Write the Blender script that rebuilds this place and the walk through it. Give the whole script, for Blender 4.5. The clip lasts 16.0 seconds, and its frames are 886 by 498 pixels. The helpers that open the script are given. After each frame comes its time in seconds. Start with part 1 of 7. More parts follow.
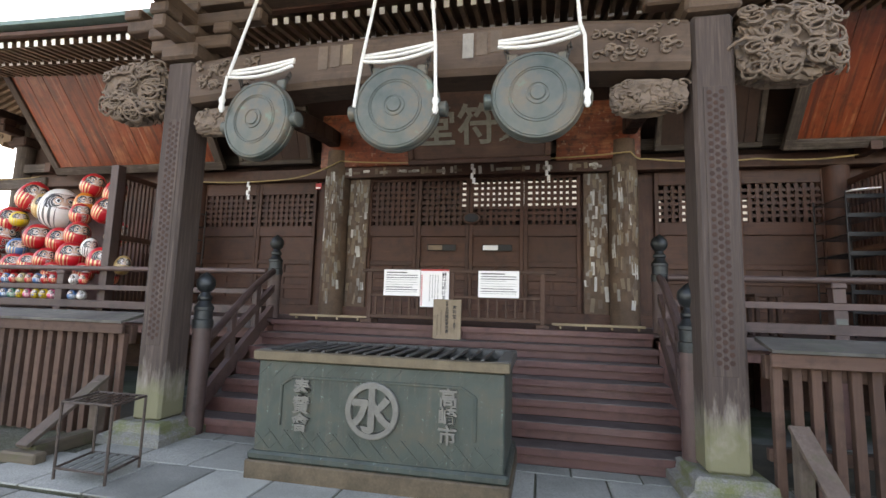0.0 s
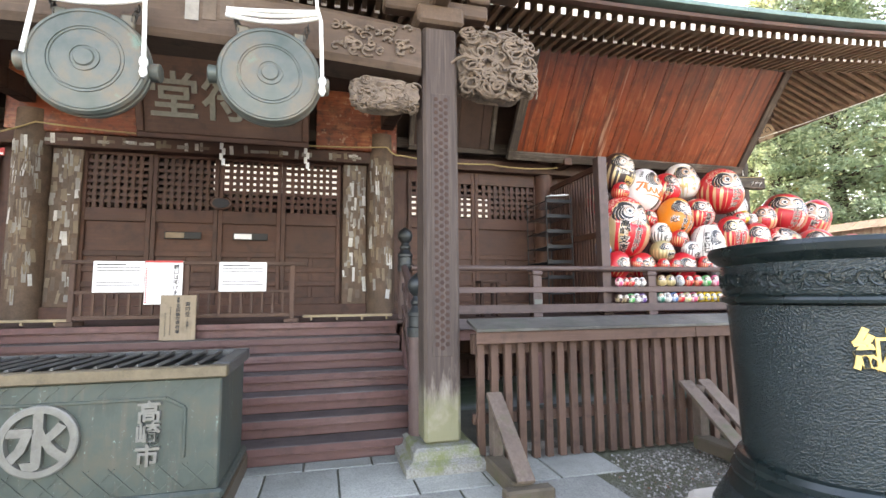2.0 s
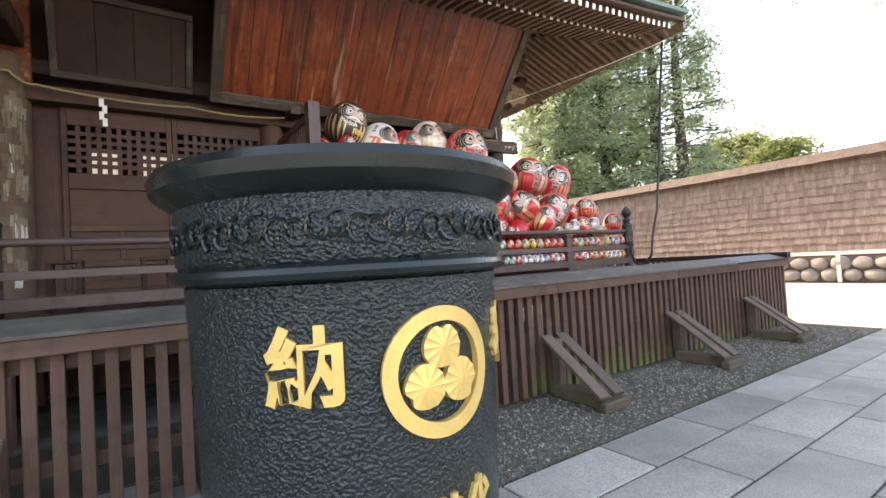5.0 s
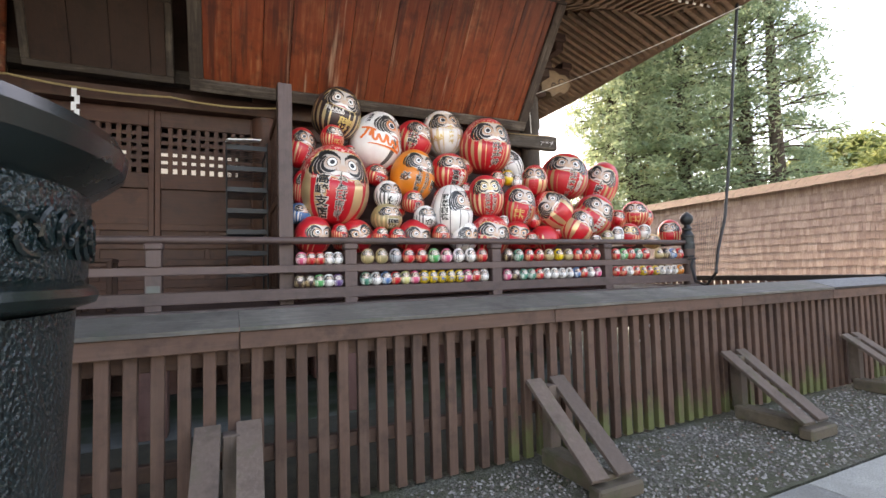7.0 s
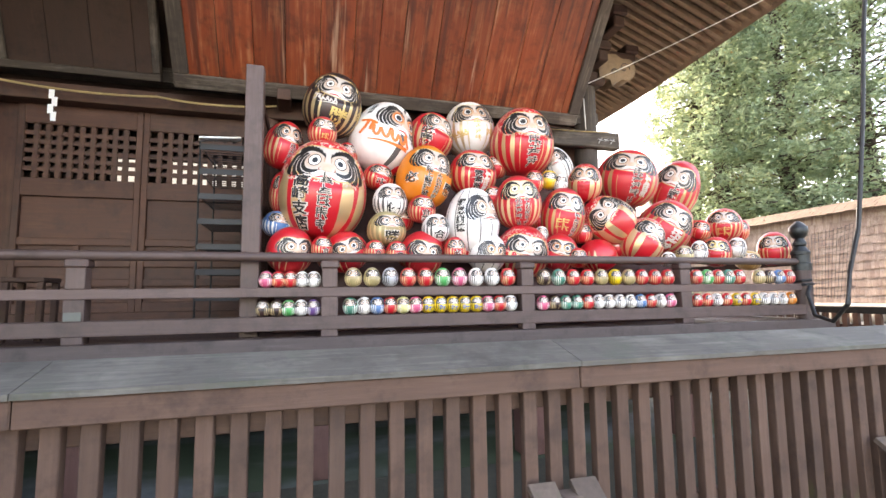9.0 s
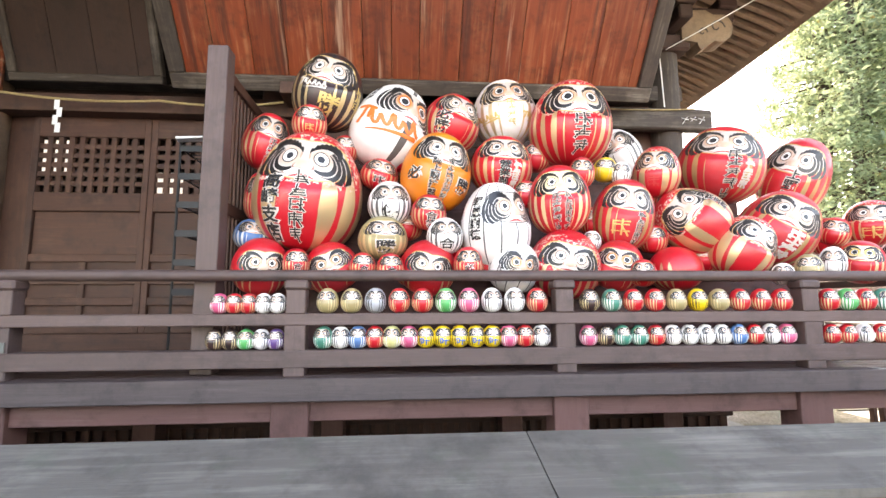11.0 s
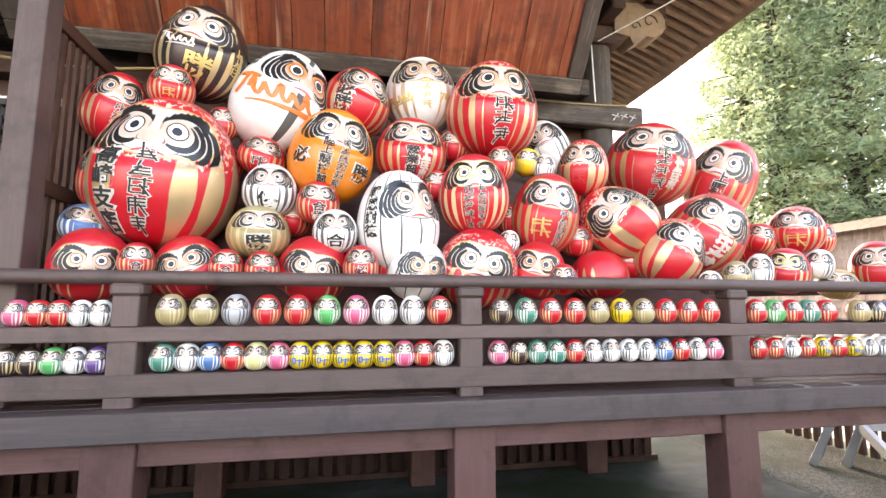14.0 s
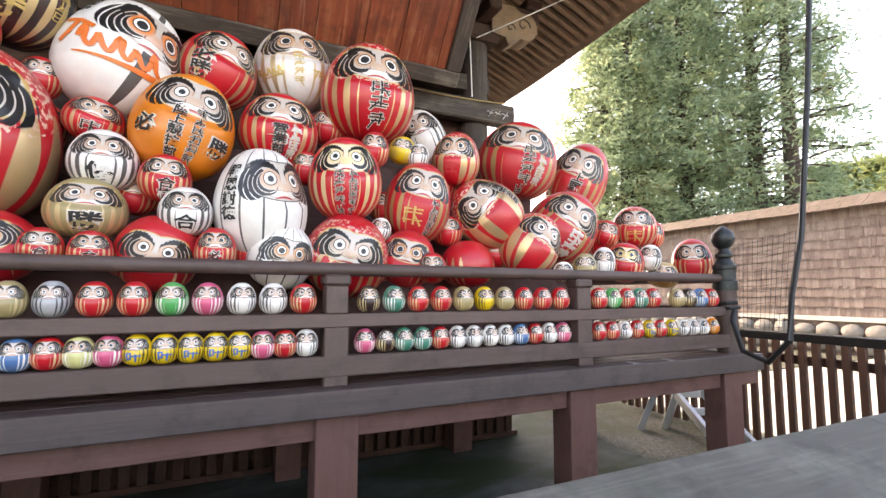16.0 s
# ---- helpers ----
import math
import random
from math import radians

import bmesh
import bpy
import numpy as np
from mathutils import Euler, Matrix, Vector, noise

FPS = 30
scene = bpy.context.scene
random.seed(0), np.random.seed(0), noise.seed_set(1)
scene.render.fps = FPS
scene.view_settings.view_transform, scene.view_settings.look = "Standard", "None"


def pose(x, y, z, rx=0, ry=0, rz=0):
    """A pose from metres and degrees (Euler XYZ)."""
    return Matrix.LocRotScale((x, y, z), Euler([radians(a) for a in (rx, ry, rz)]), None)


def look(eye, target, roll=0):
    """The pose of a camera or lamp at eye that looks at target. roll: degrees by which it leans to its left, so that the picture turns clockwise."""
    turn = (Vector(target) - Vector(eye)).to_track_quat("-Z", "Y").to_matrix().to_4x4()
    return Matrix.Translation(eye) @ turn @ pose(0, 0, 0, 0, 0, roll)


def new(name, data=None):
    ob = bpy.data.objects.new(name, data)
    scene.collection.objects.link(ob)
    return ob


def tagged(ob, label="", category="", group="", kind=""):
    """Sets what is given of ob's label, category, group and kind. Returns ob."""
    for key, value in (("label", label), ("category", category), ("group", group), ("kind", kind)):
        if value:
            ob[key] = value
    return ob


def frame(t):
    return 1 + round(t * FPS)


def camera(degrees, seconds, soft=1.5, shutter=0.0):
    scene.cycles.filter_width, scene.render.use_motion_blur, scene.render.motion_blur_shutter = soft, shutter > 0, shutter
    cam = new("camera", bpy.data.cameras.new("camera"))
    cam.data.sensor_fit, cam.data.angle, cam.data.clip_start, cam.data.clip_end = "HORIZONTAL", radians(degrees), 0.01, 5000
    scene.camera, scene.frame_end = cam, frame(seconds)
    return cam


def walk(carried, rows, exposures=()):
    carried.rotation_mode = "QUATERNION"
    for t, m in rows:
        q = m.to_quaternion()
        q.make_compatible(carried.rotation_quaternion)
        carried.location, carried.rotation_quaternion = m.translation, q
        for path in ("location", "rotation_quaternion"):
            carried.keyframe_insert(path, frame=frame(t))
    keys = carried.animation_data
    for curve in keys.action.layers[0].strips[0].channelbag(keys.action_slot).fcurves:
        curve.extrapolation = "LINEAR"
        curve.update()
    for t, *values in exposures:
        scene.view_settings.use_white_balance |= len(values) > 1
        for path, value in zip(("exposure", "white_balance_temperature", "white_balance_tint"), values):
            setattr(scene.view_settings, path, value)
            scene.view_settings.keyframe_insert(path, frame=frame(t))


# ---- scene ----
EXPOSURES = [(t, e, 9300, 21) for t, e in ((0, 2.88), (0.6, 3.52), (1.2, 3.76), (2.5, 3.7), (3.2, 3.15), (4.5, 2.9), (7, 2.92), (8, 3.28), (9, 3.52), (12, 3.78), (14, 3.65), (15, 3.4), (16, 3.08))]
cam = camera(86.9, 16.0)
ROWS = [
    (0, 0.012, 0.001, 1.534, 6.73, -1.71, 11.87),
    (0.5, 0.062, 0.011, 1.544, 7.01, -1.23, 5.31),
    (1, 0.093, -0.025, 1.552, 6.94, -0.71, -1.30),
    (1.5, 0.198, -0.002, 1.554, 6.03, -0.20, -8.26),
    (2, 0.436, 0.082, 1.568, 5.69, 0.48, -14.18),
    (2.5, 0.701, 0.130, 1.576, 5.19, 0.59, -18.22),
    (3, 0.977, 0.188, 1.542, 3.26, 2.12, -24.41),
    (3.5, 1.304, 0.413, 1.552, 2.32, 1.48, -31.08),
    (4, 1.769, 0.466, 1.498, 1.71, 3.27, -34.01),
    (4.5, 2.245, 0.51, 1.518, 1.43, 3.51, -34.59),
    (7, 4.195, 1.081, 1.557, 2.89, 1.54, -24.81),
    (7.5, 4.494, 1.244, 1.523, 2.49, 1.45, -24.33),
    (8, 4.836, 1.457, 1.593, 4.05, 1.14, -19.43),
    (8.5, 5.094, 1.716, 1.561, 4.72, 1.32, -15.98),
    (9, 5.356, 2.097, 1.603, 5.59, 0.74, -15.79),
    (9.5, 5.617, 2.337, 1.618, 5.95, 0.91, -13.72),
    (12, 6.641, 3.412, 1.811, 7.14, 0.14, -1.10),
    (12.5, 6.715, 3.495, 1.814, 7.24, 0.50, -0.94),
    (13, 6.729, 3.549, 1.828, 7.53, 0.58, -4.24),
    (13.5, 6.738, 3.588, 1.817, 7.04, -0.02, -8.34),
    (14, 6.754, 3.606, 1.816, 6.76, -0.18, -11.35),
    (14.5, 6.779, 3.603, 1.817, 6.71, -0.06, -14.50),
    (15, 6.816, 3.600, 1.827, 6.25, -0.02, -18.28),
    (15.5, 6.843, 3.586, 1.846, 5.37, -0.05, -22.32),
    (16, 6.855, 3.604, 1.823, 5.24, -0.18, -25.58),
]
walk(cam, [(t, pose(x, y, z, 90 + pitch, roll, yaw)) for t, x, y, z, pitch, roll, yaw in ROWS], EXPOSURES)

# ---- light ----
SUN_FROM = Vector((-0.1, 0.75, 0.62)).normalized()
world = bpy.data.worlds.new("world")
scene.world = world
world.use_nodes = True
wn = world.node_tree.nodes
sky = wn.new("ShaderNodeTexSky")
sky.sky_type, sky.sun_disc = "NISHITA", False
sky.sun_elevation = math.asin(SUN_FROM.z)
sky.sun_rotation = math.atan2(SUN_FROM.x, SUN_FROM.y)
sky.air_density, sky.dust_density, sky.ozone_density = 1.0, 1.6, 1.0
world.node_tree.links.new(sky.outputs[0], wn["Background"].inputs[0])
wn["Background"].inputs[1].default_value = 0.15
sun = new("sun", bpy.data.lights.new("sun", "SUN"))
sun.data.energy, sun.data.angle, sun.data.color = 1.2, radians(4), (1.0, 0.95, 0.86)
sun.matrix_world = look(SUN_FROM * 40, (0, 0, 0))


# ---- materials ----
def mat(name):
    m = bpy.data.materials.new(name)
    m.use_nodes = True
    nt = m.node_tree
    return m, nt, nt.nodes["Principled BSDF"]


def node(nt, kind, ins=(), **props):
    n = nt.nodes.new(kind)
    for k, v in props.items():
        if k == "operation":
            n.operation = v
        elif k == "blend_type":
            n.blend_type = v
        elif k == "data_type":
            n.data_type = v
        elif k == "feature":
            n.feature = v
    for i, v in enumerate(ins):
        if v is None:
            continue
        if isinstance(v, bpy.types.NodeSocket):
            nt.links.new(v, n.inputs[i])
        else:
            n.inputs[i].default_value = v
    return n


def calc(nt, op, a, b=None, c=None):
    return node(nt, "ShaderNodeMath", [a, b, c], operation=op).outputs[0]


def mixc(nt, fac, a, b):
    n = nt.nodes.new("ShaderNodeMix")
    n.data_type = "RGBA"
    for i, v in ((0, fac), (6, a), (7, b)):
        if isinstance(v, bpy.types.NodeSocket):
            nt.links.new(v, n.inputs[i])
        else:
            n.inputs[i].default_value = (*v, 1) if i and len(v) == 3 else v
    return n.outputs[2]


def ramp(nt, fac, stops):
    n = nt.nodes.new("ShaderNodeValToRGB")
    nt.links.new(fac, n.inputs[0])
    el = n.color_ramp.elements
    while len(el) < len(stops):
        el.new(0.5)
    for e, (p, c) in zip(el, stops):
        e.position, e.color = p, (*c, 1) if len(c) == 3 else c
    return n.outputs[0]


def coords(nt, sx=1, sy=1, sz=1, jitter=True):
    tc = nt.nodes.new("ShaderNodeTexCoord")
    v = tc.outputs["Object"]
    if jitter:
        r = nt.nodes.new("ShaderNodeObjectInfo").outputs["Random"]
        off = calc(nt, "MULTIPLY", r, 37.0)
        n = nt.nodes.new("ShaderNodeVectorMath")
        n.operation = "ADD"
        nt.links.new(v, n.inputs[0])
        nt.links.new(off, n.inputs[1])
        v = n.outputs[0]
    n = nt.nodes.new("ShaderNodeVectorMath")
    n.operation = "MULTIPLY"
    nt.links.new(v, n.inputs[0])
    n.inputs[1].default_value = (sx, sy, sz)
    return n.outputs[0]


def noisy(nt, vec, scale, detail=4.0, rough=0.55, distort=0.0):
    n = nt.nodes.new("ShaderNodeTexNoise")
    nt.links.new(vec, n.inputs["Vector"])
    n.inputs["Scale"].default_value = scale
    n.inputs["Detail"].default_value = detail
    n.inputs["Roughness"].default_value = rough
    n.inputs["Distortion"].default_value = distort
    return n.outputs[0]


def bump(nt, bsdf, height, strength, dist=0.01):
    n = nt.nodes.new("ShaderNodeBump")
    n.inputs["Strength"].default_value = strength
    n.inputs["Distance"].default_value = dist
    nt.links.new(height, n.inputs["Height"])
    nt.links.new(n.outputs[0], bsdf.inputs["Normal"])


def timber(name, dark, mid, worn, rough=0.7, wear=0.5, grain=1.0, moss=None):
    """Three materials, with the grain along x, y and z."""
    out = {}
    for ax in "xyz":
        m, nt, b = mat(name + "_" + ax)
        k = [16.0 * grain] * 3
        k["xyz".index(ax)] = 0.9 * grain
        g = noisy(nt, coords(nt, *k), 2.2, 6.0, 0.65, 0.4)
        fine = noisy(nt, coords(nt, *[q * 4 for q in k]), 3.0, 3.0, 0.6)
        patch = noisy(nt, coords(nt), 1.7, 5.0, 0.6)
        c = ramp(nt, g, [(0.2, tuple(0.5 * (p + q) for p, q in zip(mid, dark))), (0.5, mid), (0.85, tuple(0.65 * p + 0.35 * q for p, q in zip(mid, worn)))])
        wearf = ramp(nt, calc(nt, "ADD", calc(nt, "MULTIPLY", patch, 0.75), calc(nt, "MULTIPLY", g, 0.35)), [(0.66 - 0.16 * wear, (0, 0, 0)), (0.86 - 0.1 * wear, (wear, wear, wear))])
        c = mixc(nt, wearf, c, worn)
        stain = noisy(nt, coords(nt), 4.2, 8.0, 0.7)
        c = mixc(nt, ramp(nt, stain, [(0.5, (0, 0, 0)), (0.66, (0.55, 0.55, 0.55))]), c, tuple(0.62 * q for q in dark))
        scuff = noisy(nt, coords(nt, *[q * 0.35 for q in k]), 5.0, 6.0, 0.75)
        c = mixc(nt, ramp(nt, scuff, [(0.63, (0, 0, 0)), (0.7, (0.5 * wear,) * 3)]), c, worn)
        if moss:
            mf = ramp(nt, noisy(nt, coords(nt), 3.5, 6.0, 0.7), [(0.52, (0, 0, 0)), (0.68, (0.7, 0.7, 0.7))])
            c = mixc(nt, mf, c, moss)
        rnd = nt.nodes.new("ShaderNodeObjectInfo").outputs["Random"]
        hsv = nt.nodes.new("ShaderNodeHueSaturation")
        nt.links.new(calc(nt, "MULTIPLY_ADD", rnd, 0.35, 0.82), hsv.inputs["Value"])
        nt.links.new(c, hsv.inputs["Color"])
        nt.links.new(hsv.outputs[0], b.inputs["Base Color"])
        nt.links.new(calc(nt, "MULTIPLY_ADD", g, 0.3, rough - 0.15), b.inputs["Roughness"])
        bump(nt, b, calc(nt, "ADD", g, calc(nt, "MULTIPLY", fine, 0.4)), 0.35, 0.006)
        out[ax] = m
    return out


HALL = timber("hall_timber", (0.03, 0.0115, 0.0065), (0.066, 0.0245, 0.014), (0.14, 0.069, 0.045), 0.66, 0.5)
# hall timber with eave shade in its colour; plain dark wood on stools, studs
DARK_SHADED = timber("dark_shaded_timber", (0.02, 0.008, 0.005), (0.04, 0.0165, 0.01), (0.085, 0.045, 0.032), 0.78, 0.4)
GREY = timber("carved_timber", (0.048, 0.028, 0.018), (0.098, 0.06, 0.04), (0.2, 0.138, 0.1), 0.75, 0.6)
DECK = timber("painted_timber", (0.048, 0.029, 0.026), (0.084, 0.05, 0.044), (0.16, 0.11, 0.102), 0.58, 0.4)
REDPOST = timber("red_post_timber", (0.1, 0.042, 0.032), (0.155, 0.068, 0.054), (0.22, 0.135, 0.11), 0.6, 0.3)
EDGE = timber("worn_edge_timber", (0.045, 0.032, 0.029), (0.09, 0.062, 0.056), (0.17, 0.125, 0.112), 0.62, 0.5)
STEP = timber("step_timber", (0.052, 0.02, 0.018), (0.092, 0.037, 0.033), (0.14, 0.088, 0.08), 0.6, 0.55)
TREAD = timber("tread_timber", (0.045, 0.036, 0.034), (0.088, 0.067, 0.063), (0.21, 0.185, 0.175), 0.6, 0.6)
FENCE = timber("fence_timber", (0.042, 0.02, 0.013), (0.085, 0.044, 0.03), (0.16, 0.105, 0.08), 0.8, 0.4)
MOSSY = timber("mossy_timber", (0.045, 0.035, 0.022), (0.09, 0.068, 0.045), (0.16, 0.13, 0.095), 0.82, 0.45, 1.0, (0.055, 0.065, 0.02))
CAP = timber("cap_timber", (0.04, 0.036, 0.03), (0.082, 0.074, 0.062), (0.22, 0.205, 0.175), 0.75, 0.7, 1.0, (0.055, 0.068, 0.045))
def streaks(mats, pale):
    """Long bleached streaks running down old boards."""
    for m in mats.values():
        nt = m.node_tree
        b = nt.nodes["Principled BSDF"]
        was = b.inputs["Base Color"].links[0].from_socket
        f = noisy(nt, coords(nt, 5.0, 0.22, 5.0), 1.6, 5.0, 0.6, 0.2)
        dark = noisy(nt, coords(nt, 4.0, 0.3, 4.0), 1.9, 5.0, 0.65, 0.2)
        c = mixc(nt, ramp(nt, dark, [(0.5, (0, 0, 0)), (0.64, (0.7, 0.7, 0.7))]), was, (0.035, 0.009, 0.006))
        c = mixc(nt, ramp(nt, f, [(0.62, (0, 0, 0)), (0.7, (0.75, 0.75, 0.75))]), c, pale)
        nt.links.new(c, b.inputs["Base Color"])


PANEL = timber("panel_timber", (0.085, 0.015, 0.0055), (0.21, 0.039, 0.012), (0.52, 0.26, 0.13), 0.42, 0.5, 0.55)
streaks(PANEL, (0.42, 0.25, 0.17))
FRAME = timber("frame_timber", (0.024, 0.016, 0.012), (0.052, 0.036, 0.028), (0.3, 0.26, 0.21), 0.75, 0.5)
RAFTER = timber("rafter_timber", (0.1, 0.062, 0.038), (0.2, 0.13, 0.082), (0.3, 0.21, 0.14), 0.75, 0.45)
PLANK = timber("brace_timber", (0.055, 0.036, 0.027), (0.105, 0.073, 0.056), (0.19, 0.15, 0.12), 0.8, 0.5, 1.0, (0.06, 0.065, 0.03))


def mossy_slat():
    """Fence timber with moss climbing unevenly from the foot."""
    m = FENCE["z"].copy()
    m.name = "mossy_slat_timber"
    nt = m.node_tree
    b = nt.nodes["Principled BSDF"]
    was = b.inputs["Base Color"].links[0].from_socket
    tc = nt.nodes.new("ShaderNodeTexCoord")
    z = node(nt, "ShaderNodeSeparateXYZ", [tc.outputs["Object"]]).outputs[2]
    lim = calc(nt, "MULTIPLY_ADD", noisy(nt, coords(nt, 3, 3, 1.5), 2.0, 6.0, 0.7), 1.1, -0.22)
    f = ramp(nt, calc(nt, "SUBTRACT", lim, z), [(0.0, (0, 0, 0)), (0.22, (0.75, 0.75, 0.75))])
    nt.links.new(mixc(nt, f, was, (0.085, 0.105, 0.03)), b.inputs["Base Color"])
    return m


SLAT_MOSS = mossy_slat()


def plain(name, col, rough=0.5, metal=0.0, vary=0.18, scale=8.0, bumps=0.1, coat=0.0):
    m, nt, b = mat(name)
    n1 = noisy(nt, coords(nt), scale, 5.0, 0.6)
    n2 = noisy(nt, coords(nt), scale * 9, 3.0, 0.6)
    f = calc(nt, "ADD", calc(nt, "MULTIPLY", n1, 0.7), calc(nt, "MULTIPLY", n2, 0.3))
    lo, hi = tuple(q * (1 - vary) for q in col), tuple(min(1, q * (1 + vary)) for q in col)
    nt.links.new(ramp(nt, f, [(0.35, lo), (0.65, hi)]), b.inputs["Base Color"])
    nt.links.new(calc(nt, "MULTIPLY_ADD", n1, 0.25, rough - 0.12), b.inputs["Roughness"])
    b.inputs["Metallic"].default_value = metal
    b.inputs["Coat Weight"].default_value = coat
    if bumps:
        bump(nt, b, n2, bumps, 0.004)
    return m


WHITE_PAINT = plain("white_paint", (0.8, 0.79, 0.75), 0.6)
ROPE = plain("white_rope", (0.75, 0.74, 0.7), 0.85, 0, 0.12, 60, 0.5)
STRAW = plain("straw_rope", (0.36, 0.26, 0.12), 0.85, 0, 0.3, 60, 0.5)
PAPER = plain("paper", (0.82, 0.81, 0.8), 0.7, 0, 0.04, 5, 0.03)
INK = plain("ink", (0.018, 0.017, 0.017), 0.6, 0, 0.2, 20, 0)
INK_GREY = plain("grey_print", (0.2, 0.2, 0.21), 0.6, 0, 0.2, 20, 0)
INK_RED = plain("red_ink", (0.55, 0.05, 0.05), 0.6, 0, 0.1, 20, 0)
INK_ORANGE = plain("orange_ink", (0.75, 0.16, 0.03), 0.4, 0, 0.1, 20, 0)
INK_BLUE = plain("blue_ink", (0.03, 0.12, 0.42), 0.4, 0, 0.1, 20, 0)
INK_GOLD = plain("gold_ink", (0.62, 0.44, 0.16), 0.4, 0.3, 0.1, 20, 0)
INK_SILVER = plain("silver_ink", (0.6, 0.56, 0.52), 0.45, 0.2, 0.1, 20, 0)
BARE = plain("pale_board", (0.31, 0.235, 0.15), 0.7, 0, 0.22, 4, 0.2)
BOARD = timber("notice_board", (0.17, 0.125, 0.08), (0.29, 0.22, 0.15), (0.36, 0.29, 0.21), 0.75, 0.4)
GOLD = plain("gilding", (0.76, 0.52, 0.18), 0.42, 0.45, 0.12, 14, 0.2)
BLACK_METAL = plain("black_metal", (0.012, 0.013, 0.015), 0.45, 0.4, 0.3, 20, 0.15)
RUST = plain("rusty_steel", (0.075, 0.055, 0.045), 0.7, 0.4, 0.4, 25, 0.3)
CHAIN = plain("chain_iron", (0.06, 0.055, 0.05), 0.55, 0.7, 0.3, 30, 0.2)
CABLE = plain("black_cable", (0.012, 0.013, 0.014), 0.55, 0, 0.2, 20, 0.1)
ALU = plain("aluminium", (0.6, 0.63, 0.65), 0.4, 0.8, 0.08, 10, 0.05)
BRONZE_CAP = plain("newel_bronze", (0.035, 0.04, 0.042), 0.42, 0.6, 0.35, 10, 0.2)
TILE_GREY = plain("roof_copper", (0.13, 0.2, 0.18), 0.6, 0.2, 0.25, 3, 0.2)
CARVED = plain("carving_wood", (0.15, 0.108, 0.08), 0.75, 0, 0.35, 9, 0.3)
# near-black, so the unlit room's darkness sits in the colour
ROOM_SHADE = plain("shaded_interior", (0.022, 0.015, 0.012), 0.8)
CONCRETE = plain("concrete", (0.12, 0.125, 0.11), 0.8, 0, 0.16, 2.2, 0.25)
MOSS_CONCRETE, nt_, b_ = mat("mossy_concrete")
f_ = ramp(nt_, noisy(nt_, coords(nt_, 0.5, 1.3, 1.0, False), 0.9, 4.0, 0.55, 0.5), [(0.38, (0, 0, 0)), (0.54, (0.9, 0.9, 0.9))])
c_ = ramp(nt_, noisy(nt_, coords(nt_, jitter=False), 5.0, 6.0, 0.65), [(0.3, (0.07, 0.076, 0.07)), (0.7, (0.125, 0.132, 0.12))])
nt_.links.new(mixc(nt_, f_, c_, (0.028, 0.045, 0.014)), b_.inputs["Base Color"])
b_.inputs["Roughness"].default_value = 0.85
bump(nt_, b_, noisy(nt_, coords(nt_, jitter=False), 40, 4), 0.2, 0.004)
STONE_WHITE = plain("plinth_stone", (0.45, 0.42, 0.36), 0.75, 0, 0.12, 12, 0.3)
BOULDER = plain("boulder", (0.2, 0.18, 0.155), 0.85, 0, 0.25, 3, 0.5)
PLASTER = plain("plaster_band", (0.55, 0.5, 0.42), 0.85, 0, 0.1, 3, 0.1)


def mat_slab():
    m, nt, b = mat("paving_slab")
    n1 = noisy(nt, coords(nt), 1.4, 6.0, 0.65)
    n2 = noisy(nt, coords(nt), 90.0, 3.0, 0.7)
    c = ramp(nt, n1, [(0.3, (0.2, 0.205, 0.178)), (0.5, (0.29, 0.295, 0.26)), (0.72, (0.38, 0.38, 0.335))])
    c = mixc(nt, ramp(nt, n2, [(0.4, (0, 0, 0)), (0.7, (0.75, 0.75, 0.75))]), c, (0.1, 0.1, 0.092))
    rnd = nt.nodes.new("ShaderNodeObjectInfo").outputs["Random"]
    hsv = nt.nodes.new("ShaderNodeHueSaturation")
    nt.links.new(calc(nt, "MULTIPLY_ADD", rnd, 0.5, 0.76), hsv.inputs["Value"])
    nt.links.new(c, hsv.inputs["Color"])
    nt.links.new(hsv.outputs[0], b.inputs["Base Color"])
    b.inputs["Roughness"].default_value = 0.72
    bump(nt, b, n2, 0.25, 0.004)
    return m


def mat_gravel():
    m, nt, b = mat("gravel")
    v = nt.nodes.new("ShaderNodeTexVoronoi")
    nt.links.new(coords(nt, jitter=False), v.inputs["Vector"])
    v.inputs["Scale"].default_value = 62.0
    n1 = noisy(nt, coords(nt, jitter=False), 1.1, 5.0, 0.65)
    bw = node(nt, "ShaderNodeRGBToBW", [v.outputs["Color"]]).outputs[0]
    c = ramp(nt, bw, [(0.1, (0.045, 0.042, 0.03)), (0.5, (0.1, 0.095, 0.075)), (0.9, (0.21, 0.2, 0.165))])
    c = mixc(nt, ramp(nt, n1, [(0.38, (0, 0, 0)), (0.58, (0.8, 0.8, 0.8))]), c, (0.06, 0.065, 0.03))
    nt.links.new(c, b.inputs["Base Color"])
    b.inputs["Roughness"].default_value = 0.9
    bump(nt, b, calc(nt, "SUBTRACT", 1.0, v.outputs["Distance"]), 0.9, 0.02)
    return m


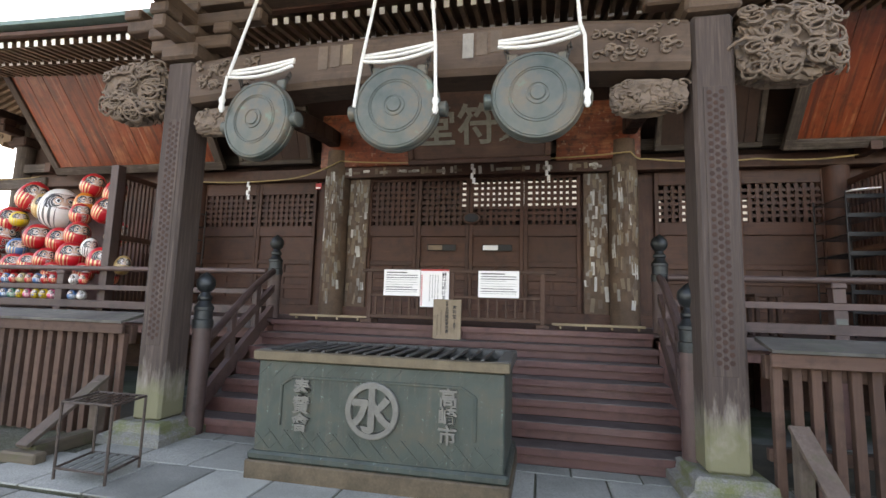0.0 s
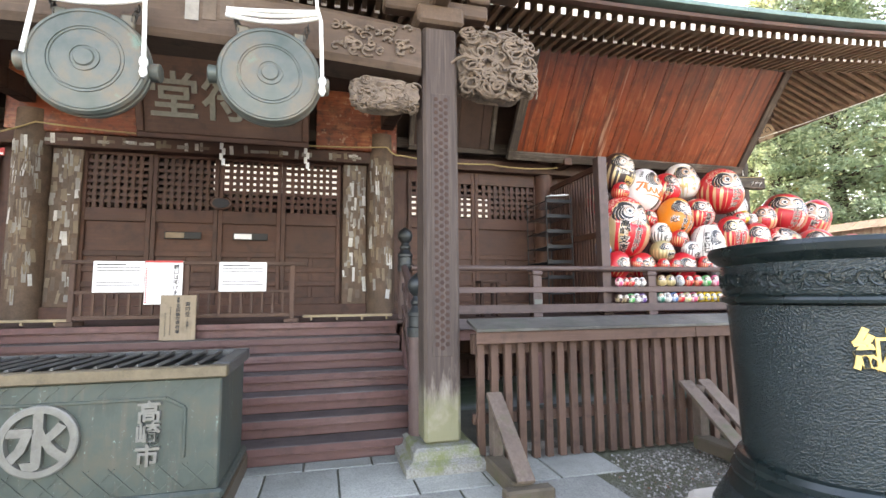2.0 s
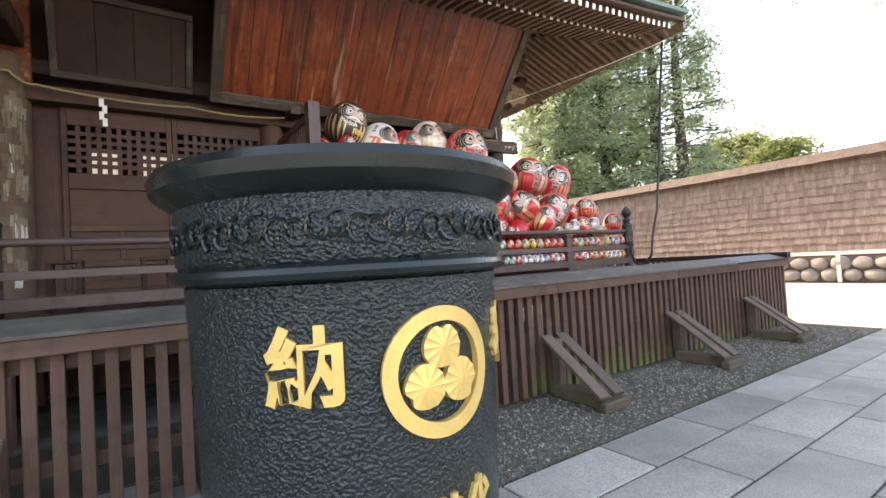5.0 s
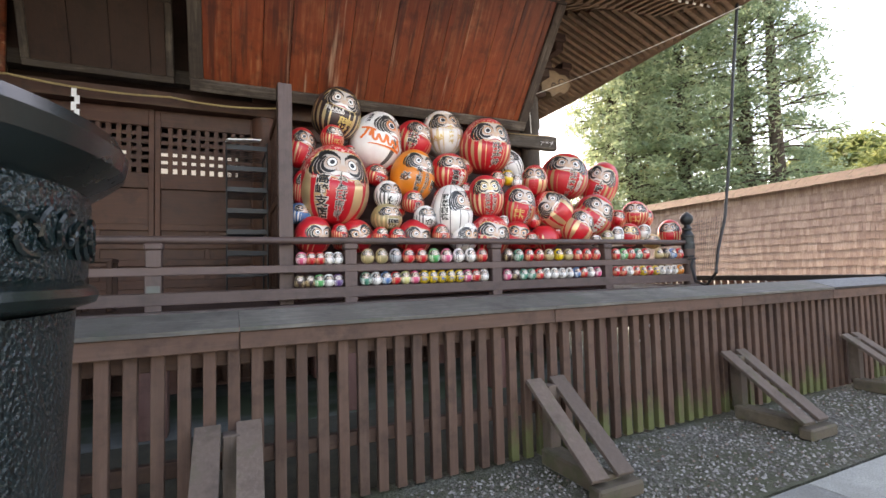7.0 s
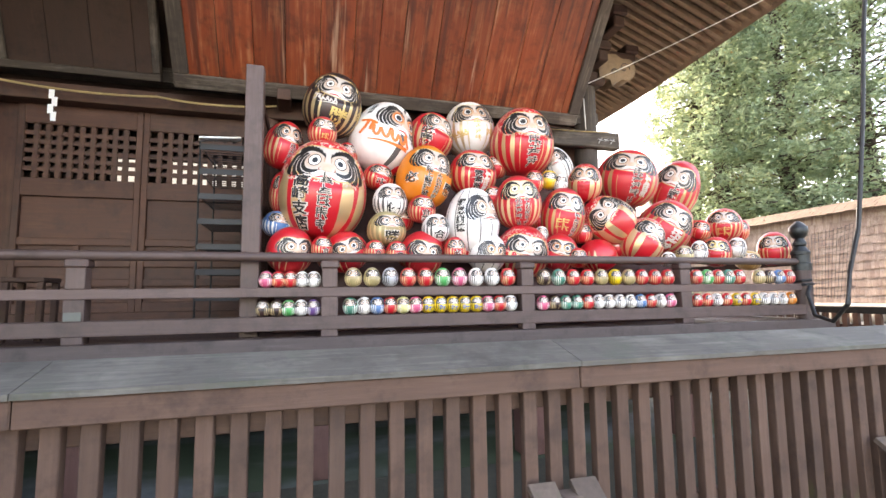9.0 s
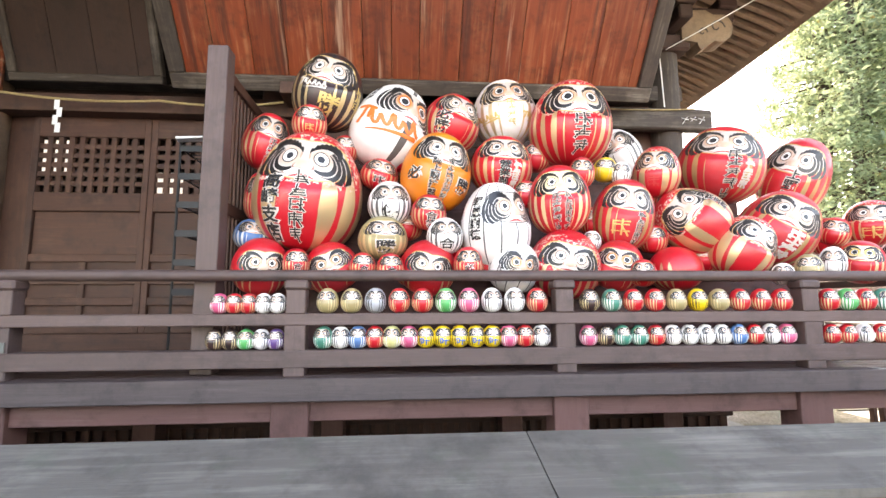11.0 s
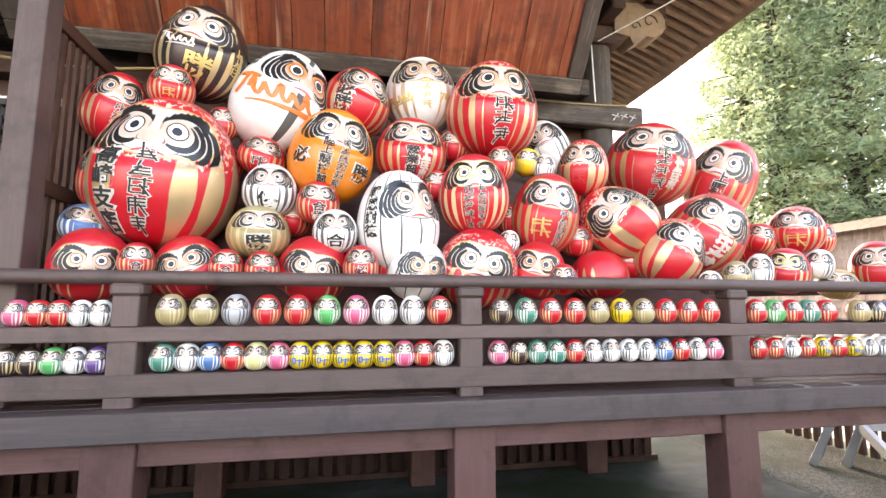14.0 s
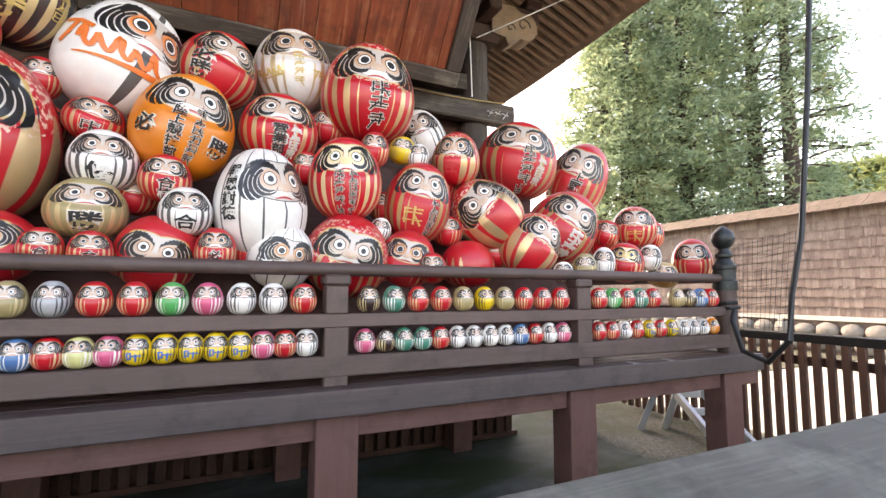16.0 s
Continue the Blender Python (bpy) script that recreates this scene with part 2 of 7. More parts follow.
def mat_earth():
    m, nt, b = mat("pale_earth")
    n1 = noisy(nt, coords(nt, jitter=False), 0.6, 6.0, 0.65)
    n2 = noisy(nt, coords(nt, jitter=False), 60.0, 3.0, 0.7)
    c = ramp(nt, n1, [(0.3, (0.32, 0.3, 0.27)), (0.7, (0.5, 0.48, 0.44))])
    c = mixc(nt, ramp(nt, n2, [(0.4, (0, 0, 0)), (0.7, (0.5, 0.5, 0.5))]), c, (0.2, 0.19, 0.17))
    nt.links.new(c, b.inputs["Base Color"])
    b.inputs["Roughness"].default_value = 0.9
    bump(nt, b, n2, 0.4, 0.01)
    return m


def mat_patina():
    m, nt, b = mat("copper_patina")
    n1 = noisy(nt, coords(nt), 2.6, 7.0, 0.65)
    n2 = noisy(nt, coords(nt), 38.0, 4.0, 0.7)
    n3 = noisy(nt, coords(nt, 9.0, 9.0, 1.2), 2.4, 5.0, 0.6)
    c = ramp(nt, n1, [(0.3, (0.028, 0.036, 0.03)), (0.5, (0.05, 0.066, 0.056)), (0.72, (0.088, 0.08, 0.056))])
    c = mixc(nt, ramp(nt, n3, [(0.5, (0, 0, 0)), (0.72, (0.6, 0.6, 0.6))]), c, (0.1, 0.085, 0.065))
    c = mixc(nt, ramp(nt, calc(nt, "ADD", calc(nt, "MULTIPLY", n2, 0.55), calc(nt, "MULTIPLY", n3, 0.45)), [(0.6, (0, 0, 0)), (0.66, (0.8, 0.8, 0.8))]), c, (0.2, 0.34, 0.29))
    nt.links.new(c, b.inputs["Base Color"])
    b.inputs["Metallic"].default_value = 0.25
    nt.links.new(calc(nt, "MULTIPLY_ADD", n1, 0.3, 0.4), b.inputs["Roughness"])
    bump(nt, b, n2, 0.2, 0.004)
    return m


def mat_gong():
    m, nt, b = mat("gong_bronze")
    n1 = noisy(nt, coords(nt), 3.2, 6.0, 0.65)
    n2 = noisy(nt, coords(nt), 60.0, 4.0, 0.7)
    c = ramp(nt, n1, [(0.32, (0.055, 0.075, 0.066)), (0.5, (0.1, 0.11, 0.098)), (0.62, (0.15, 0.125, 0.095)), (0.72, (0.13, 0.2, 0.165))])
    c = mixc(nt, ramp(nt, n2, [(0.55, (0, 0, 0)), (0.75, (0.5, 0.5, 0.5))]), c, (0.06, 0.085, 0.085))
    nt.links.new(c, b.inputs["Base Color"])
    b.inputs["Metallic"].default_value = 0.35
    nt.links.new(calc(nt, "MULTIPLY_ADD", n1, 0.4, 0.35), b.inputs["Roughness"])
    bump(nt, b, n2, 0.12, 0.003)
    return m


def mat_iron():
    m, nt, b = mat("cast_iron")
    v = nt.nodes.new("ShaderNodeTexVoronoi")
    v.feature = "SMOOTH_F1"
    nt.links.new(coords(nt, jitter=False), v.inputs["Vector"])
    v.inputs["Scale"].default_value = 105.0
    n1 = noisy(nt, coords(nt, jitter=False), 75.0, 3.0, 0.6, 0.4)
    n2 = noisy(nt, coords(nt), 2.0, 5.0, 0.6)
    nt.links.new(ramp(nt, n2, [(0.3, (0.004, 0.011, 0.012)), (0.7, (0.008, 0.021, 0.023))]), b.inputs["Base Color"])
    b.inputs["Metallic"].default_value = 0.0
    b.inputs["Specular IOR Level"].default_value = 0.55
    nt.links.new(calc(nt, "MULTIPLY_ADD", n2, 0.16, 0.06), b.inputs["Roughness"])
    bump(nt, b, calc(nt, "ADD", v.outputs["Distance"], n1), 1.0, 0.008)
    return m


def mat_iron_smooth():
    m, nt, b = mat("smooth_iron")
    n2 = noisy(nt, coords(nt), 3.0, 5.0, 0.6)
    nt.links.new(ramp(nt, n2, [(0.3, (0.004, 0.009, 0.009)), (0.7, (0.008, 0.016, 0.016))]), b.inputs["Base Color"])
    nt.links.new(calc(nt, "MULTIPLY_ADD", n2, 0.25, 0.14), b.inputs["Roughness"])
    bump(nt, b, noisy(nt, coords(nt), 30, 3), 0.12, 0.004)
    return m


def mat_post():
    """Lattice-carved post timber, pale and mossy at its foot."""
    m, nt, b = mat("post_timber")
    g = noisy(nt, coords(nt, 16, 16, 0.8), 2.0, 6.0, 0.65, 0.3)
    tc = nt.nodes.new("ShaderNodeTexCoord")
    z = node(nt, "ShaderNodeSeparateXYZ", [tc.outputs["Object"]]).outputs[2]
    c = ramp(nt, g, [(0.25, (0.03, 0.019, 0.015)), (0.55, (0.062, 0.042, 0.034)), (0.8, (0.12, 0.088, 0.074))])
    jag = noisy(nt, coords(nt, 6, 6, 1.2), 2.0, 6.0, 0.7)
    zz = calc(nt, "ADD", z, calc(nt, "MULTIPLY_ADD", jag, -0.9, 0.45))
    pale = ramp(nt, zz, [(0.42, (0.85, 0.85, 0.85)), (0.8, (0, 0, 0))])
    c = mixc(nt, pale, c, (0.34, 0.3, 0.25))
    moss = ramp(nt, calc(nt, "ADD", z, calc(nt, "MULTIPLY_ADD", noisy(nt, coords(nt), 6, 6), -0.8, 0.3)), [(0.3, (0.75, 0.75, 0.75)), (0.62, (0, 0, 0))])
    c = mixc(nt, moss, c, (0.13, 0.13, 0.055))
    nt.links.new(c, b.inputs["Base Color"])
    b.inputs["Roughness"].default_value = 0.75
    bump(nt, b, g, 0.3, 0.006)
    return m


def mat_base_stone():
    m, nt, b = mat("mossy_stone")
    n1 = noisy(nt, coords(nt), 3.0, 6.0, 0.7)
    n2 = noisy(nt, coords(nt), 70.0, 3.0, 0.7)
    c = ramp(nt, n2, [(0.35, (0.13, 0.125, 0.11)), (0.65, (0.24, 0.235, 0.21))])
    c = mixc(nt, ramp(nt, n1, [(0.46, (0, 0, 0)), (0.6, (0.8, 0.8, 0.8))]), c, (0.11, 0.125, 0.035))
    nt.links.new(c, b.inputs["Base Color"])
    b.inputs["Roughness"].default_value = 0.85
    bump(nt, b, n2, 0.3, 0.005)
    return m


def mat_leaf(name, a, c2, c3):
    m, nt, b = mat(name)
    r = nt.nodes.new("ShaderNodeNewGeometry").outputs["Random Per Island"]
    patch = noisy(nt, coords(nt), 0.55, 3.0, 0.6)
    f = calc(nt, "ADD", calc(nt, "MULTIPLY", r, 0.45), calc(nt, "MULTIPLY_ADD", patch, 1.5, -0.48))
    c = ramp(nt, f, [(0.05, a), (0.45, c2), (0.8, c3), (1.0, (0.34, 0.2, 0.06))])
    nt.links.new(c, b.inputs["Base Color"])
    b.inputs["Roughness"].default_value = 0.6
    tr = nt.nodes.new("ShaderNodeBsdfTranslucent")
    nt.links.new(mixc(nt, 0.35, c, (0.46, 0.56, 0.3)), tr.inputs[0])
    mx = nt.nodes.new("ShaderNodeMixShader")
    mx.inputs[0].default_value = 0.5
    nt.links.new(b.outputs[0], mx.inputs[1])
    nt.links.new(tr.outputs[0], mx.inputs[2])
    nt.links.new(mx.outputs[0], nt.nodes["Material Output"].inputs[0])
    return m


def mat_shake():
    m, nt, b = mat("cedar_shake")
    g = noisy(nt, coords(nt, 22, 22, 1.0), 2.0, 6.0, 0.7)
    rnd = nt.nodes.new("ShaderNodeObjectInfo").outputs["Random"]
    isl = nt.nodes.new("ShaderNodeNewGeometry").outputs["Random Per Island"]
    f = calc(nt, "FRACT", calc(nt, "ADD", rnd, isl))
    c = ramp(nt, calc(nt, "ADD", calc(nt, "MULTIPLY", g, 0.8), calc(nt, "MULTIPLY", f, 0.22)), [(0.1, (0.075, 0.046, 0.036)), (0.45, (0.16, 0.11, 0.088)), (0.95, (0.36, 0.29, 0.245))])
    nt.links.new(c, b.inputs["Base Color"])
    b.inputs["Roughness"].default_value = 0.8
    bump(nt, b, g, 0.4, 0.01)
    return m


SLAB, GRAVEL, EARTH, PATINA, GONG, IRON, IRON_S = mat_slab(), mat_gravel(), mat_earth(), mat_patina(), mat_gong(), mat_iron(), mat_iron_smooth()
POST, BASE_STONE, SHAKE = mat_post(), mat_base_stone(), mat_shake()
CEDAR = mat_leaf("cedar_leaf", (0.085, 0.14, 0.09), (0.21, 0.29, 0.18), (0.4, 0.45, 0.26))
BROAD = mat_leaf("broad_leaf", (0.05, 0.09, 0.025), (0.12, 0.16, 0.04), (0.22, 0.22, 0.06))
BARK = plain("bark", (0.075, 0.055, 0.042), 0.9, 0, 0.35, 6, 0.8)
BRASS_EDGE = plain("box_brass_edge", (0.125, 0.098, 0.064), 0.5, 0.4, 0.3, 7, 0.15)
PLINTH = plain("box_plinth", (0.095, 0.07, 0.045), 0.55, 0.3, 0.4, 5, 0.15)
SEAM = plain("patina_seam", (0.055, 0.068, 0.056), 0.55, 0.2, 0.3, 9, 0.1)
DIRT = plain("dark_earth", (0.045, 0.042, 0.028), 0.95, 0, 0.4, 4, 0.6)
LID_GREY = plain("box_lid_metal", (0.085, 0.085, 0.08), 0.5, 0.4, 0.3, 7, 0.15)
RELIEF = plain("relief_bronze", (0.15, 0.145, 0.128), 0.5, 0.3, 0.2, 15, 0.2)
# emission on an added sheet stands in for the sky outside
BACKDROP_GLOW, nt_, b_ = mat("glowing_backdrop")
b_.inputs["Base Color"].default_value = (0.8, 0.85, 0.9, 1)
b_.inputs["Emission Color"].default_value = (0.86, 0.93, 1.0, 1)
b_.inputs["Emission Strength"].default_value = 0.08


# ---- making ----
ORIGIN = {}


def thing(name, at, label="", category="", group="", kind=""):
    ob = new(name)
    ob.location = at
    ob.empty_display_size = 0.1
    ORIGIN[ob.name] = Vector(at)
    return tagged(ob, label, category, group, kind)


def mesh_of(name, bm, material, smooth=False):
    me = bpy.data.meshes.new(name)
    bm.normal_update()
    bm.to_mesh(me)
    bm.free()
    for q in (material if isinstance(material, (list, tuple)) else [material]):
        me.materials.append(q)
    if smooth:
        me.polygons.foreach_set("use_smooth", [True] * len(me.polygons))
        me.set_sharp_from_angle(angle=0.6)
    return me


def root_of(ob):
    while ob.parent:
        ob = ob.parent
    return ob


def part(name, bm, material, parent, label="", smooth=False):
    """One mesh, drawn in world metres, under a thing or a part."""
    base = ORIGIN.get(root_of(parent).name, Vector())
    bmesh.ops.translate(bm, verts=bm.verts, vec=-base)
    ob = new(name, mesh_of(name, bm, material, smooth))
    ob.parent = parent
    if label:
        ob["label"] = label
    return ob


def stuff(*args, **named):
    ob = part(*args, **named)
    ob["kind"] = "stuff"
    return ob


def solo(name, bm, material, label="", category="", group="", kind="", smooth=False, at=(0, 0, 0)):
    bmesh.ops.translate(bm, verts=bm.verts, vec=-Vector(at))
    ob = new(name, mesh_of(name, bm, material, smooth))
    ob.location = at
    ORIGIN[ob.name] = Vector(at)
    return tagged(ob, label, category, group, kind)


def piece(name, me, at, parent, rot=None, size=None):
    """An object of its own on a shared mesh, at a world place."""
    ob = new(name, me)
    ob.parent = parent
    ob.location = Vector(at) - ORIGIN.get(root_of(parent).name, Vector())
    if rot:
        ob.rotation_euler = [radians(a) for a in rot]
    if size:
        ob.scale = size
    return ob


def box(bm, lo, hi, c=0.0):
    """A box from corner to corner, with chamfered edges when c is given."""
    t = bmesh.new()
    bmesh.ops.create_cube(t, size=1)
    s = Vector(hi) - Vector(lo)
    mid = (Vector(hi) + Vector(lo)) / 2
    for v in t.verts:
        v.co = Vector((v.co.x * s.x, v.co.y * s.y, v.co.z * s.z)) + mid
    if c:
        bmesh.ops.bevel(t, geom=t.edges[:], offset=c, segments=1, affect="EDGES")
    merge(bm, t)
    return bm


def merge(bm, t, m=None):
    me = bpy.data.meshes.new("tmp")
    if m is not None:
        bmesh.ops.transform(t, matrix=m, verts=t.verts)
    t.to_mesh(me)
    t.free()
    bm.from_mesh(me)
    bpy.data.meshes.remove(me)
    return bm


def B(lo, hi, c=0.006):
    return box(bmesh.new(), lo, hi, c)


def grain(mats, lo, hi):
    d = [abs(b - a) for a, b in zip(lo, hi)]
    return mats["xyz"[d.index(max(d))]]


def bar(name, lo, hi, mats, parent, label="", c=0.006):
    lo, hi = [min(a, b) for a, b in zip(lo, hi)], [max(a, b) for a, b in zip(lo, hi)]
    return part(name, B(lo, hi, c), grain(mats, lo, hi) if isinstance(mats, dict) else mats, parent, label)


def slant(a, b, w, h, c=0.004):
    """A board of section w by h from a to b."""
    a, b = Vector(a), Vector(b)
    t = B((-w / 2, -h / 2, 0), (w / 2, h / 2, (b - a).length), c)
    q = (b - a).to_track_quat("Z", "Y").to_matrix().to_4x4()
    bmesh.ops.transform(t, matrix=Matrix.Translation(a) @ q, verts=t.verts)
    return t


def lathe(profile, seg=32, at=(0, 0, 0)):
    bm = bmesh.new()
    rings = []
    for r, z in profile:
        rings.append([bm.verts.new((at[0] + r * math.cos(2 * math.pi * i / seg), at[1] + r * math.sin(2 * math.pi * i / seg), at[2] + z)) for i in range(seg)])
    for p, q in zip(rings, rings[1:]):
        for i in range(seg):
            bm.faces.new((p[i], p[(i + 1) % seg], q[(i + 1) % seg], q[i]))
    bm.faces.new(rings[0][::-1])
    bm.faces.new(rings[-1])
    return bm


def tube(points, r, seg=8, radii=None):
    bm = bmesh.new()
    pts = [Vector(p) for p in points]
    rings = []
    up = Vector((0.13, 0.27, 0.95))
    for i, p in enumerate(pts):
        d = (pts[min(i + 1, len(pts) - 1)] - pts[max(i - 1, 0)]).normalized()
        u = d.cross(up)
        if u.length < 0.05:
            u = d.cross(Vector((1, 0, 0)))
        u.normalize()
        v = d.cross(u)
        if radii:
            r = radii[i]
        rings.append([bm.verts.new(p + r * (math.cos(2 * math.pi * k / seg) * u + math.sin(2 * math.pi * k / seg) * v)) for k in range(seg)])
    for p, q in zip(rings, rings[1:]):
        for i in range(seg):
            bm.faces.new((p[i], p[(i + 1) % seg], q[(i + 1) % seg], q[i]))
    bm.faces.new(rings[0][::-1])
    bm.faces.new(rings[-1])
    bmesh.ops.recalc_face_normals(bm, faces=bm.faces)
    return bm


def curve_pts(a, b, sag, n=10):
    a, b = Vector(a), Vector(b)
    return [a.lerp(b, i / n) + Vector((0, 0, -sag * 4 * (i / n) * (1 - i / n))) for i in range(n + 1)]


def glyphs(text, size, depth=0.01, gap=1.05, vertical=True, bold=0.0):
    """Characters as a mesh in the x-z plane, facing -y, centred."""
    bm = bmesh.new()
    n = len(text)
    if not vertical:
        text, n = [text], 1
    for i, ch in enumerate(text):
        cu = bpy.data.curves.new("glyph", "FONT")
        cu.body, cu.size, cu.align_x, cu.align_y = ch, size, "CENTER", "CENTER"
        cu.extrude, cu.offset, cu.resolution_u = depth / 2, bold, 2
        ob = new("glyph", cu)
        dg = bpy.context.evaluated_depsgraph_get()
        me = bpy.data.meshes.new_from_object(ob.evaluated_get(dg))
        t = bmesh.new()
        t.from_mesh(me)
        xs, ys = [v.co.x for v in t.verts], [v.co.y for v in t.verts]
        ox, oy = (max(xs) + min(xs)) / 2, (max(ys) + min(ys)) / 2
        for v in t.verts:
            x, y, z = v.co
            v.co = (x - ox, -z, y - oy + ((n - 1) / 2 - i) * size * gap)
        merge(bm, t)
        bpy.data.objects.remove(ob)
        bpy.data.curves.remove(cu)
        bpy.data.meshes.remove(me)
    return bm


def moved(bm, m):
    bmesh.ops.transform(bm, matrix=m, verts=bm.verts)
    return bm


# ---- setting ----
CX = -1.3                      # middle of the hall
DZ = 1.24                      # veranda floor
YR = 6.6                       # railing
YW = 8.76                      # face of the front wall


def both(x):
    """A place on the right half and its twin on the left half."""
    return (x, 2 * CX - x)


solo("ground", box(bmesh.new(), (-400, -400, -0.5), (600, 600, -0.03)), EARTH, "pale trodden earth of the temple yard", "ground", kind="structure")
solo("gravel_strip", box(bmesh.new(), (-14.6, 3.12, -0.029), (13.2, 5.2, -0.004)), GRAVEL, "grey and brown gravel along the fence", "gravel", kind="structure")
solo("underfloor_ground", box(bmesh.new(), (-14.6, 6.42, -0.029), (11.2, 16.2, 0.0)), MOSS_CONCRETE, "smooth grey concrete floor with green moss under the veranda", "concrete", kind="structure")
solo("side_gravel", box(bmesh.new(), (11.21, 5.21, -0.029), (13.4, 14, -0.006)), GRAVEL, "dark gravel beside the veranda", "gravel", kind="structure")
solo("earth_strip", box(bmesh.new(), (-14.6, 4.5, -0.028), (11.2, 6.42, -0.002)), DIRT, "dark earth strip behind the fence", "earth", kind="structure")
solo("leaf_litter", box(bmesh.new(), (13.41, 10.5, -0.029), (23.7, 34, -0.006)), GRAVEL, "dark gravel and fallen leaves behind the side yard", "gravel", kind="structure")
pavement = thing("pavement", (0, 0, 0), "large grey granite paving slabs with dark joints", "paving", kind="structure")
part("bedding", box(bmesh.new(), (-16, -14, -0.028), (22, 3.1, -0.012)), GRAVEL, pavement)
part("bedding", box(bmesh.new(), (-4.7, 3.12, -0.001), (2.95, 4.95, 0.0)), GRAVEL, pavement)

# stairs
stairs = thing("stairs", (CX, 5.7, 0), "worn maroon wooden stairs with grey treads", "stairs", kind="structure")
NS = 7
for i in range(NS):
    y0 = 4.85 + 0.27 * i
    z1 = DZ * (i + 1) / NS
    bar("riser", (-3.98, y0 + 0.03, z1 - DZ / NS), (1.4, y0 + 0.06, z1 - 0.045), STEP, stairs)
    bar("tread", (-3.98, y0 - 0.015, z1 - 0.045), (1.4, y0 + 0.3, z1), TREAD if i < NS else STEP, stairs, "", 0.012)
    bar("nosing", (-3.98, y0 - 0.02, z1 - 0.075), (1.4, y0 - 0.016, z1 - 0.006), STEP, stairs, "", 0.002)

# floor of veranda
deck = thing("veranda", (CX, 7.5, 0), "raised wooden veranda floor on square posts", "veranda", kind="structure")
for k in range(18):
    y0 = 6.46 + k * 0.13
    bar("floorboard", (-14.05, y0, DZ - 0.05), (11.57, y0 + 0.124, DZ), DECK, deck)
for x0, x1 in ((-14.22, -4.3), (1.7, 11.62)):
    bar("edge_beam", (x0, 6.4, DZ - 0.15), (x1, 6.455, DZ + 0.004), EDGE, deck)
    bar("sill_beam", (x0 - 0.12 * (x0 < 0), 6.54, 0.93), (x1 + 0.12 * (x0 > 0), 6.68, DZ - 0.06), REDPOST, deck)
bar("edge_beam", (11.575, 6.46, DZ - 0.16), (11.615, 8.8, DZ), DECK, deck)
for x in (1.6, 3.53, 5.52, 7.54, 9.46, 11.3):
    for q in both(x):
        bar("underpost", (q - 0.13, 6.5, 0.0), (q + 0.13, 6.72, DZ - 0.1), REDPOST, deck)
        bar("underpost", (q - 0.12, 8.5, 0.0), (q + 0.12, 8.74, DZ - 0.06), REDPOST, deck)
lattice_u = thing("underfloor_lattice", (CX, 8.8, 0), "dark wooden slats closing the space under the hall", "lattice", kind="structure")
bar("rail", (-12.6, 8.78, 0.36), (10.4, 8.84, 0.46), HALL, lattice_u)
bar("rail", (-12.6, 8.78, 0.0), (10.4, 8.84, 0.06), HALL, lattice_u)
bar("backing", (-12.6, 8.9, 0.0), (10.4, 8.94, DZ - 0.06), HALL, lattice_u)
slat_me = mesh_of("slat", B((-0.045, 0, 0.06), (0.045, 0.025, 0.36), 0.003), HALL["z"])
for i in range(60):
    piece("slat", slat_me, (1.9 + i * 0.142, 8.79, 0), lattice_u)

# the hall's walls
wall = thing("wall_front", (CX, YW, DZ), "dark aged timber front wall of the hall", "wall", kind="structure")
for x0, x1 in ((-12.2, -7.2), (4.85, 9.9)):
    for k in range(10):
        z0 = DZ + 0.02 + k * 0.31
        bar("board", (x0, YW + 0.02, z0), (x1, YW + 0.06, z0 + 0.303), HALL, wall)
bar("lintel", (-12.3, 8.52, 3.98), (9.9, 8.74, 4.19), HALL, wall)
bar("lintel", (-12.3, 8.6, 4.36), (9.9, 8.8, 4.56), FRAME, wall)
bar("sill", (-12.3, 8.62, DZ), (9.9, 8.82, DZ + 0.2), HALL, wall)
# shade under the eaves is put into this darker timber
bar("upper_wall", (-12.3, 8.83, 4.1), (9.9, 8.95, 7.2), DARK_SHADED, wall)
for x0, x1 in ((-4.6, -4.2), (-3.9, -3.3), (0.66, 1.25), (1.6, 2.0), (4.5, 4.9), (-7.3, -7.1)):
    bar("board", (x0, YW + 0.025, DZ), (x1, YW + 0.065, 4.1), HALL, wall)
bar("side_wall", (9.86, 8.95, 0), (9.98, 20, 7.2), HALL, wall)
bar("side_wall", (-12.4, 8.95, 0), (-12.28, 20, 7.2), HALL, wall)
for x in (4.75, 9.72):
    for q in both(x):
        part("column", lathe([(0.19, 0), (0.19, 3.4), (0.185, 5.6)], 24, (q, 8.72, DZ)), FRAME["z"] if x > 9 else HALL["z"], wall, smooth=True)

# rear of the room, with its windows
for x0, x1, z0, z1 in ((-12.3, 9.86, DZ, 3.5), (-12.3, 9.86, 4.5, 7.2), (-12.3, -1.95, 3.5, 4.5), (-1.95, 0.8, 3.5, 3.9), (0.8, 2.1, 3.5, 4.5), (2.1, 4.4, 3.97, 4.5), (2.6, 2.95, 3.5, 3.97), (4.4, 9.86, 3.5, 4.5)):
    bar("rear_wall", (x0, 11.0, z0), (x1, 11.06, z1), ROOM_SHADE, wall)
solo("floor", box(bmesh.new(), (-12.3, 8.85, DZ - 0.1), (9.86, 11.0, DZ + 0.1)), ROOM_SHADE, "wooden floor inside the hall, the unlit room's shade in its colour", "floor", kind="structure")
solo("ceiling", box(bmesh.new(), (-12.3, 8.96, 6.2), (9.86, 11.0, 6.3)), ROOM_SHADE, "ceiling inside the hall, the unlit room's shade in its colour", "ceiling", kind="structure")
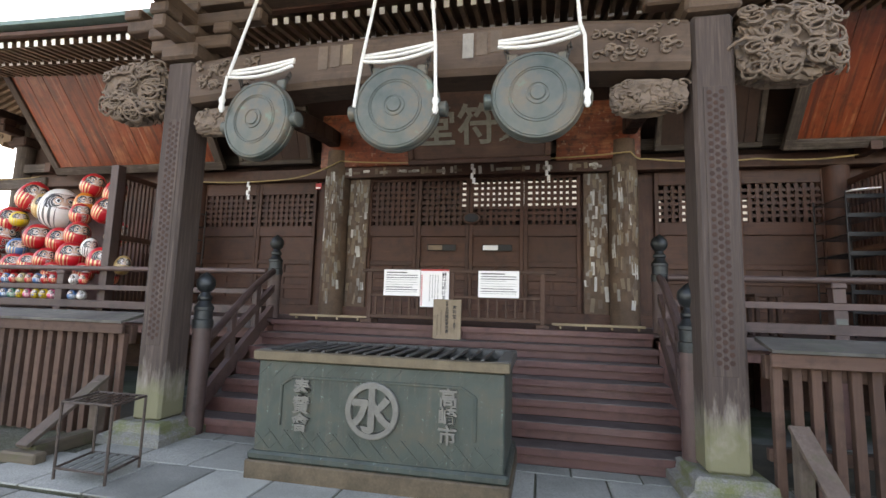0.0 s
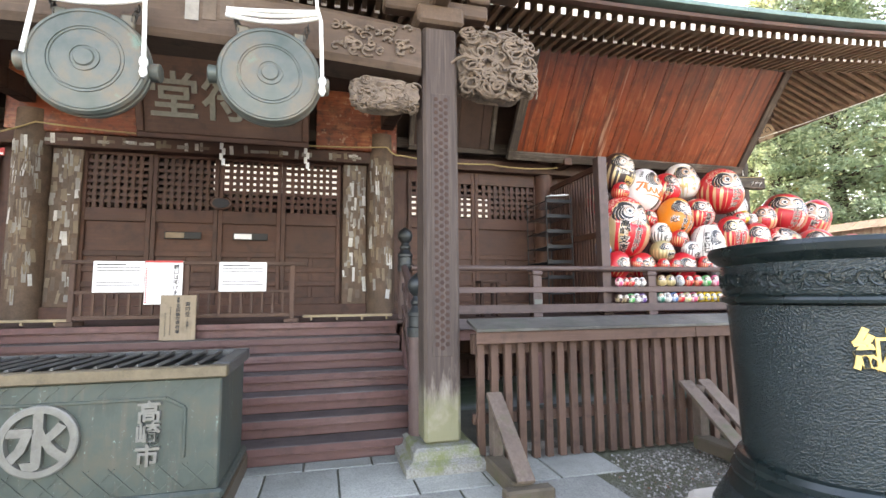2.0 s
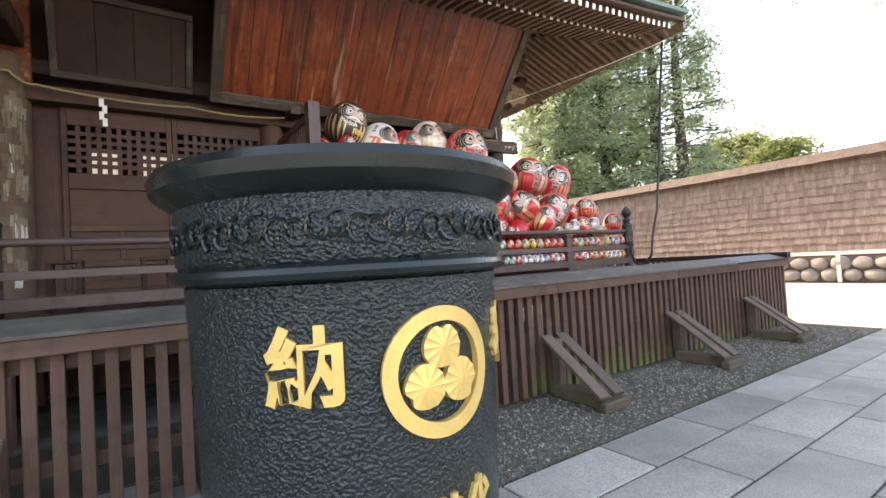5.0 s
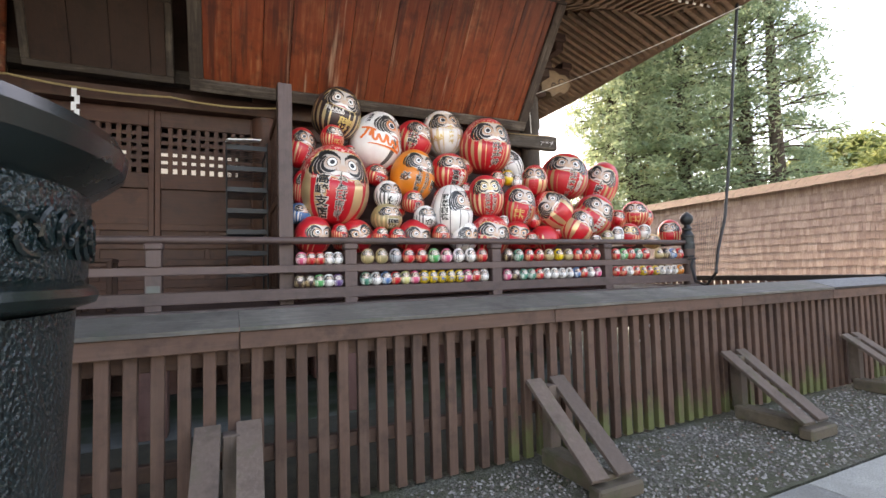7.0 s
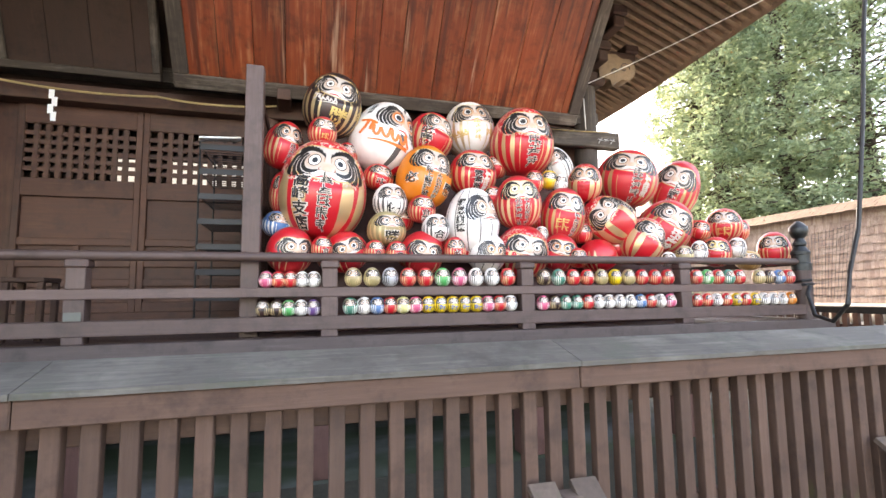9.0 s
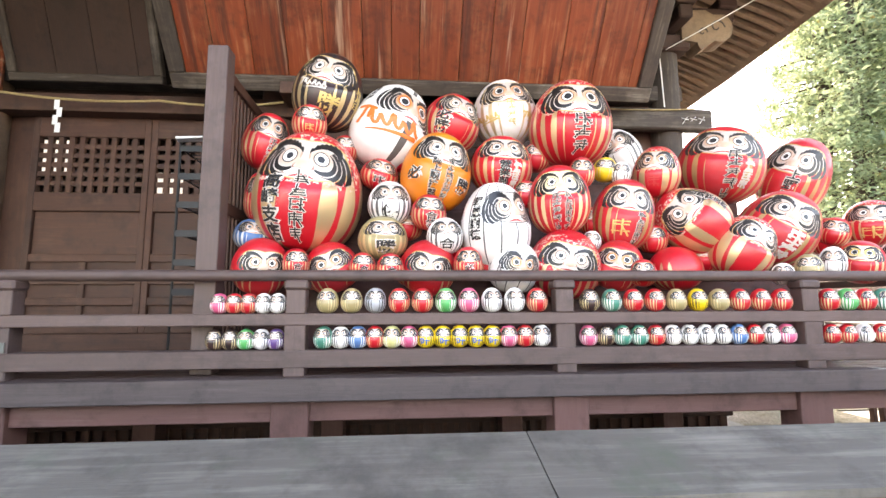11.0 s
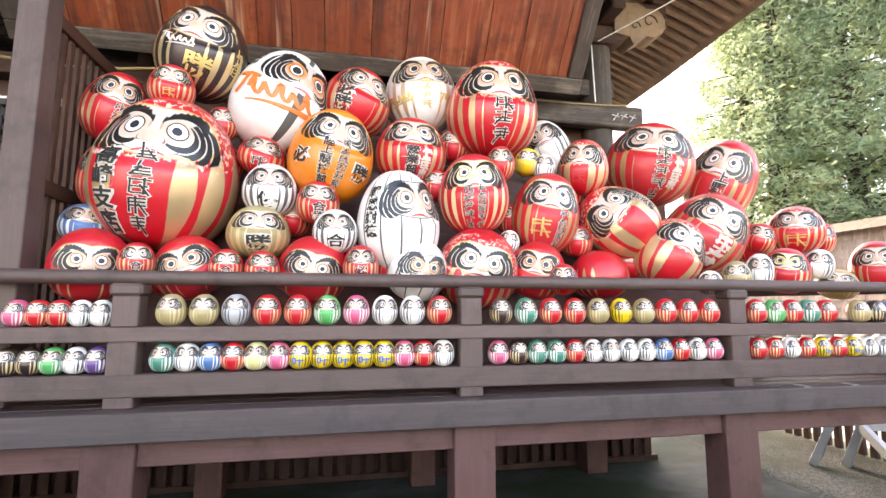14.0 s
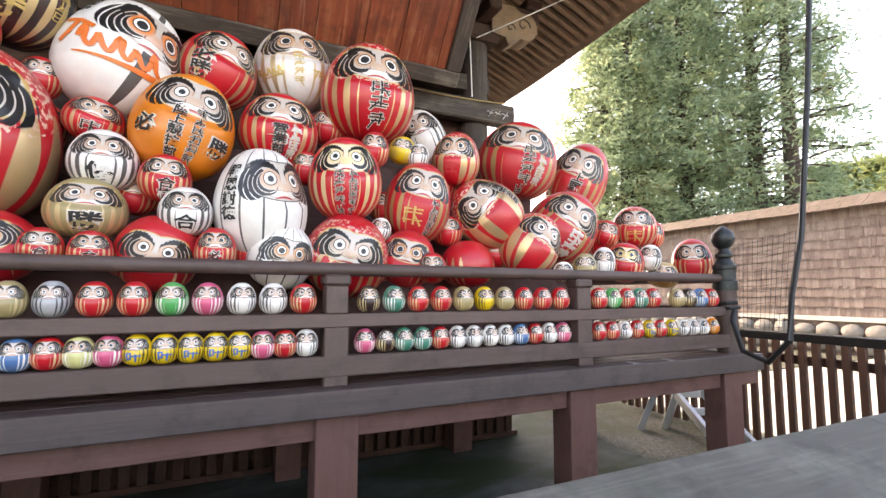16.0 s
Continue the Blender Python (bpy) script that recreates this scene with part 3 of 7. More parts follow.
# added glowing sheet, in place of the daylight beyond the windows
solo("backdrop", box(bmesh.new(), (-11.5, 12.6, 2.0), (9.5, 12.7, 6.0)), BACKDROP_GLOW, "glowing sheet standing in for daylight behind the rear windows", "daylight", kind="structure")

# round columns plastered with paper votive slips
PILLAR = plain("pillar_timber", (0.105, 0.064, 0.042), 0.75, 0, 0.4, 5, 0.3)
SLIP = [plain("slip_" + n, c, 0.75, 0, 0.25, 6, 0.05) for n, c in (("tan", (0.19, 0.14, 0.095)), ("grey", (0.25, 0.23, 0.205)), ("white", (0.5, 0.48, 0.45)), ("brown", (0.12, 0.085, 0.062)))]
slip_me = [mesh_of("slip", box(bmesh.new(), (-0.03, -0.002, -0.09), (0.03, 0.0, 0.09)), q) for q in SLIP]
rs = random.Random(4)
for cx in (-4.06, 1.42):
    pil = thing("pillar", (cx, 8.66, DZ), "round timber pillar pasted with old paper votive slips", "pillar", "pillars beside the doors", "structure")
    shaft = part("shaft", lathe([(0.25, 0), (0.25, 2.8), (0.24, 3.3)], 32, (cx, 8.66, DZ)), PILLAR, pil, smooth=True)
    side = 1 if cx < CX else -1
    bx = cx + side * 0.47
    sboard = bar("side_board", (bx - 0.21, 8.66, DZ), (bx + 0.21, 8.72, DZ + 2.76), PILLAR, pil)
    for k in range(230):
        z = DZ + 0.25 + 2.5 * rs.random() ** 0.6
        s = (rs.uniform(0.6, 1.3), 1, rs.uniform(0.6, 1.5))
        w = rs.choice((0, 0, 0, 1, 1, 3, 3, 3, 3, 2))
        if rs.random() < 0.55:
            piece("slip", slip_me[w], (bx + rs.uniform(-0.18, 0.18), 8.659 - k * 0.00002, z), sboard, (0, rs.gauss(0, 4), 0), s)
        else:
            a = rs.uniform(-0.9, 0.9)
            piece("slip", slip_me[w], (cx + 0.253 * math.sin(a), 8.66 - 0.253 * math.cos(a), z), shaft, (0, rs.gauss(0, 4), math.degrees(a)), s)


for k in range(46):
    x = rs.uniform(-4.2, 1.6)
    wide = rs.random() < 0.4
    piece("slip", slip_me[rs.choice((0, 1, 1, 2, 3))], (x, 8.518, 4.085 + rs.uniform(-0.02, 0.02)), wall, (0, 90 if wide else rs.gauss(0, 4), 0), (rs.uniform(0.7, 1.1), 1, rs.uniform(0.6, 1.0)))


# lattice doors
def lattice_door(name, x0, x1, z0, z1, nx, nz, label):
    d = thing(name, ((x0 + x1) / 2, YW, DZ), label, "door", kind="structure")
    zb = DZ + 0.2
    zt = 3.98
    w = 0.07
    for lo, hi in (((x0, YW - 0.05, zb), (x0 + w, YW + 0.02, zt)), ((x1 - w, YW - 0.05, zb), (x1, YW + 0.02, zt)),
                   ((x0 + w, YW - 0.048, z1), (x1 - w, YW + 0.02, zt)), ((x0 + w, YW - 0.048, z0 - 0.22), (x1 - w, YW + 0.02, z0)),
                   ((x0 + w, YW - 0.046, zb), (x1 - w, YW + 0.02, zb + 0.12))):
        bar("frame_rail", lo, hi, HALL, d)
    zs = [zb + 0.12, zb + 0.36, zb + 0.6, zb + 0.86, z0 - 0.22]
    for k, (a, b) in enumerate(zip(zs, zs[1:])):
        bar("door_panel", (x0 + w, YW - 0.005, a), (x1 - w, YW + 0.015, b), HALL, d)
        if k < 3:
            bar("cross_rail", (x0 + w, YW - 0.045, b - 0.045), (x1 - w, YW - 0.006, b + 0.045), HALL, d)
    for k in (1,):
        xm = x0 + (x1 - x0) * k / 2
        bar("muntin", (xm - 0.035, YW - 0.04, zs[0]), (xm + 0.035, YW - 0.006, zs[3] - 0.045), HALL, d)
    px, pz = (x1 - x0 - 2 * w) / nx, (z1 - z0) / nz
    mv = mesh_of("lattice_bar", B((-0.029, -0.035, z0), (0.029, 0.01, z1), 0), HALL["z"])
    mh = mesh_of("lattice_bar", B((x0 + w, -0.03, -0.028), (x1 - w, 0.008, 0.028), 0), HALL["x"])
    o = ORIGIN[d.name]
    for k in range(1, nx):
        ob = piece("lattice_bar", mv, (x0 + w + k * px, YW, 0), d)
    for k in range(1, nz):
        ob = piece("lattice_bar", mh, (0, YW, z0 + k * pz), d)
    return d


for k in range(4):
    lattice_door("door_%d" % (k + 1), -3.4 + k * 1.025, -3.4 + (k + 1) * 1.025 - 0.006, 3.05, 3.93, 8, 8, "dark brown wooden lattice door with panelled lower half")
for k in range(2):
    lattice_door("door_%d" % (k + 5), 1.95 + k * 1.33, 1.95 + (k + 1) * 1.33 - 0.006, 3.07, 3.74, 10, 6, "dark brown sliding lattice door of the side bay")
    lattice_door("door_%d" % (k + 7), -7.2 + k * 1.33, -7.2 + (k + 1) * 1.33 - 0.006, 3.05, 3.72, 10, 6, "dark brown sliding lattice door of the side bay")
# solid black piece for the dark opening, pale piece for the bright view through
for x, s in ((-1.88, 0), (-0.82, 0)):
    pl = thing("view_slot", (x, 8.7, 2.55), "dark slot in the door with a pale piece for the view through it", "slot", "slots in the doors")
    bar("slot_frame", (x - 0.28, 8.69, 2.55), (x + 0.28, 8.71, 2.67), BLACK_METAL, pl)
    part("paper", B((x - 0.26, 8.684, 2.565), (x + 0.02, 8.689, 2.655), 0), SLIP[0] if x < -1.5 else PAPER, pl)
plate = thing("door_plate", (CX, 8.66, 3.08), "carved oval wooden plate with dark recess where the doors meet", "door fitting")
for nm, sc, y0, y1, mt in (("surround", 1.0, 8.63, 8.67, HALL["x"]), ("recess", 0.74, 8.622, 8.632, BLACK_METAL)):
    bm = lathe([(0.0, 0.0), (0.17, 0.0), (0.19, 0.02), (0.17, 0.04), (0.0, 0.04)], 10)
    moved(bm, Matrix.Translation((CX, y1, 3.17)) @ Matrix.Diagonal((sc, (y1 - y0) / 0.04, 0.62 * sc, 1)) @ Matrix.Rotation(math.pi / 2, 4, "X"))
    part(nm, bm, mt, plate, smooth=False)

# porch posts on stone bases
for px in (1.52, 2 * CX - 1.52):
    po = thing("porch_post", (px, 4.58, 0), "square carved porch post, bleached and mossy at its foot", "post", "porch posts", "structure")
    part("shaft", B((px - 0.175, 4.4, 0.21), (px + 0.175, 4.76, 4.25), 0.03), POST, po)
    cpan = bar("carved_panel", (px - 0.1, 4.394, 1.0), (px + 0.1, 4.405, 3.55), POST, po, "", 0.004)
    d = lathe([(0.38, 0.0), (0.38, 0.085), (0.31, 0.12), (0.3, 0.19), (0.265, 0.215)], 4)
    moved(d, Matrix.Translation((px, 4.58, 0)) @ Matrix.Rotation(math.pi / 4, 4, "Z") @ Matrix.Diagonal((1.41, 1.41, 1, 1)))
    part("base_stone", d, BASE_STONE, po, "mossy stepped stone base")
    stud = mesh_of("stud", moved(lathe([(0.024, 0), (0.018, 0.003)], 6), Matrix.Rotation(math.pi / 2, 4, "X")), DARK_SHADED["x"])
    for k in range(36):
        for j in (-0.05, 0.0, 0.05):
            piece("stud", stud, (px + j, 4.394, 1.08 + k * 0.068 + (0.034 if j else 0)), cpan)


def carved(bm, seed, sx, sy, sz, n=26):
    """Deep scroll carving: flattened curls that taper to their eyes."""
    r = random.Random(seed)
    for _ in range(n):
        x, z = r.uniform(-0.42, 0.42) * sx, r.uniform(-0.42, 0.42) * sz
        a0, turn, rad = r.uniform(0, 6.28), r.choice((-1, 1)), r.uniform(0.07, 0.17) * min(sx, sz)
        pts = []
        for k in range(11):
            f = k / 10
            rr = rad * (1 - 0.85 * f)
            a = a0 + turn * 5.0 * f
            pts.append((x + rr * math.cos(a) * 1.3, 0, z + rr * math.sin(a)))
        t = tube(pts, r.uniform(0.009, 0.018), 6)
        for v in t.verts:
            v.co.y = v.co.y * 1.2 - sy / 2 * (1.06 - 0.35 * (2 * v.co.x / sx) ** 4 - 0.35 * (2 * v.co.z / sz) ** 4) + 0.004
        merge(bm, t)
    return bm


def rough_core(sx, sy, sz, seed, sub=3):
    """A block cut into swirling ridges and hollows."""
    t = bmesh.new()
    bmesh.ops.create_icosphere(t, subdivisions=5, radius=1)
    off = Vector((seed, 0.3 * seed, 0))
    for v in t.verts:
        p = v.co.copy()
        q = Vector([math.copysign(abs(c) ** 0.6, c) for c in p])
        w = Vector((noise.noise(p * 2 + off), noise.noise(p * 2 - off), noise.noise(p * 2.5 + off * 2)))
        n = abs(noise.noise(p * 4.2 + w * 1.6 + off))
        n2 = abs(noise.noise(p * 9 + w * 2.5 - off))
        lump = 0.12 * noise.noise(p * 1.6 + off)
        q *= 0.98 + lump - 0.26 * (1 - min(1, n * 4)) ** 2 - 0.1 * (1 - min(1, n2 * 4)) ** 2
        v.co = Vector((q.x * sx / 2, q.y * sy / 2, q.z * sz / 2))
    return t


# the bowed tie beam between the porch posts, and its carving
tie = thing("tie_beam", (CX, 4.58, 3.7), "thick bowed porch beam with scroll-carved ends", "beam", kind="structure")
bm = bmesh.new()
N = 40
rows = []
for i in range(N + 1):
    f = i / N
    x = -3.92 + f * 5.24
    up = 0.1 * (1 - (2 * f - 1) ** 2)
    taper = 0.02 * (1 - min(1, 6 * min(f, 1 - f)))
    rows.append([bm.verts.new((x, y, z + up)) for y, z in ((4.4, 3.72), (4.36, 3.78), (4.36, 4.17 - taper), (4.42, 4.24 - taper), (4.76, 4.24), (4.8, 4.17), (4.8, 3.78), (4.74, 3.72))])
for p, q in zip(rows, rows[1:]):
    for k in range(8):
        bm.faces.new((p[k], q[k], q[(k + 1) % 8], p[(k + 1) % 8]))
bm.faces.new(rows[0])
bm.faces.new(rows[-1][::-1])
bmesh.ops.recalc_face_normals(bm, faces=bm.faces)
part("beam", bm, GREY["x"], tie)
for px, s in ((0.85, 1), (-3.45, 2)):
    stuff("scroll_carving", moved(carved(bmesh.new(), s, 0.9, 0.04, 0.36, 34), Matrix.Translation((px, 4.36, 4.02))), CARVED, tie, "shallow scroll carving", True)
for k in range(6):
    part("votive_slip", B((-2.35 + (k > 2) * 1.15 + k * 0.14, 4.352, 3.98 + 0.02 * (k % 3)), (-2.24 + (k > 2) * 1.15 + k * 0.14, 4.357, 4.24), 0), SLIP[(3, 3, 0, 1, 3, 3)[k]], tie)
for px, s in ((0.98, 5), (-3.58, 6)):
    pn = thing("beam_bracket_carving", (px, 4.55, 3.35), "pierced wooden carving under the porch beam", "carving", "carvings under the beam")
    part("carved_block", moved(rough_core(0.72, 0.22, 0.34, s), Matrix.Translation((px, 4.53, 3.53))), CARVED, pn, smooth=True)
    stuff("scroll_work", moved(carved(bmesh.new(), s, 0.7, 0.2, 0.32, 30), Matrix.Translation((px, 4.53, 3.53))), CARVED, pn, smooth=True)
for px, s in ((2.12, 8), (2 * CX - 2.12, 9)):
    pn = thing("nosing_carving", (px, 4.55, 3.5), "large weathered openwork beast carving on a post", "carving", "beam-end carvings")
    part("carved_block", moved(rough_core(0.82, 0.4, 0.72, s), Matrix.Translation((px, 4.5, 3.92))), CARVED, pn, smooth=True)
    stuff("scroll_work", moved(carved(bmesh.new(), s, 0.85, 0.42, 0.75, 60), Matrix.Translation((px, 4.5, 3.92))), CARVED, pn, smooth=True)
    stuff("scroll_work", moved(carved(bmesh.new(), s + 20, 0.4, 0.85, 0.75, 20), Matrix.Translation((px, 4.5, 3.92)) @ Matrix.Rotation(math.pi / 2, 4, "Z")), CARVED, pn, smooth=True)


# bracket sets over posts and columns
def bracket_set(x, y, z, s=1.0, mats=GREY):
    b = thing("bracket_set", (x, y, z), "stacked timber bearing blocks and bracket arms", "bracket", "bracket sets", "structure")
    bar("bearing_block", (x - 0.24 * s, y - 0.24 * s, z), (x + 0.24 * s, y + 0.24 * s, z + 0.2 * s), mats, b, "", 0.03)
    zz = z + 0.2 * s
    for k in range(2):
        L = (0.55 + 0.38 * k) * s
        bar("bracket_arm", (x - L, y - 0.08 * s, zz), (x + L, y + 0.08 * s, zz + 0.16 * s), mats, b, "", 0.02)
        bar("bracket_arm", (x - 0.082 * s, y - L, zz - 0.002), (x + 0.082 * s, y + L, zz + 0.158 * s), mats, b, "", 0.02)
        for dx, dy in ((-L + 0.1, 0), (L - 0.1, 0), (0, -L + 0.1), (0, L - 0.1), (0, 0)):
            bar("bearing_block", (x + dx - 0.12 * s, y + dy - 0.12 * s, zz + 0.16 * s), (x + dx + 0.12 * s, y + dy + 0.12 * s, zz + 0.29 * s), mats, b, "", 0.02)
        zz += 0.29 * s
    return b


for q in both(1.52):
    bracket_set(q, 4.58, 4.26)
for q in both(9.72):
    bracket_set(q, 8.72, 5.0, 1.1, DARK_SHADED)
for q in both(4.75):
    bracket_set(q, 8.72, 5.6, 0.9, DARK_SHADED)
bar("purlin", (-4.6, 4.48, 4.98), (2.0, 4.68, 5.2), GREY, tie)
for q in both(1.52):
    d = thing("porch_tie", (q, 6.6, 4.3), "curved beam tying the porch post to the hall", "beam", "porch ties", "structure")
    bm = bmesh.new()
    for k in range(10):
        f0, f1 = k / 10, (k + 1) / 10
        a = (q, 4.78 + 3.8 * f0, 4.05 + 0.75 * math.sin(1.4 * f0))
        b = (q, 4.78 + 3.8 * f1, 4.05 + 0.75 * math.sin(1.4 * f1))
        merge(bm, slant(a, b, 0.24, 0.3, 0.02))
    part("beam", bm, DARK_SHADED["y"], d)

# roof: long eaves with white-tipped rafters
EY, EZ = 5.5, 5.35


def eave_z(x):
    return EZ + 0.5 * max(0.0, (abs(x - CX) - 3.0) / 9.8) ** 2


roof = thing("roof", (CX, 12, 5.3), "broad hipped temple roof with white-tipped double rafters", "roof", kind="structure")
raft_me = mesh_of("rafter", B((-0.035, 0, -0.045), (0.035, 3.6, 0.045), 0), RAFTER["y"])
tip_me = mesh_of("rafter_tip", B((-0.036, -0.006, -0.046), (0.036, 0.0, 0.046), 0), WHITE_PAINT)
raft_s = mesh_of("rafter", B((-0.03, 0, -0.04), (0.03, 1.3, 0.04), 0), RAFTER["y"])
SL = math.degrees(math.atan2(1.45, 3.6))
XE = 11.6
n_r = 148
for i in range(n_r):
    x = 2 * CX - XE + (2 * (XE - CX)) * i / (n_r - 1)
    z = eave_z(x)
    for me, y, dz in ((raft_me, EY + 0.62, 0.1), (raft_s, EY, 0.04)):
        room = min(1.0, ((XE - CX - abs(x - CX)) * 1.4 + 0.25) / 3.6) if me is raft_me else 1.0
        piece("rafter", me, (x, y, z + dz), roof, (SL if me is raft_me else 8, 0, 0), (1, room, 1))
        piece("rafter_tip", tip_me, (x, y, z + dz), roof, (SL if me is raft_me else 8, 0, 0))
rs_me = mesh_of("rafter", B((-2.6, -0.035, -0.045), (0, 0.035, 0.045), 0), RAFTER["x"])
for i in range(70):
    y = EY + 0.2 + i * 0.17
    zc = EZ + 0.4 - 0.1 * min(1, (y - EY) / 4)
    room = min(1.0, ((y - EY) * 0.72 + 0.1) / 2.6)
    for q, ang, fl in ((XE + 0.25, SL * 0.95, 0), (2 * CX - XE - 0.25, SL * 0.95, 180)):
        piece("rafter", rs_me, (q, y, zc + 0.1), roof, (0, ang, fl), (room, 1, 1))
bm = bmesh.new()


def sheet(bm, f, nx, ny):
    g = [[bm.verts.new(f(i / nx, j / ny)) for j in range(ny + 1)] for i in range(nx + 1)]
    for i in range(nx):
        for j in range(ny):
            bm.faces.new((g[i][j], g[i + 1][j], g[i + 1][j + 1], g[i][j + 1]))


W2 = XE - CX + 0.35


def under(u, v):
    x = CX + (2 * u - 1) * (W2 - v * 2.4)
    return (x, EY - 0.05 + v * 3.6, eave_z(CX + (2 * u - 1) * W2) + 0.15 + v * 1.4)


def over(u, v):
    x = CX + (2 * u - 1) * (W2 + 0.12 - v * 5.0)
    return (x, EY - 0.17 + v * 8.0, eave_z(CX + (2 * u - 1) * W2) + 0.34 + 5.2 * v ** 1.25)


sheet(bm, under, 40, 8)
part("soffit", bm, RAFTER["y"], roof)
bm = bmesh.new()
sheet(bm, over, 40, 12)
part("roof_covering", bm, TILE_GREY, roof, "green copper roof covering")
for s in (1, -1):
    bm = bmesh.new()
    sheet(bm, lambda u, v: (CX + s * (W2 - v * 2.5), EY - 0.05 + u * 14 + v * 3.6 * (1 - 1.2 * u), EZ + 0.5 - 0.2 * min(1, u * 3) + v * 1.4), 20, 6)
    part("soffit", bm, RAFTER["x"], roof)
    bm = bmesh.new()
    sheet(bm, lambda u, v: (CX + s * (W2 + 0.12 - v * 5.0), EY - 0.17 + u * 15 + v * 8.0 * (1 - u), eave_z(CX + W2) + 0.34 - 0.2 * min(1, u * 3) + 5.2 * v ** 1.25), 20, 8)
    part("roof_covering", bm, TILE_GREY, roof)
    for k in range(12):
        ya, yb = EY - 0.1 + k * 1.2, EY - 0.1 + (k + 1) * 1.2
        zf = lambda y: EZ + 0.62 - 0.2 * min(1, (y - EY) / 5)
        part("fascia", slant((CX + s * W2, ya, zf(ya) - 0.02), (CX + s * W2, yb, zf(yb) - 0.02), 0.06, 0.16), RAFTER["y"], roof)
for k in range(24):
    xa = CX - W2 + 2 * W2 * k / 24
    xb = CX - W2 + 2 * W2 * (k + 1) / 24
    part("fascia", slant((xa, EY - 0.08, eave_z(xa) + 0.15), (xb, EY - 0.08, eave_z(xb) + 0.15), 0.1, 0.06), HALL["x"], roof)
    part("eave_edge", slant((xa, EY - 0.14, eave_z(xa) + 0.27), (xb, EY - 0.14, eave_z(xb) + 0.27), 0.16, 0.07), TILE_GREY, roof)
# porch roof over the gongs
bm = bmesh.new()
sheet(bm, lambda u, v: (-5.3 + u * 8.0, 2.6 + v * 3.4, 5.55 + 0.25 * (2 * u - 1) ** 4 + 0.9 * v), 24, 8)
part("soffit", bm, RAFTER["y"], roof)
bm = bmesh.new()
sheet(bm, lambda u, v: (-5.4 + u * 8.2, 2.5 + v * 6.4, 5.8 + 0.25 * (2 * u - 1) ** 4 + 2.6 * v), 24, 8)
part("roof_covering", bm, TILE_GREY, roof)
for i in range(46):
    x = -5.2 + i * 0.174
    piece("rafter", raft_me, (x, 2.65, 5.5 + 0.25 * ((x + 1.3) / 4) ** 4), roof, (15, 0, 0))
    piece("rafter_tip", tip_me, (x, 2.65, 5.5 + 0.25 * ((x + 1.3) / 4) ** 4), roof, (15, 0, 0))


# great votive boards leaning out over the side bays
def votive_board(x0, x1, foot, top, nb, seed, mats, fw=0.16, label="", lim=None):
    """A framed board from its foot (y, z) to its top (y, z)."""
    v = thing("votive_board", (0, 0, 0), label, "votive board", "votive boards on the front wall")
    L = math.hypot(top[0] - foot[0], top[1] - foot[1])
    v.location = ((x0 + x1) / 2, *foot)
    v.rotation_euler = (math.atan2(top[1] - foot[1], top[0] - foot[0]), 0, 0)
    x0, x1 = -(x1 - x0) / 2, (x1 - x0) / 2
    m = Matrix()
    r = random.Random(seed)
    xs = [x0 + fw]
    while xs[-1] < x1 - fw - 0.5:
        xs.append(xs[-1] + r.uniform(0.3, 0.48))
    xs.append(x1 - fw)
    for p, q in zip(xs, xs[1:]):
        part("board", moved(B((p, fw, -0.02 + r.uniform(-0.004, 0.004)), (q - 0.006, L - fw, 0.02), 0.004), m), mats["y"], v)
    for lo, hi in (((x0, 0, -0.05), (x1, fw, 0.06)), ((x0, L - fw, -0.05), (x1, L, 0.06)), ((x0, fw, -0.05), (x0 + fw, L - fw, 0.06)), ((x1 - fw, fw, -0.05), (x1, L - fw, 0.06))):
        part("frame", moved(B(lo, hi, 0.012), m), FRAME["x" if hi[0] - lo[0] > 1 else "y"], v, "flaking dark frame")
    return v


for x0, x1 in ((3.75, 9.2), (-10.6, 2 * CX - 3.75)):
    votive_board(x0, x1, (8.22, 4.16), (6.8, 5.98), 12, 3, PANEL, 0.17, "huge red-brown plank board in a flaking frame, leaning outward")
votive_board(1.9, 3.55, (8.42, 4.28), (8.0, 5.3), 4, 5, DARK_SHADED, 0.09, "smaller dark framed plank board above the side bay")
votive_board(-6.15, -4.5, (8.42, 4.28), (8.0, 5.3), 4, 6, DARK_SHADED, 0.09, "smaller dark framed plank board above the side bay")
for q in both(5.0):
    hk = thing("board_hook", (q, 8.3, 4.05), "dark wooden block holding the foot of the board", "block", "board blocks")
    bar("block", (q - 0.08, 8.1, 4.08), (q + 0.08, 8.5, 4.32), HALL, hk)
for q in both(8.2):
    hk = thing("board_hook", (q, 8.3, 4.05), "dark wooden block holding the foot of the board", "block", "board blocks")
    bar("block", (q - 0.08, 8.1, 4.2), (q + 0.08, 8.5, 4.42), HALL, hk)
for q in both(9.45):
    hb = thing("tie_beam_end", (q, 8.6, 4.0), "weathered beam end with chalked letters", "beam", "beam ends", "structure")
    bar("beam", (q - 0.75, 8.46, 3.93), (q + 0.75, 8.62, 4.2), FRAME, hb, "", 0.02)
    for k in range(3):
        part("chalk_mark", slant((q + 0.34 + 0.11 * k, 8.457, 4.0 + 0.03 * (k % 2)), (q + 0.41 + 0.11 * k, 8.457, 4.09), 0.02, 0.004, 0), PAPER, hb)
        part("chalk_mark", slant((q + 0.33 + 0.11 * k, 8.455, 4.07), (q + 0.42 + 0.11 * k, 8.455, 4.05), 0.018, 0.004, 0), PAPER, hb)
    part("rope", tube(curve_pts((q - 0.7, 8.44, 4.16), (q + 0.6, 8.44, 4.2), 0.02), 0.008), STRAW, hb)

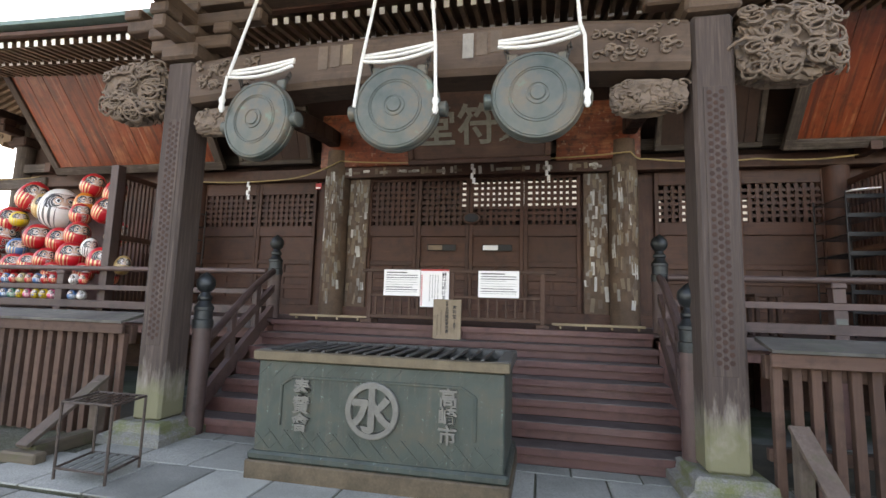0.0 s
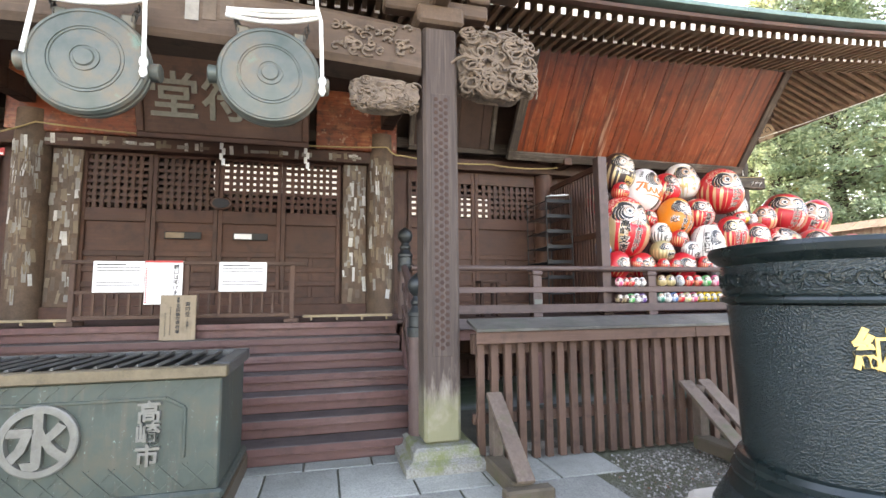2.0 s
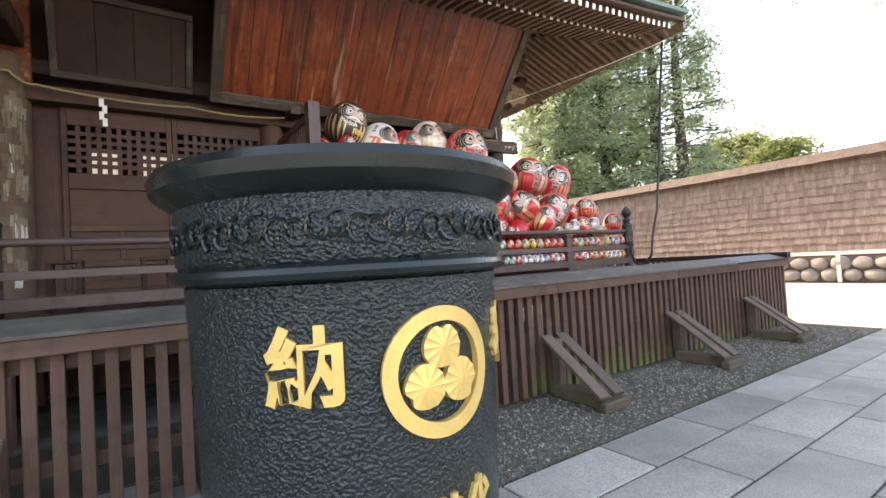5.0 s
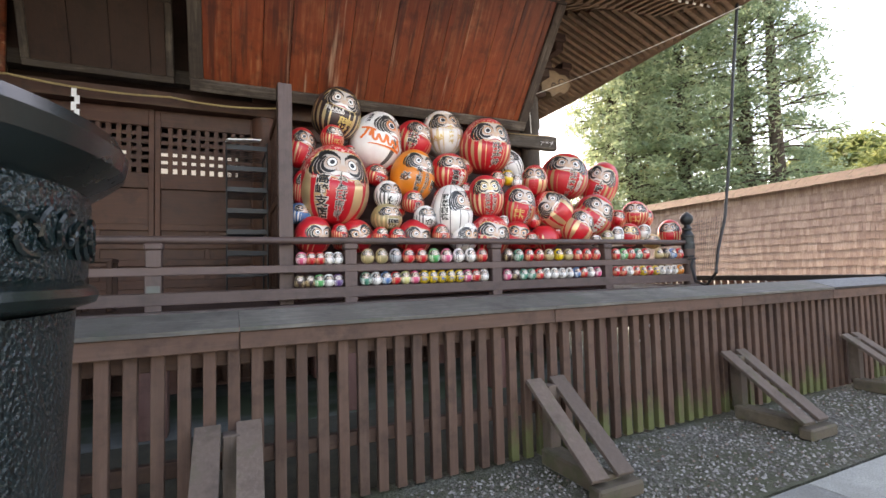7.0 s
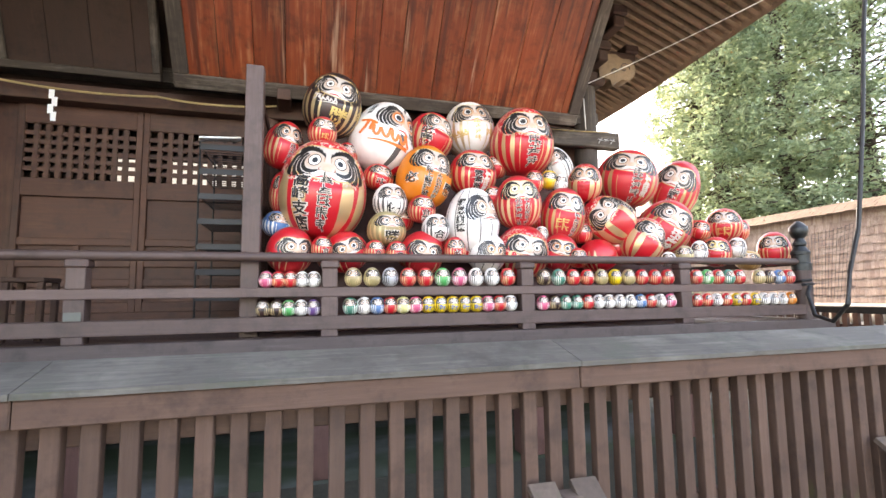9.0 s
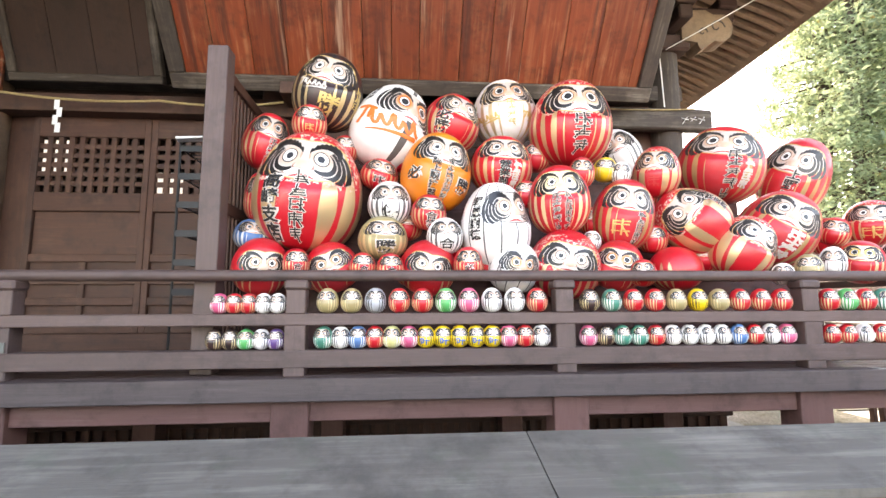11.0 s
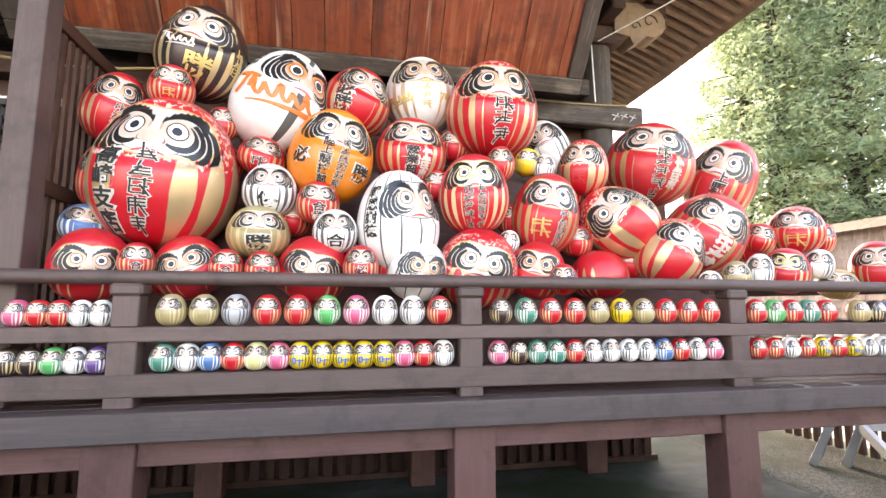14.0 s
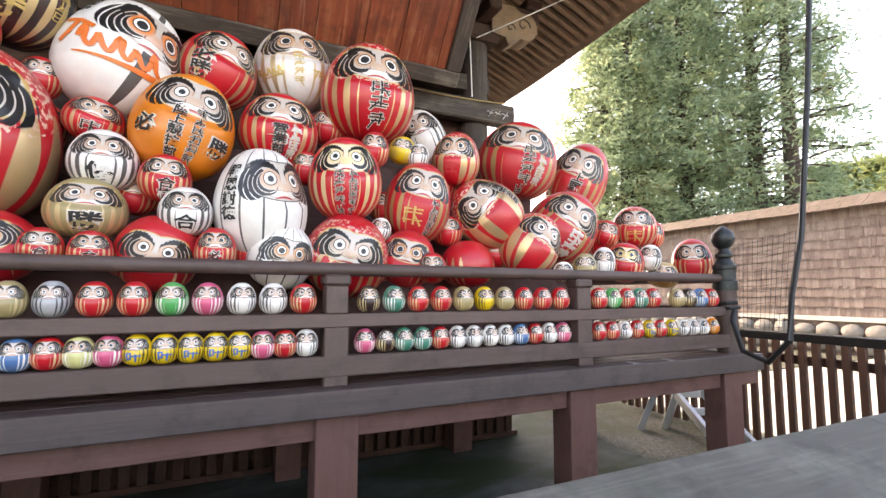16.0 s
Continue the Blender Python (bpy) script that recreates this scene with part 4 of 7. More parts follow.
# carved nosings that spring from the corner columns
NOSE = plain("nosing_wood", (0.2, 0.135, 0.085), 0.75, 0, 0.3, 5, 0.3)
NOSE_LINE = plain("nosing_groove", (0.05, 0.04, 0.034), 0.8)
for q, s in ((9.72, 1), (2 * CX - 9.72, -1)):
    nz = thing("beam_nosing", (q, 8.6, 5.0), "pale brown carved beam end with incised scrolls", "beam end", "beam nosings", "structure")
    t = bmesh.new()
    outline = [(0.12, 0.0)] + [(0.32 + 0.1 * f, -0.02 - 0.1 * math.sin(math.pi * f)) for f in (0.0, 0.25, 0.5, 0.75)]
    outline += [(0.62 + 0.2 * math.cos(a), 0.2 + 0.2 * math.sin(a)) for a in (-1.9, -1.6, -1.3, -1.0, -0.7, -0.4, -0.1, 0.2, 0.5, 0.8, 1.1)]
    outline += [(0.56, 0.37), (0.46, 0.43), (0.3, 0.42), (0.12, 0.46)]
    front = [t.verts.new((q + s * x, 8.42, 5.1 + z)) for x, z in outline]
    back = [t.verts.new((q + s * x, 8.68, 5.1 + z)) for x, z in outline]
    t.faces.new(front)
    t.faces.new(back[::-1])
    for k in range(len(front)):
        t.faces.new((front[k], back[k], back[(k + 1) % len(front)], front[(k + 1) % len(front)]))
    bmesh.ops.recalc_face_normals(t, faces=t.faces)
    block = part("block", t, NOSE, nz)
    for cx, cz, r in ((0.6, 0.2, 0.11), (0.4, 0.12, 0.07)):
        part("scroll_groove", tube([(q + s * (cx + r * (1 - 0.09 * k) * math.cos(0.65 * k)), 8.417, 5.1 + cz + r * (1 - 0.09 * k) * math.sin(0.65 * k)) for k in range(10)], 0.009, 5), NOSE_LINE, block)

# name board over the doors
pb = thing("name_board", (-1.15, 7.6, 4.05), "dark carved name board with raised pale characters", "name board")
nboard = part("board", moved(B((-1.15, -0.03, 0.0), (1.15, 0.03, 1.15), 0.01), Matrix.Translation((-1.1, 7.9, 4.1)) @ Matrix.Rotation(radians(18), 4, "X")), HALL["x"], pb)
for lo, hi in (((-1.25, -0.08, -0.09), (1.25, 0.04, 0.0)), ((-1.25, -0.08, 1.15), (1.25, 0.04, 1.24)), ((-1.25, -0.08, 0), (-1.15, 0.04, 1.15)), ((1.15, -0.08, 0), (1.25, 0.04, 1.15))):
    part("frame", moved(B(lo, hi, 0.015), Matrix.Translation((-1.1, 7.9, 4.1)) @ Matrix.Rotation(radians(18), 4, "X")), HALL["x"], pb)
for k, ch in enumerate("堂符靈"):
    part("character", moved(glyphs(ch, 0.72, 0.03, 1, True, 0.012), Matrix.Translation((-1.1 + (k - 1) * 0.72, 7.9, 4.1)) @ Matrix.Rotation(radians(18), 4, "X") @ Matrix.Translation((0, -0.04, 0.58))), RELIEF, nboard, "raised pale character")
for x0, x1 in ((0.25, 1.7), (-4.4, -2.4)):
    solo("frieze_panel", B((x0, 8.5, 4.2), (x1, 8.55, 5.3), 0.01), PANEL["x"], "red-brown frieze boards above the doors", "wall panel", kind="structure")

# straw rope with paper streamers
sr = thing("straw_rope", (CX, 8.4, 4.1), "thin straw rope strung along the front with paper streamers", "rope")
anchors = [(-7.4, 8.4, 3.98), (-5.0, 8.4, 3.96), (-3.9, 8.35, 4.28), (-1.2, 8.35, 4.22), (1.5, 8.35, 4.26), (1.75, 8.4, 4.14), (3.5, 8.4, 4.08), (4.9, 8.35, 4.08)]
for a, b in zip(anchors, anchors[1:]):
    part("rope", tube(curve_pts(a, b, 0.05, 8), 0.013, 6), STRAW, sr)
for x, z in ((-5.9, 3.9), (-1.25, 4.12), (0.1, 4.14), (2.45, 4.02)):
    zz = bmesh.new()
    for k in range(4):
        merge(zz, B((x - 0.045 + 0.035 * (k % 2), 8.36 - 0.004 * k, z - 0.09 * (k + 1)), (x + 0.01 + 0.035 * (k % 2), 8.364 - 0.004 * k, z - 0.09 * k + 0.02), 0))
    part("paper_streamer", zz, PAPER, sr)


# ---- railing and newels ----
def newel(x, y, z0, zt, s=1.0):
    n = thing("newel_post", (x, y, z0), "turned wooden newel post with dark metal onion finial", "newel post", "newel posts")
    part("post", lathe([(0.1, 0), (0.1, zt - z0 - 0.62)], 20, (x, y, z0)), DECK["z"], n, smooth=True)
    b = zt - z0
    part("finial", lathe([(0.112, b - 0.64), (0.112, b - 0.55), (0.1, b - 0.54), (0.1, b - 0.44), (0.108, b - 0.43), (0.108, b - 0.4), (0.09, b - 0.38), (0.062, b - 0.33), (0.08, b - 0.31), (0.08, b - 0.285), (0.055, b - 0.25), (0.05, b - 0.23), (0.085, b - 0.2), (0.108, b - 0.14), (0.1, b - 0.08), (0.06, b - 0.035), (0.015, b)], 24, (x, y, z0)), BRONZE_CAP, n, "dark bronze onion finial", True)
    return n


newel(1.56, 6.75, DZ, 2.56)
newel(2 * CX - 1.56, 6.75, DZ, 2.56)
newel(1.36, 4.78, 0.0, 1.8)
newel(-3.82, 4.78, 0.0, 1.82)
newel(11.4, YR, DZ, 2.49)
for s in (0, 1):
    xr = (1.4, -3.86)[s]
    xt = (1.54, 2 * CX - 1.54)[s]
    h = thing("stair_rail", (xr, 5.7, 0), "sloping wooden stair rail with two bars", "stair rail", "stair rails")
    for z0, z1, r in ((0.98, 1.98, 0.05),):
        pts = [(xr + (xt - xr) * f, 4.85 + 1.85 * f, 0.98 + 1.0 * f + 0.12 * math.sin(3.14 * f) * f) for f in [k / 10 for k in range(11)]]
        part("handrail", tube(pts, r, 10), DECK["y"], h, smooth=True)
    part("lower_bar", slant((xr, 4.85, 0.72), (xt, 6.7, 1.72), 0.07, 0.1), DECK["y"], h)
    part("string_board", slant((xr, 4.88, 0.32), (xt, 6.7, 1.36), 0.08, 0.2), DECK["y"], h)
    for f in (0.35, 0.7):
        x, y = xr + (xt - xr) * f, 4.85 + 1.85 * f
        bar("baluster", (x - 0.035, y - 0.05, 0.38 + 1.0 * f), (x + 0.035, y + 0.05, 1.0 + 1.05 * f), DECK, h)


def railing(x0, x1, posts, name_label):
    r = thing("railing", ((x0 + x1) / 2, YR, DZ), name_label, "railing", "veranda railings")
    part("top_rail", moved(lathe([(0.042, 0), (0.042, x1 - x0)], 12), Matrix.Translation((x0, YR, 1.965)) @ Matrix.Rotation(math.pi / 2, 4, "Y")), DECK["x"], r, smooth=True)
    bar("middle_rail", (x0, YR - 0.055, 1.6), (x1, YR + 0.055, 1.685), DECK, r)
    bar("bottom_rail", (x0, YR - 0.07, 1.3), (x1, YR + 0.07, 1.425), DECK, r)
    for x in posts:
        bar("post", (x - 0.075, YR - 0.065, DZ), (x + 0.075, YR + 0.065, 1.6), DECK, r)
        bar("post", (x - 0.07, YR - 0.06, 1.685), (x + 0.07, YR + 0.06, 1.86), DECK, r)
        bar("bearing_block", (x - 0.085, YR - 0.075, 1.86), (x + 0.085, YR + 0.075, 1.93), DECK, r, "", 0.015)
    return r


RP = [3.53, 5.53, 7.53, 9.53]
railing(1.62, 11.38, RP, "low brown veranda railing with three rails")
railing(2 * CX - 11.4, 2 * CX - 1.62, [2 * CX - q for q in RP], "low brown veranda railing with three rails")
side_rail = thing("side_railing", (11.4, 7.6, DZ), "low brown railing along the veranda's side", "railing")
for z0, z1 in ((1.92, 2.0), (1.6, 1.685), (1.3, 1.425)):
    bar("rail", (11.35, 6.7, z0), (11.45, 9.2, z1), DECK, side_rail)
bar("post", (11.33, 9.1, DZ), (11.47, 9.24, 2.02), DECK, side_rail)
# slatted screen beside the daruma pile, and a wire rack before the wall
for sx in (4.82, 2 * CX - 4.82):
    sc = thing("slatted_screen", (sx, 7.7, DZ), "tall brown screen with a stout front post and thin slats", "screen", "slatted screens")
    bar("front_post", (sx - 0.08, 6.7, DZ), (sx + 0.08, 6.86, 3.82), DECK, sc)
    for z in (1.32, 2.5, 3.62):
        bar("rail", (sx - 0.03, 6.86, z), (sx + 0.03, 8.5, z + 0.1), HALL, sc)
    sl = mesh_of("slat", B((-0.012, -0.02, 1.42), (0.012, 0.02, 3.62), 0.002), HALL["z"])
    for k in range(18):
        piece("slat", sl, (sx, 6.94 + k * 0.088, 0), sc)
    rk = thing("wire_rack", (sx - 0.35 if sx > 0 else sx + 0.35, 8.0, DZ), "black wire shelf rack standing by the screen", "rack", "wire racks")
    rx0, rx1 = (sx - 0.62, sx - 0.14) if sx > 0 else (sx + 0.14, sx + 0.62)
    for x in (rx0, rx1):
        for y in (7.5, 8.3):
            part("upright", tube([(x, y, DZ), (x, y, 3.3)], 0.012, 6), BLACK_METAL, rk)
    for k in range(7):
        z = 1.6 + k * 0.27
        bm = bmesh.new()
        for j in range(9):
            merge(bm, tube([(rx0, 7.5 + j * 0.1, z), (rx1, 7.5 + j * 0.1, z)], 0.006, 4))
        for x in (rx0, rx1):
            merge(bm, tube([(x, 7.5, z), (x, 8.3, z)], 0.008, 4))
        merge(bm, B((rx0, 7.49, z - 0.03), (rx1, 7.5, z + 0.03), 0))
        stuff("wire_shelf", bm, BLACK_METAL, rk)


# ---- slatted fence ----
def fence_run(x0, x1, joints, mossy_from, dark_cap=False):
    f = thing("slatted_fence", ((x0 + x1) / 2, 4.4, 0), "brown slatted fence under a grey weathered sloping cap", "fence", "slatted fences")
    xs = [x0] + joints + [x1]
    for a, b in zip(xs, xs[1:]):
        t = bmesh.new()
        vs = [t.verts.new(p) for p in ((a, 4.28, 1.225), (b - 0.004, 4.28, 1.225), (b - 0.004, 4.28, 1.25), (a, 4.28, 1.25), (a, 4.6, 1.3), (b - 0.004, 4.6, 1.3), (b - 0.004, 4.6, 1.335), (a, 4.6, 1.335))]
        for q in ((0, 1, 2, 3), (5, 4, 7, 6), (3, 2, 6, 7), (4, 5, 1, 0), (1, 5, 6, 2), (4, 0, 3, 7)):
            t.faces.new([vs[k] for k in q])
        bmesh.ops.recalc_face_normals(t, faces=t.faces)
        part("cap", t, CAP["x"] if not dark_cap else BLACK_METAL, f, "grey weathered cap board")
        bar("fascia", (a, 4.3, 1.11), (b - 0.004, 4.34, 1.222), FENCE, f)
    bar("back_rail", (x0, 4.42, 1.0), (x1, 4.5, 1.2), FENCE, f)
    bar("back_rail", (x0, 4.42, 0.35), (x1, 4.48, 0.45), FENCE, f)
    n = int((x1 - x0) / 0.138)
    me = [mesh_of("slat", B((-0.036, -0.03, 0.02), (0.036, 0.03, 1.112), 0.004), q["z"]) for q in (FENCE, {"z": SLAT_MOSS})]
    for i in range(n):
        x = x0 + 0.06 + i * (x1 - x0 - 0.12) / (n - 1)
        piece("slat", me[1 if x > mossy_from and i % 5 else 0], (x, 4.385, 0), f)
    return f


fence_run(1.82, 10.95, [4.27, 6.72, 9.2], 6.2)
fence_run(2 * CX - 10.95, 2 * CX - 1.82, [2 * CX - 9.2, 2 * CX - 6.72, 2 * CX - 4.27], 99)
f2 = fence_run(10.96, 12.9, [], 12, True)
sf = thing("side_fence", (12.95, 6.5, 0), "dark slatted fence along the side yard", "fence")
bar("cap", (12.9, 4.3, 1.26), (13.06, 9.5, 1.36), BLACK_METAL, sf)
bar("rail", (12.96, 4.4, 1.0), (13.0, 9.5, 1.1), HALL, sf)
sme = mesh_of("slat", B((-0.03, -0.035, 0.02), (0.03, 0.035, 1.26), 0.003), HALL["z"])
for k in range(36):
    piece("slat", sme, (12.93, 4.5 + k * 0.14, 0), sf)
ladder = thing("step_ladder", (12.4, 7.6, 0), "folded grey aluminium step ladder lying by the fence", "ladder")
part("rail", slant((12.1, 7.2, 0.05), (12.55, 8.3, 0.6), 0.06, 0.11), ALU, ladder)
part("rail", slant((12.45, 7.0, 0.05), (12.85, 8.1, 0.6), 0.06, 0.11), ALU, ladder)
part("leg", slant((12.05, 8.3, 0.0), (12.2, 8.1, 0.62), 0.12, 0.08), ALU, ladder)
part("leg", slant((12.4, 8.2, 0.0), (12.5, 8.0, 0.62), 0.12, 0.08), ALU, ladder)
for k in range(3):
    part("tread", slant((12.2 + 0.12 * k, 7.45 + k * 0.3, 0.17 + 0.15 * k), (12.55 + 0.12 * k, 7.3 + k * 0.3, 0.17 + 0.15 * k), 0.04, 0.09), ALU, ladder)


def brace(x):
    b = thing("fence_brace", (x, 3.95, 0), "pair of grey planks propping the fence on a timber foot", "brace", "fence braces")
    for dx in (-0.13, 0.1) if abs(x - CX) > 4 else (0.0,):
        part("plank", slant((x + dx - 0.02, 3.55, 0.14), (x + dx, 4.3, 0.66), 0.145, 0.035), PLANK["z"], b)
    bar("foot", (x - 0.12, 3.6, 0.0), (x + 0.06, 4.25, 0.13), MOSSY, b, "", 0.015)
    bar("foot_block", (x - 0.2, 3.5, -0.003), (x + 0.2, 3.62, 0.1), MOSSY, b, "", 0.015)
    bar("upright", (x - 0.05, 4.2, 0.1), (x + 0.05, 4.31, 0.62), PLANK, b)


for x in (1.98, 4.22, 6.6, 9.0, 11.25, 2 * CX - 1.98, 2 * CX - 4.22, 2 * CX - 6.6):
    brace(x)

# ---- offering box ----
ob = thing("offering_box", (-1.34, 4.3, 0), "green-patinated copper offering box with raised emblem and slatted lid", "offering box")
X0, X1, Y0, Y1 = -2.44, -0.27, 3.82, 4.78
box_body = part("body", B((X0, Y0, 0.2), (X1, Y1, 1.0), 0.012), PATINA, ob)
part("plinth", B((X0 - 0.05, Y0 - 0.05, 0.0), (X1 + 0.05, Y1 + 0.05, 0.16), 0.012), PLINTH, ob, "brown metal plinth")
part("plinth_moulding", B((X0 - 0.04, Y0 - 0.04, 0.16), (X1 + 0.04, Y1 + 0.04, 0.235), 0.02), PATINA, ob)
bm = bmesh.new()
diag = 0.15
for k in range(-3, 22):
    for s in (1, -1):
        for z0, z1 in ((0.25, 0.42), (0.86, 0.99)):
            a = X0 + k * diag
            b = a + s * (z1 - z0)
            a2, b2 = max(X0 + 0.01, min(X1 - 0.01, a)), max(X0 + 0.01, min(X1 - 0.01, b))
            if abs(b2 - a2) > 0.02 and (z0 < 0.5 or s > 0):
                f0, f1 = (a2 - a) / (b - a), (b2 - a) / (b - a)
                merge(bm, slant((a2, Y0 - 0.002, z0 + f0 * (z1 - z0)), (b2, Y0 - 0.002, z0 + f1 * (z1 - z0)), 0.008, 0.008, 0))
stuff("plate_seams", bm, SEAM, box_body)
bm = bmesh.new()
for a, b in (((-2.2, 0.46), (-2.2, 0.8)), ((-2.2, 0.8), (-2.1, 0.87)), ((-2.1, 0.87), (-0.62, 0.87)), ((-0.62, 0.87), (-0.5, 0.8)), ((-0.5, 0.8), (-0.5, 0.46))):
    merge(bm, slant((a[0], Y0 - 0.004, a[1]), (b[0], Y0 - 0.004, b[1]), 0.022, 0.022, 0.004))
part("panel_moulding", bm, PATINA, box_body)
part("lid_frame", B((X0 - 0.04, Y0 - 0.04, 1.0), (X1 + 0.04, Y0 + 0.05, 1.085), 0.01), BRASS_EDGE, ob, "brown brass-clad rim")
part("lid_frame", B((X0 - 0.04, Y1 - 0.05, 1.0), (X1 + 0.04, Y1 + 0.04, 1.1), 0.01), LID_GREY, ob)
part("lid_frame", B((X0 - 0.04, Y0 + 0.05, 1.0), (X0 + 0.08, Y1 - 0.05, 1.092), 0.01), LID_GREY, ob)
part("lid_frame", B((X1 - 0.08, Y0 + 0.05, 1.0), (X1 + 0.04, Y1 - 0.05, 1.092), 0.01), LID_GREY, ob)
part("lid_bottom", B((X0 + 0.08, Y0 + 0.05, 0.97), (X1 - 0.08, Y1 - 0.05, 0.99), 0), BLACK_METAL, ob)
for k in range(15):
    x = X0 + 0.16 + k * 0.128
    t = B((-0.055, Y0 + 0.05, -0.012), (0.055, Y1 - 0.05, 0.012), 0.003)
    part("lid_slat", moved(t, Matrix.Translation((x, 0, 1.06)) @ Matrix.Rotation(radians(-38), 4, "Y")), LID_GREY, ob)
em = moved(lathe([(0.232, 0), (0.232, 0.03), (0.222, 0.036)], 48), Matrix.Translation((-1.36, Y0 - 0.002, 0.64)) @ Matrix.Rotation(math.pi / 2, 4, "X"))
for f in [q for q in em.faces if len(q.verts) > 10]:
    em.faces.remove(f)
merge(em, moved(lathe([(0.178, 0), (0.184, 0.036), (0.222, 0.036)], 48), Matrix.Translation((-1.36, Y0 - 0.002, 0.64)) @ Matrix.Rotation(math.pi / 2, 4, "X")))
for f in [q for q in em.faces if len(q.verts) > 10]:
    em.faces.remove(f)
emblem = part("emblem_ring", em, RELIEF, ob, "pale raised bronze ring")
part("emblem_character", moved(glyphs("水", 0.37, 0.05, 1, True, 0.014), Matrix.Translation((-1.36, Y0 - 0.01, 0.64))), RELIEF, emblem, "pale raised character")
for txt, x in (("奉賛會", -2.0), ("高崎市", -0.72)):
    for k, ch in enumerate(txt):
        part("character", moved(glyphs(ch, 0.155, 0.045, 1, True, 0.004), Matrix.Translation((x, Y0 - 0.008, 0.79 - k * 0.145))), RELIEF, box_body, "raised bronze character")

# wooden notice leaning behind the box
wb = thing("wooden_notice", (-1.27, 5.0, 1.06), "pale upright wooden board with brushed black writing", "notice")
wbb = part("board", B((-1.46, 6.36, DZ * 6 / 7), (-1.07, 6.385, 1.6), 0.004), BOARD["z"], wb)
for txt, x, z, s in (("霊符堂", -1.16, 1.43, 0.062), ("（本堂）", -1.16, 1.255, 0.034), ("本尊", -1.265, 1.545, 0.036), ("北辰鎮宅霊符尊", -1.265, 1.32, 0.052)):
    stuff("writing", moved(glyphs(txt, s, 0.004, 0.98, True, 0.0008), Matrix.Translation((x, 6.356, z))), INK, wbb, "column of black brushed writing")
for x, z, n in ((-1.345, 1.45, 13), (-1.4, 1.38, 11)):
    bm = bmesh.new()
    for k in range(n):
        zz = z - k * 0.026
        for dx, dz, w, h in ((-0.009, 0, 0.018, 0.004), (-0.0015, -0.009, 0.003, 0.017), (-0.007, -0.009, 0.013, 0.003)):
            merge(bm, B((x + dx, 6.354, zz + dz), (x + dx + w, 6.358, zz + dz + h), 0))
    stuff("writing", bm, INK, wbb, "column of small black writing")

# low barrier with paper notices
br = thing("barrier", (-1.24, 6.62, DZ), "low dark wooden barrier across the top of the stairs", "barrier")
bar("top_rail", (-2.62, 6.6, 1.985), (0.2, 6.66, 2.03), FENCE, br)
bar("middle_rail", (-2.5, 6.61, 1.62), (0.06, 6.65, 1.66), FENCE, br)
bar("bottom_rail", (-2.5, 6.61, 1.31), (0.06, 6.65, 1.36), FENCE, br)
for x in (-2.5, -1.25, 0.02):
    bar("post", (x - 0.03, 6.605, DZ), (x + 0.03, 6.655, 1.985), FENCE, br)
    bar("foot", (x - 0.09, 6.5, DZ), (x + 0.09, 6.78, DZ + 0.05), FENCE, br)
for k in range(19):
    x = -2.4 + k * 0.128
    bar("spindle", (x - 0.014, 6.615, 1.36), (x + 0.014, 6.645, 1.62), FENCE, br, "", 0.002)


def notice(x0, x1, z0, z1, rows, head, big=None):
    n = thing("paper_notice", ((x0 + x1) / 2, 6.57, z0), "white laminated paper notice with printed lines", "notice", "notices on the barrier")
    sheet_ = part("sheet", B((x0, 6.578, z0), (x1, 6.584, z1), 0), PAPER, n)
    r = random.Random(int(abs(x0) * 100))
    if head is not None:
        part("heading", B((x0 + 0.04, 6.574, z1 - 0.05), (x1 - 0.2, 6.577, z1 - 0.035), 0), head, sheet_)
    for k in range(rows):
        z = z1 - 0.075 - k * (z1 - z0 - 0.1) / rows
        bm = bmesh.new()
        x = x0 + 0.04
        end = x1 - 0.04 - (0.15 * r.random() if k % 3 == 2 else 0)
        while x < end:
            w = r.uniform(0.012, 0.03)
            merge(bm, B((x, 6.574, z - (0.013 if k % 8 in (0, 1, 5, 6) else 0.006)), (min(x + w, end), 6.577, z), 0))
            x += w + 0.006
        stuff("print_line", bm, (INK, INK, INK_GREY, INK_GREY, INK_GREY, INK, INK, INK_GREY)[k % 8], sheet_)


notice(-2.27, -1.72, 1.64, 2.02, 8, INK)
notice(-0.87, -0.3, 1.645, 2.02, 8, INK)
nt3 = thing("paper_notice", (-1.49, 6.57, 1.48), "white paper notice with tall brushed columns and a red edge", "notice", "notices on the barrier")
sheet3 = part("sheet", B((-1.71, 6.57, 1.49), (-1.29, 6.576, 2.03), 0), PAPER, nt3)
part("red_edge", B((-1.71, 6.566, 2.005), (-1.29, 6.569, 2.03), 0), INK_RED, sheet3)
stuff("writing", moved(glyphs("鰐口は叩けます", 0.066, 0.004, 0.98, True, 0.001), Matrix.Translation((-1.36, 6.567, 1.76))), INK, sheet3)
for x, n, s, mm in ((-1.45, 21, 0.014, INK_GREY), (-1.49, 23, 0.014, INK_GREY), (-1.53, 19, 0.014, INK_GREY), (-1.57, 22, 0.014, INK_GREY), (-1.69, 15, 0.024, INK_RED)):
    bm = bmesh.new()
    for k in range(n):
        merge(bm, B((x - s / 2, 6.566, 1.95 - k * s * 1.25 - s), (x + s / 2.6, 6.569, 1.95 - k * s * 1.25 - s * 0.3), 0))
    stuff("writing", bm, mm, sheet3)
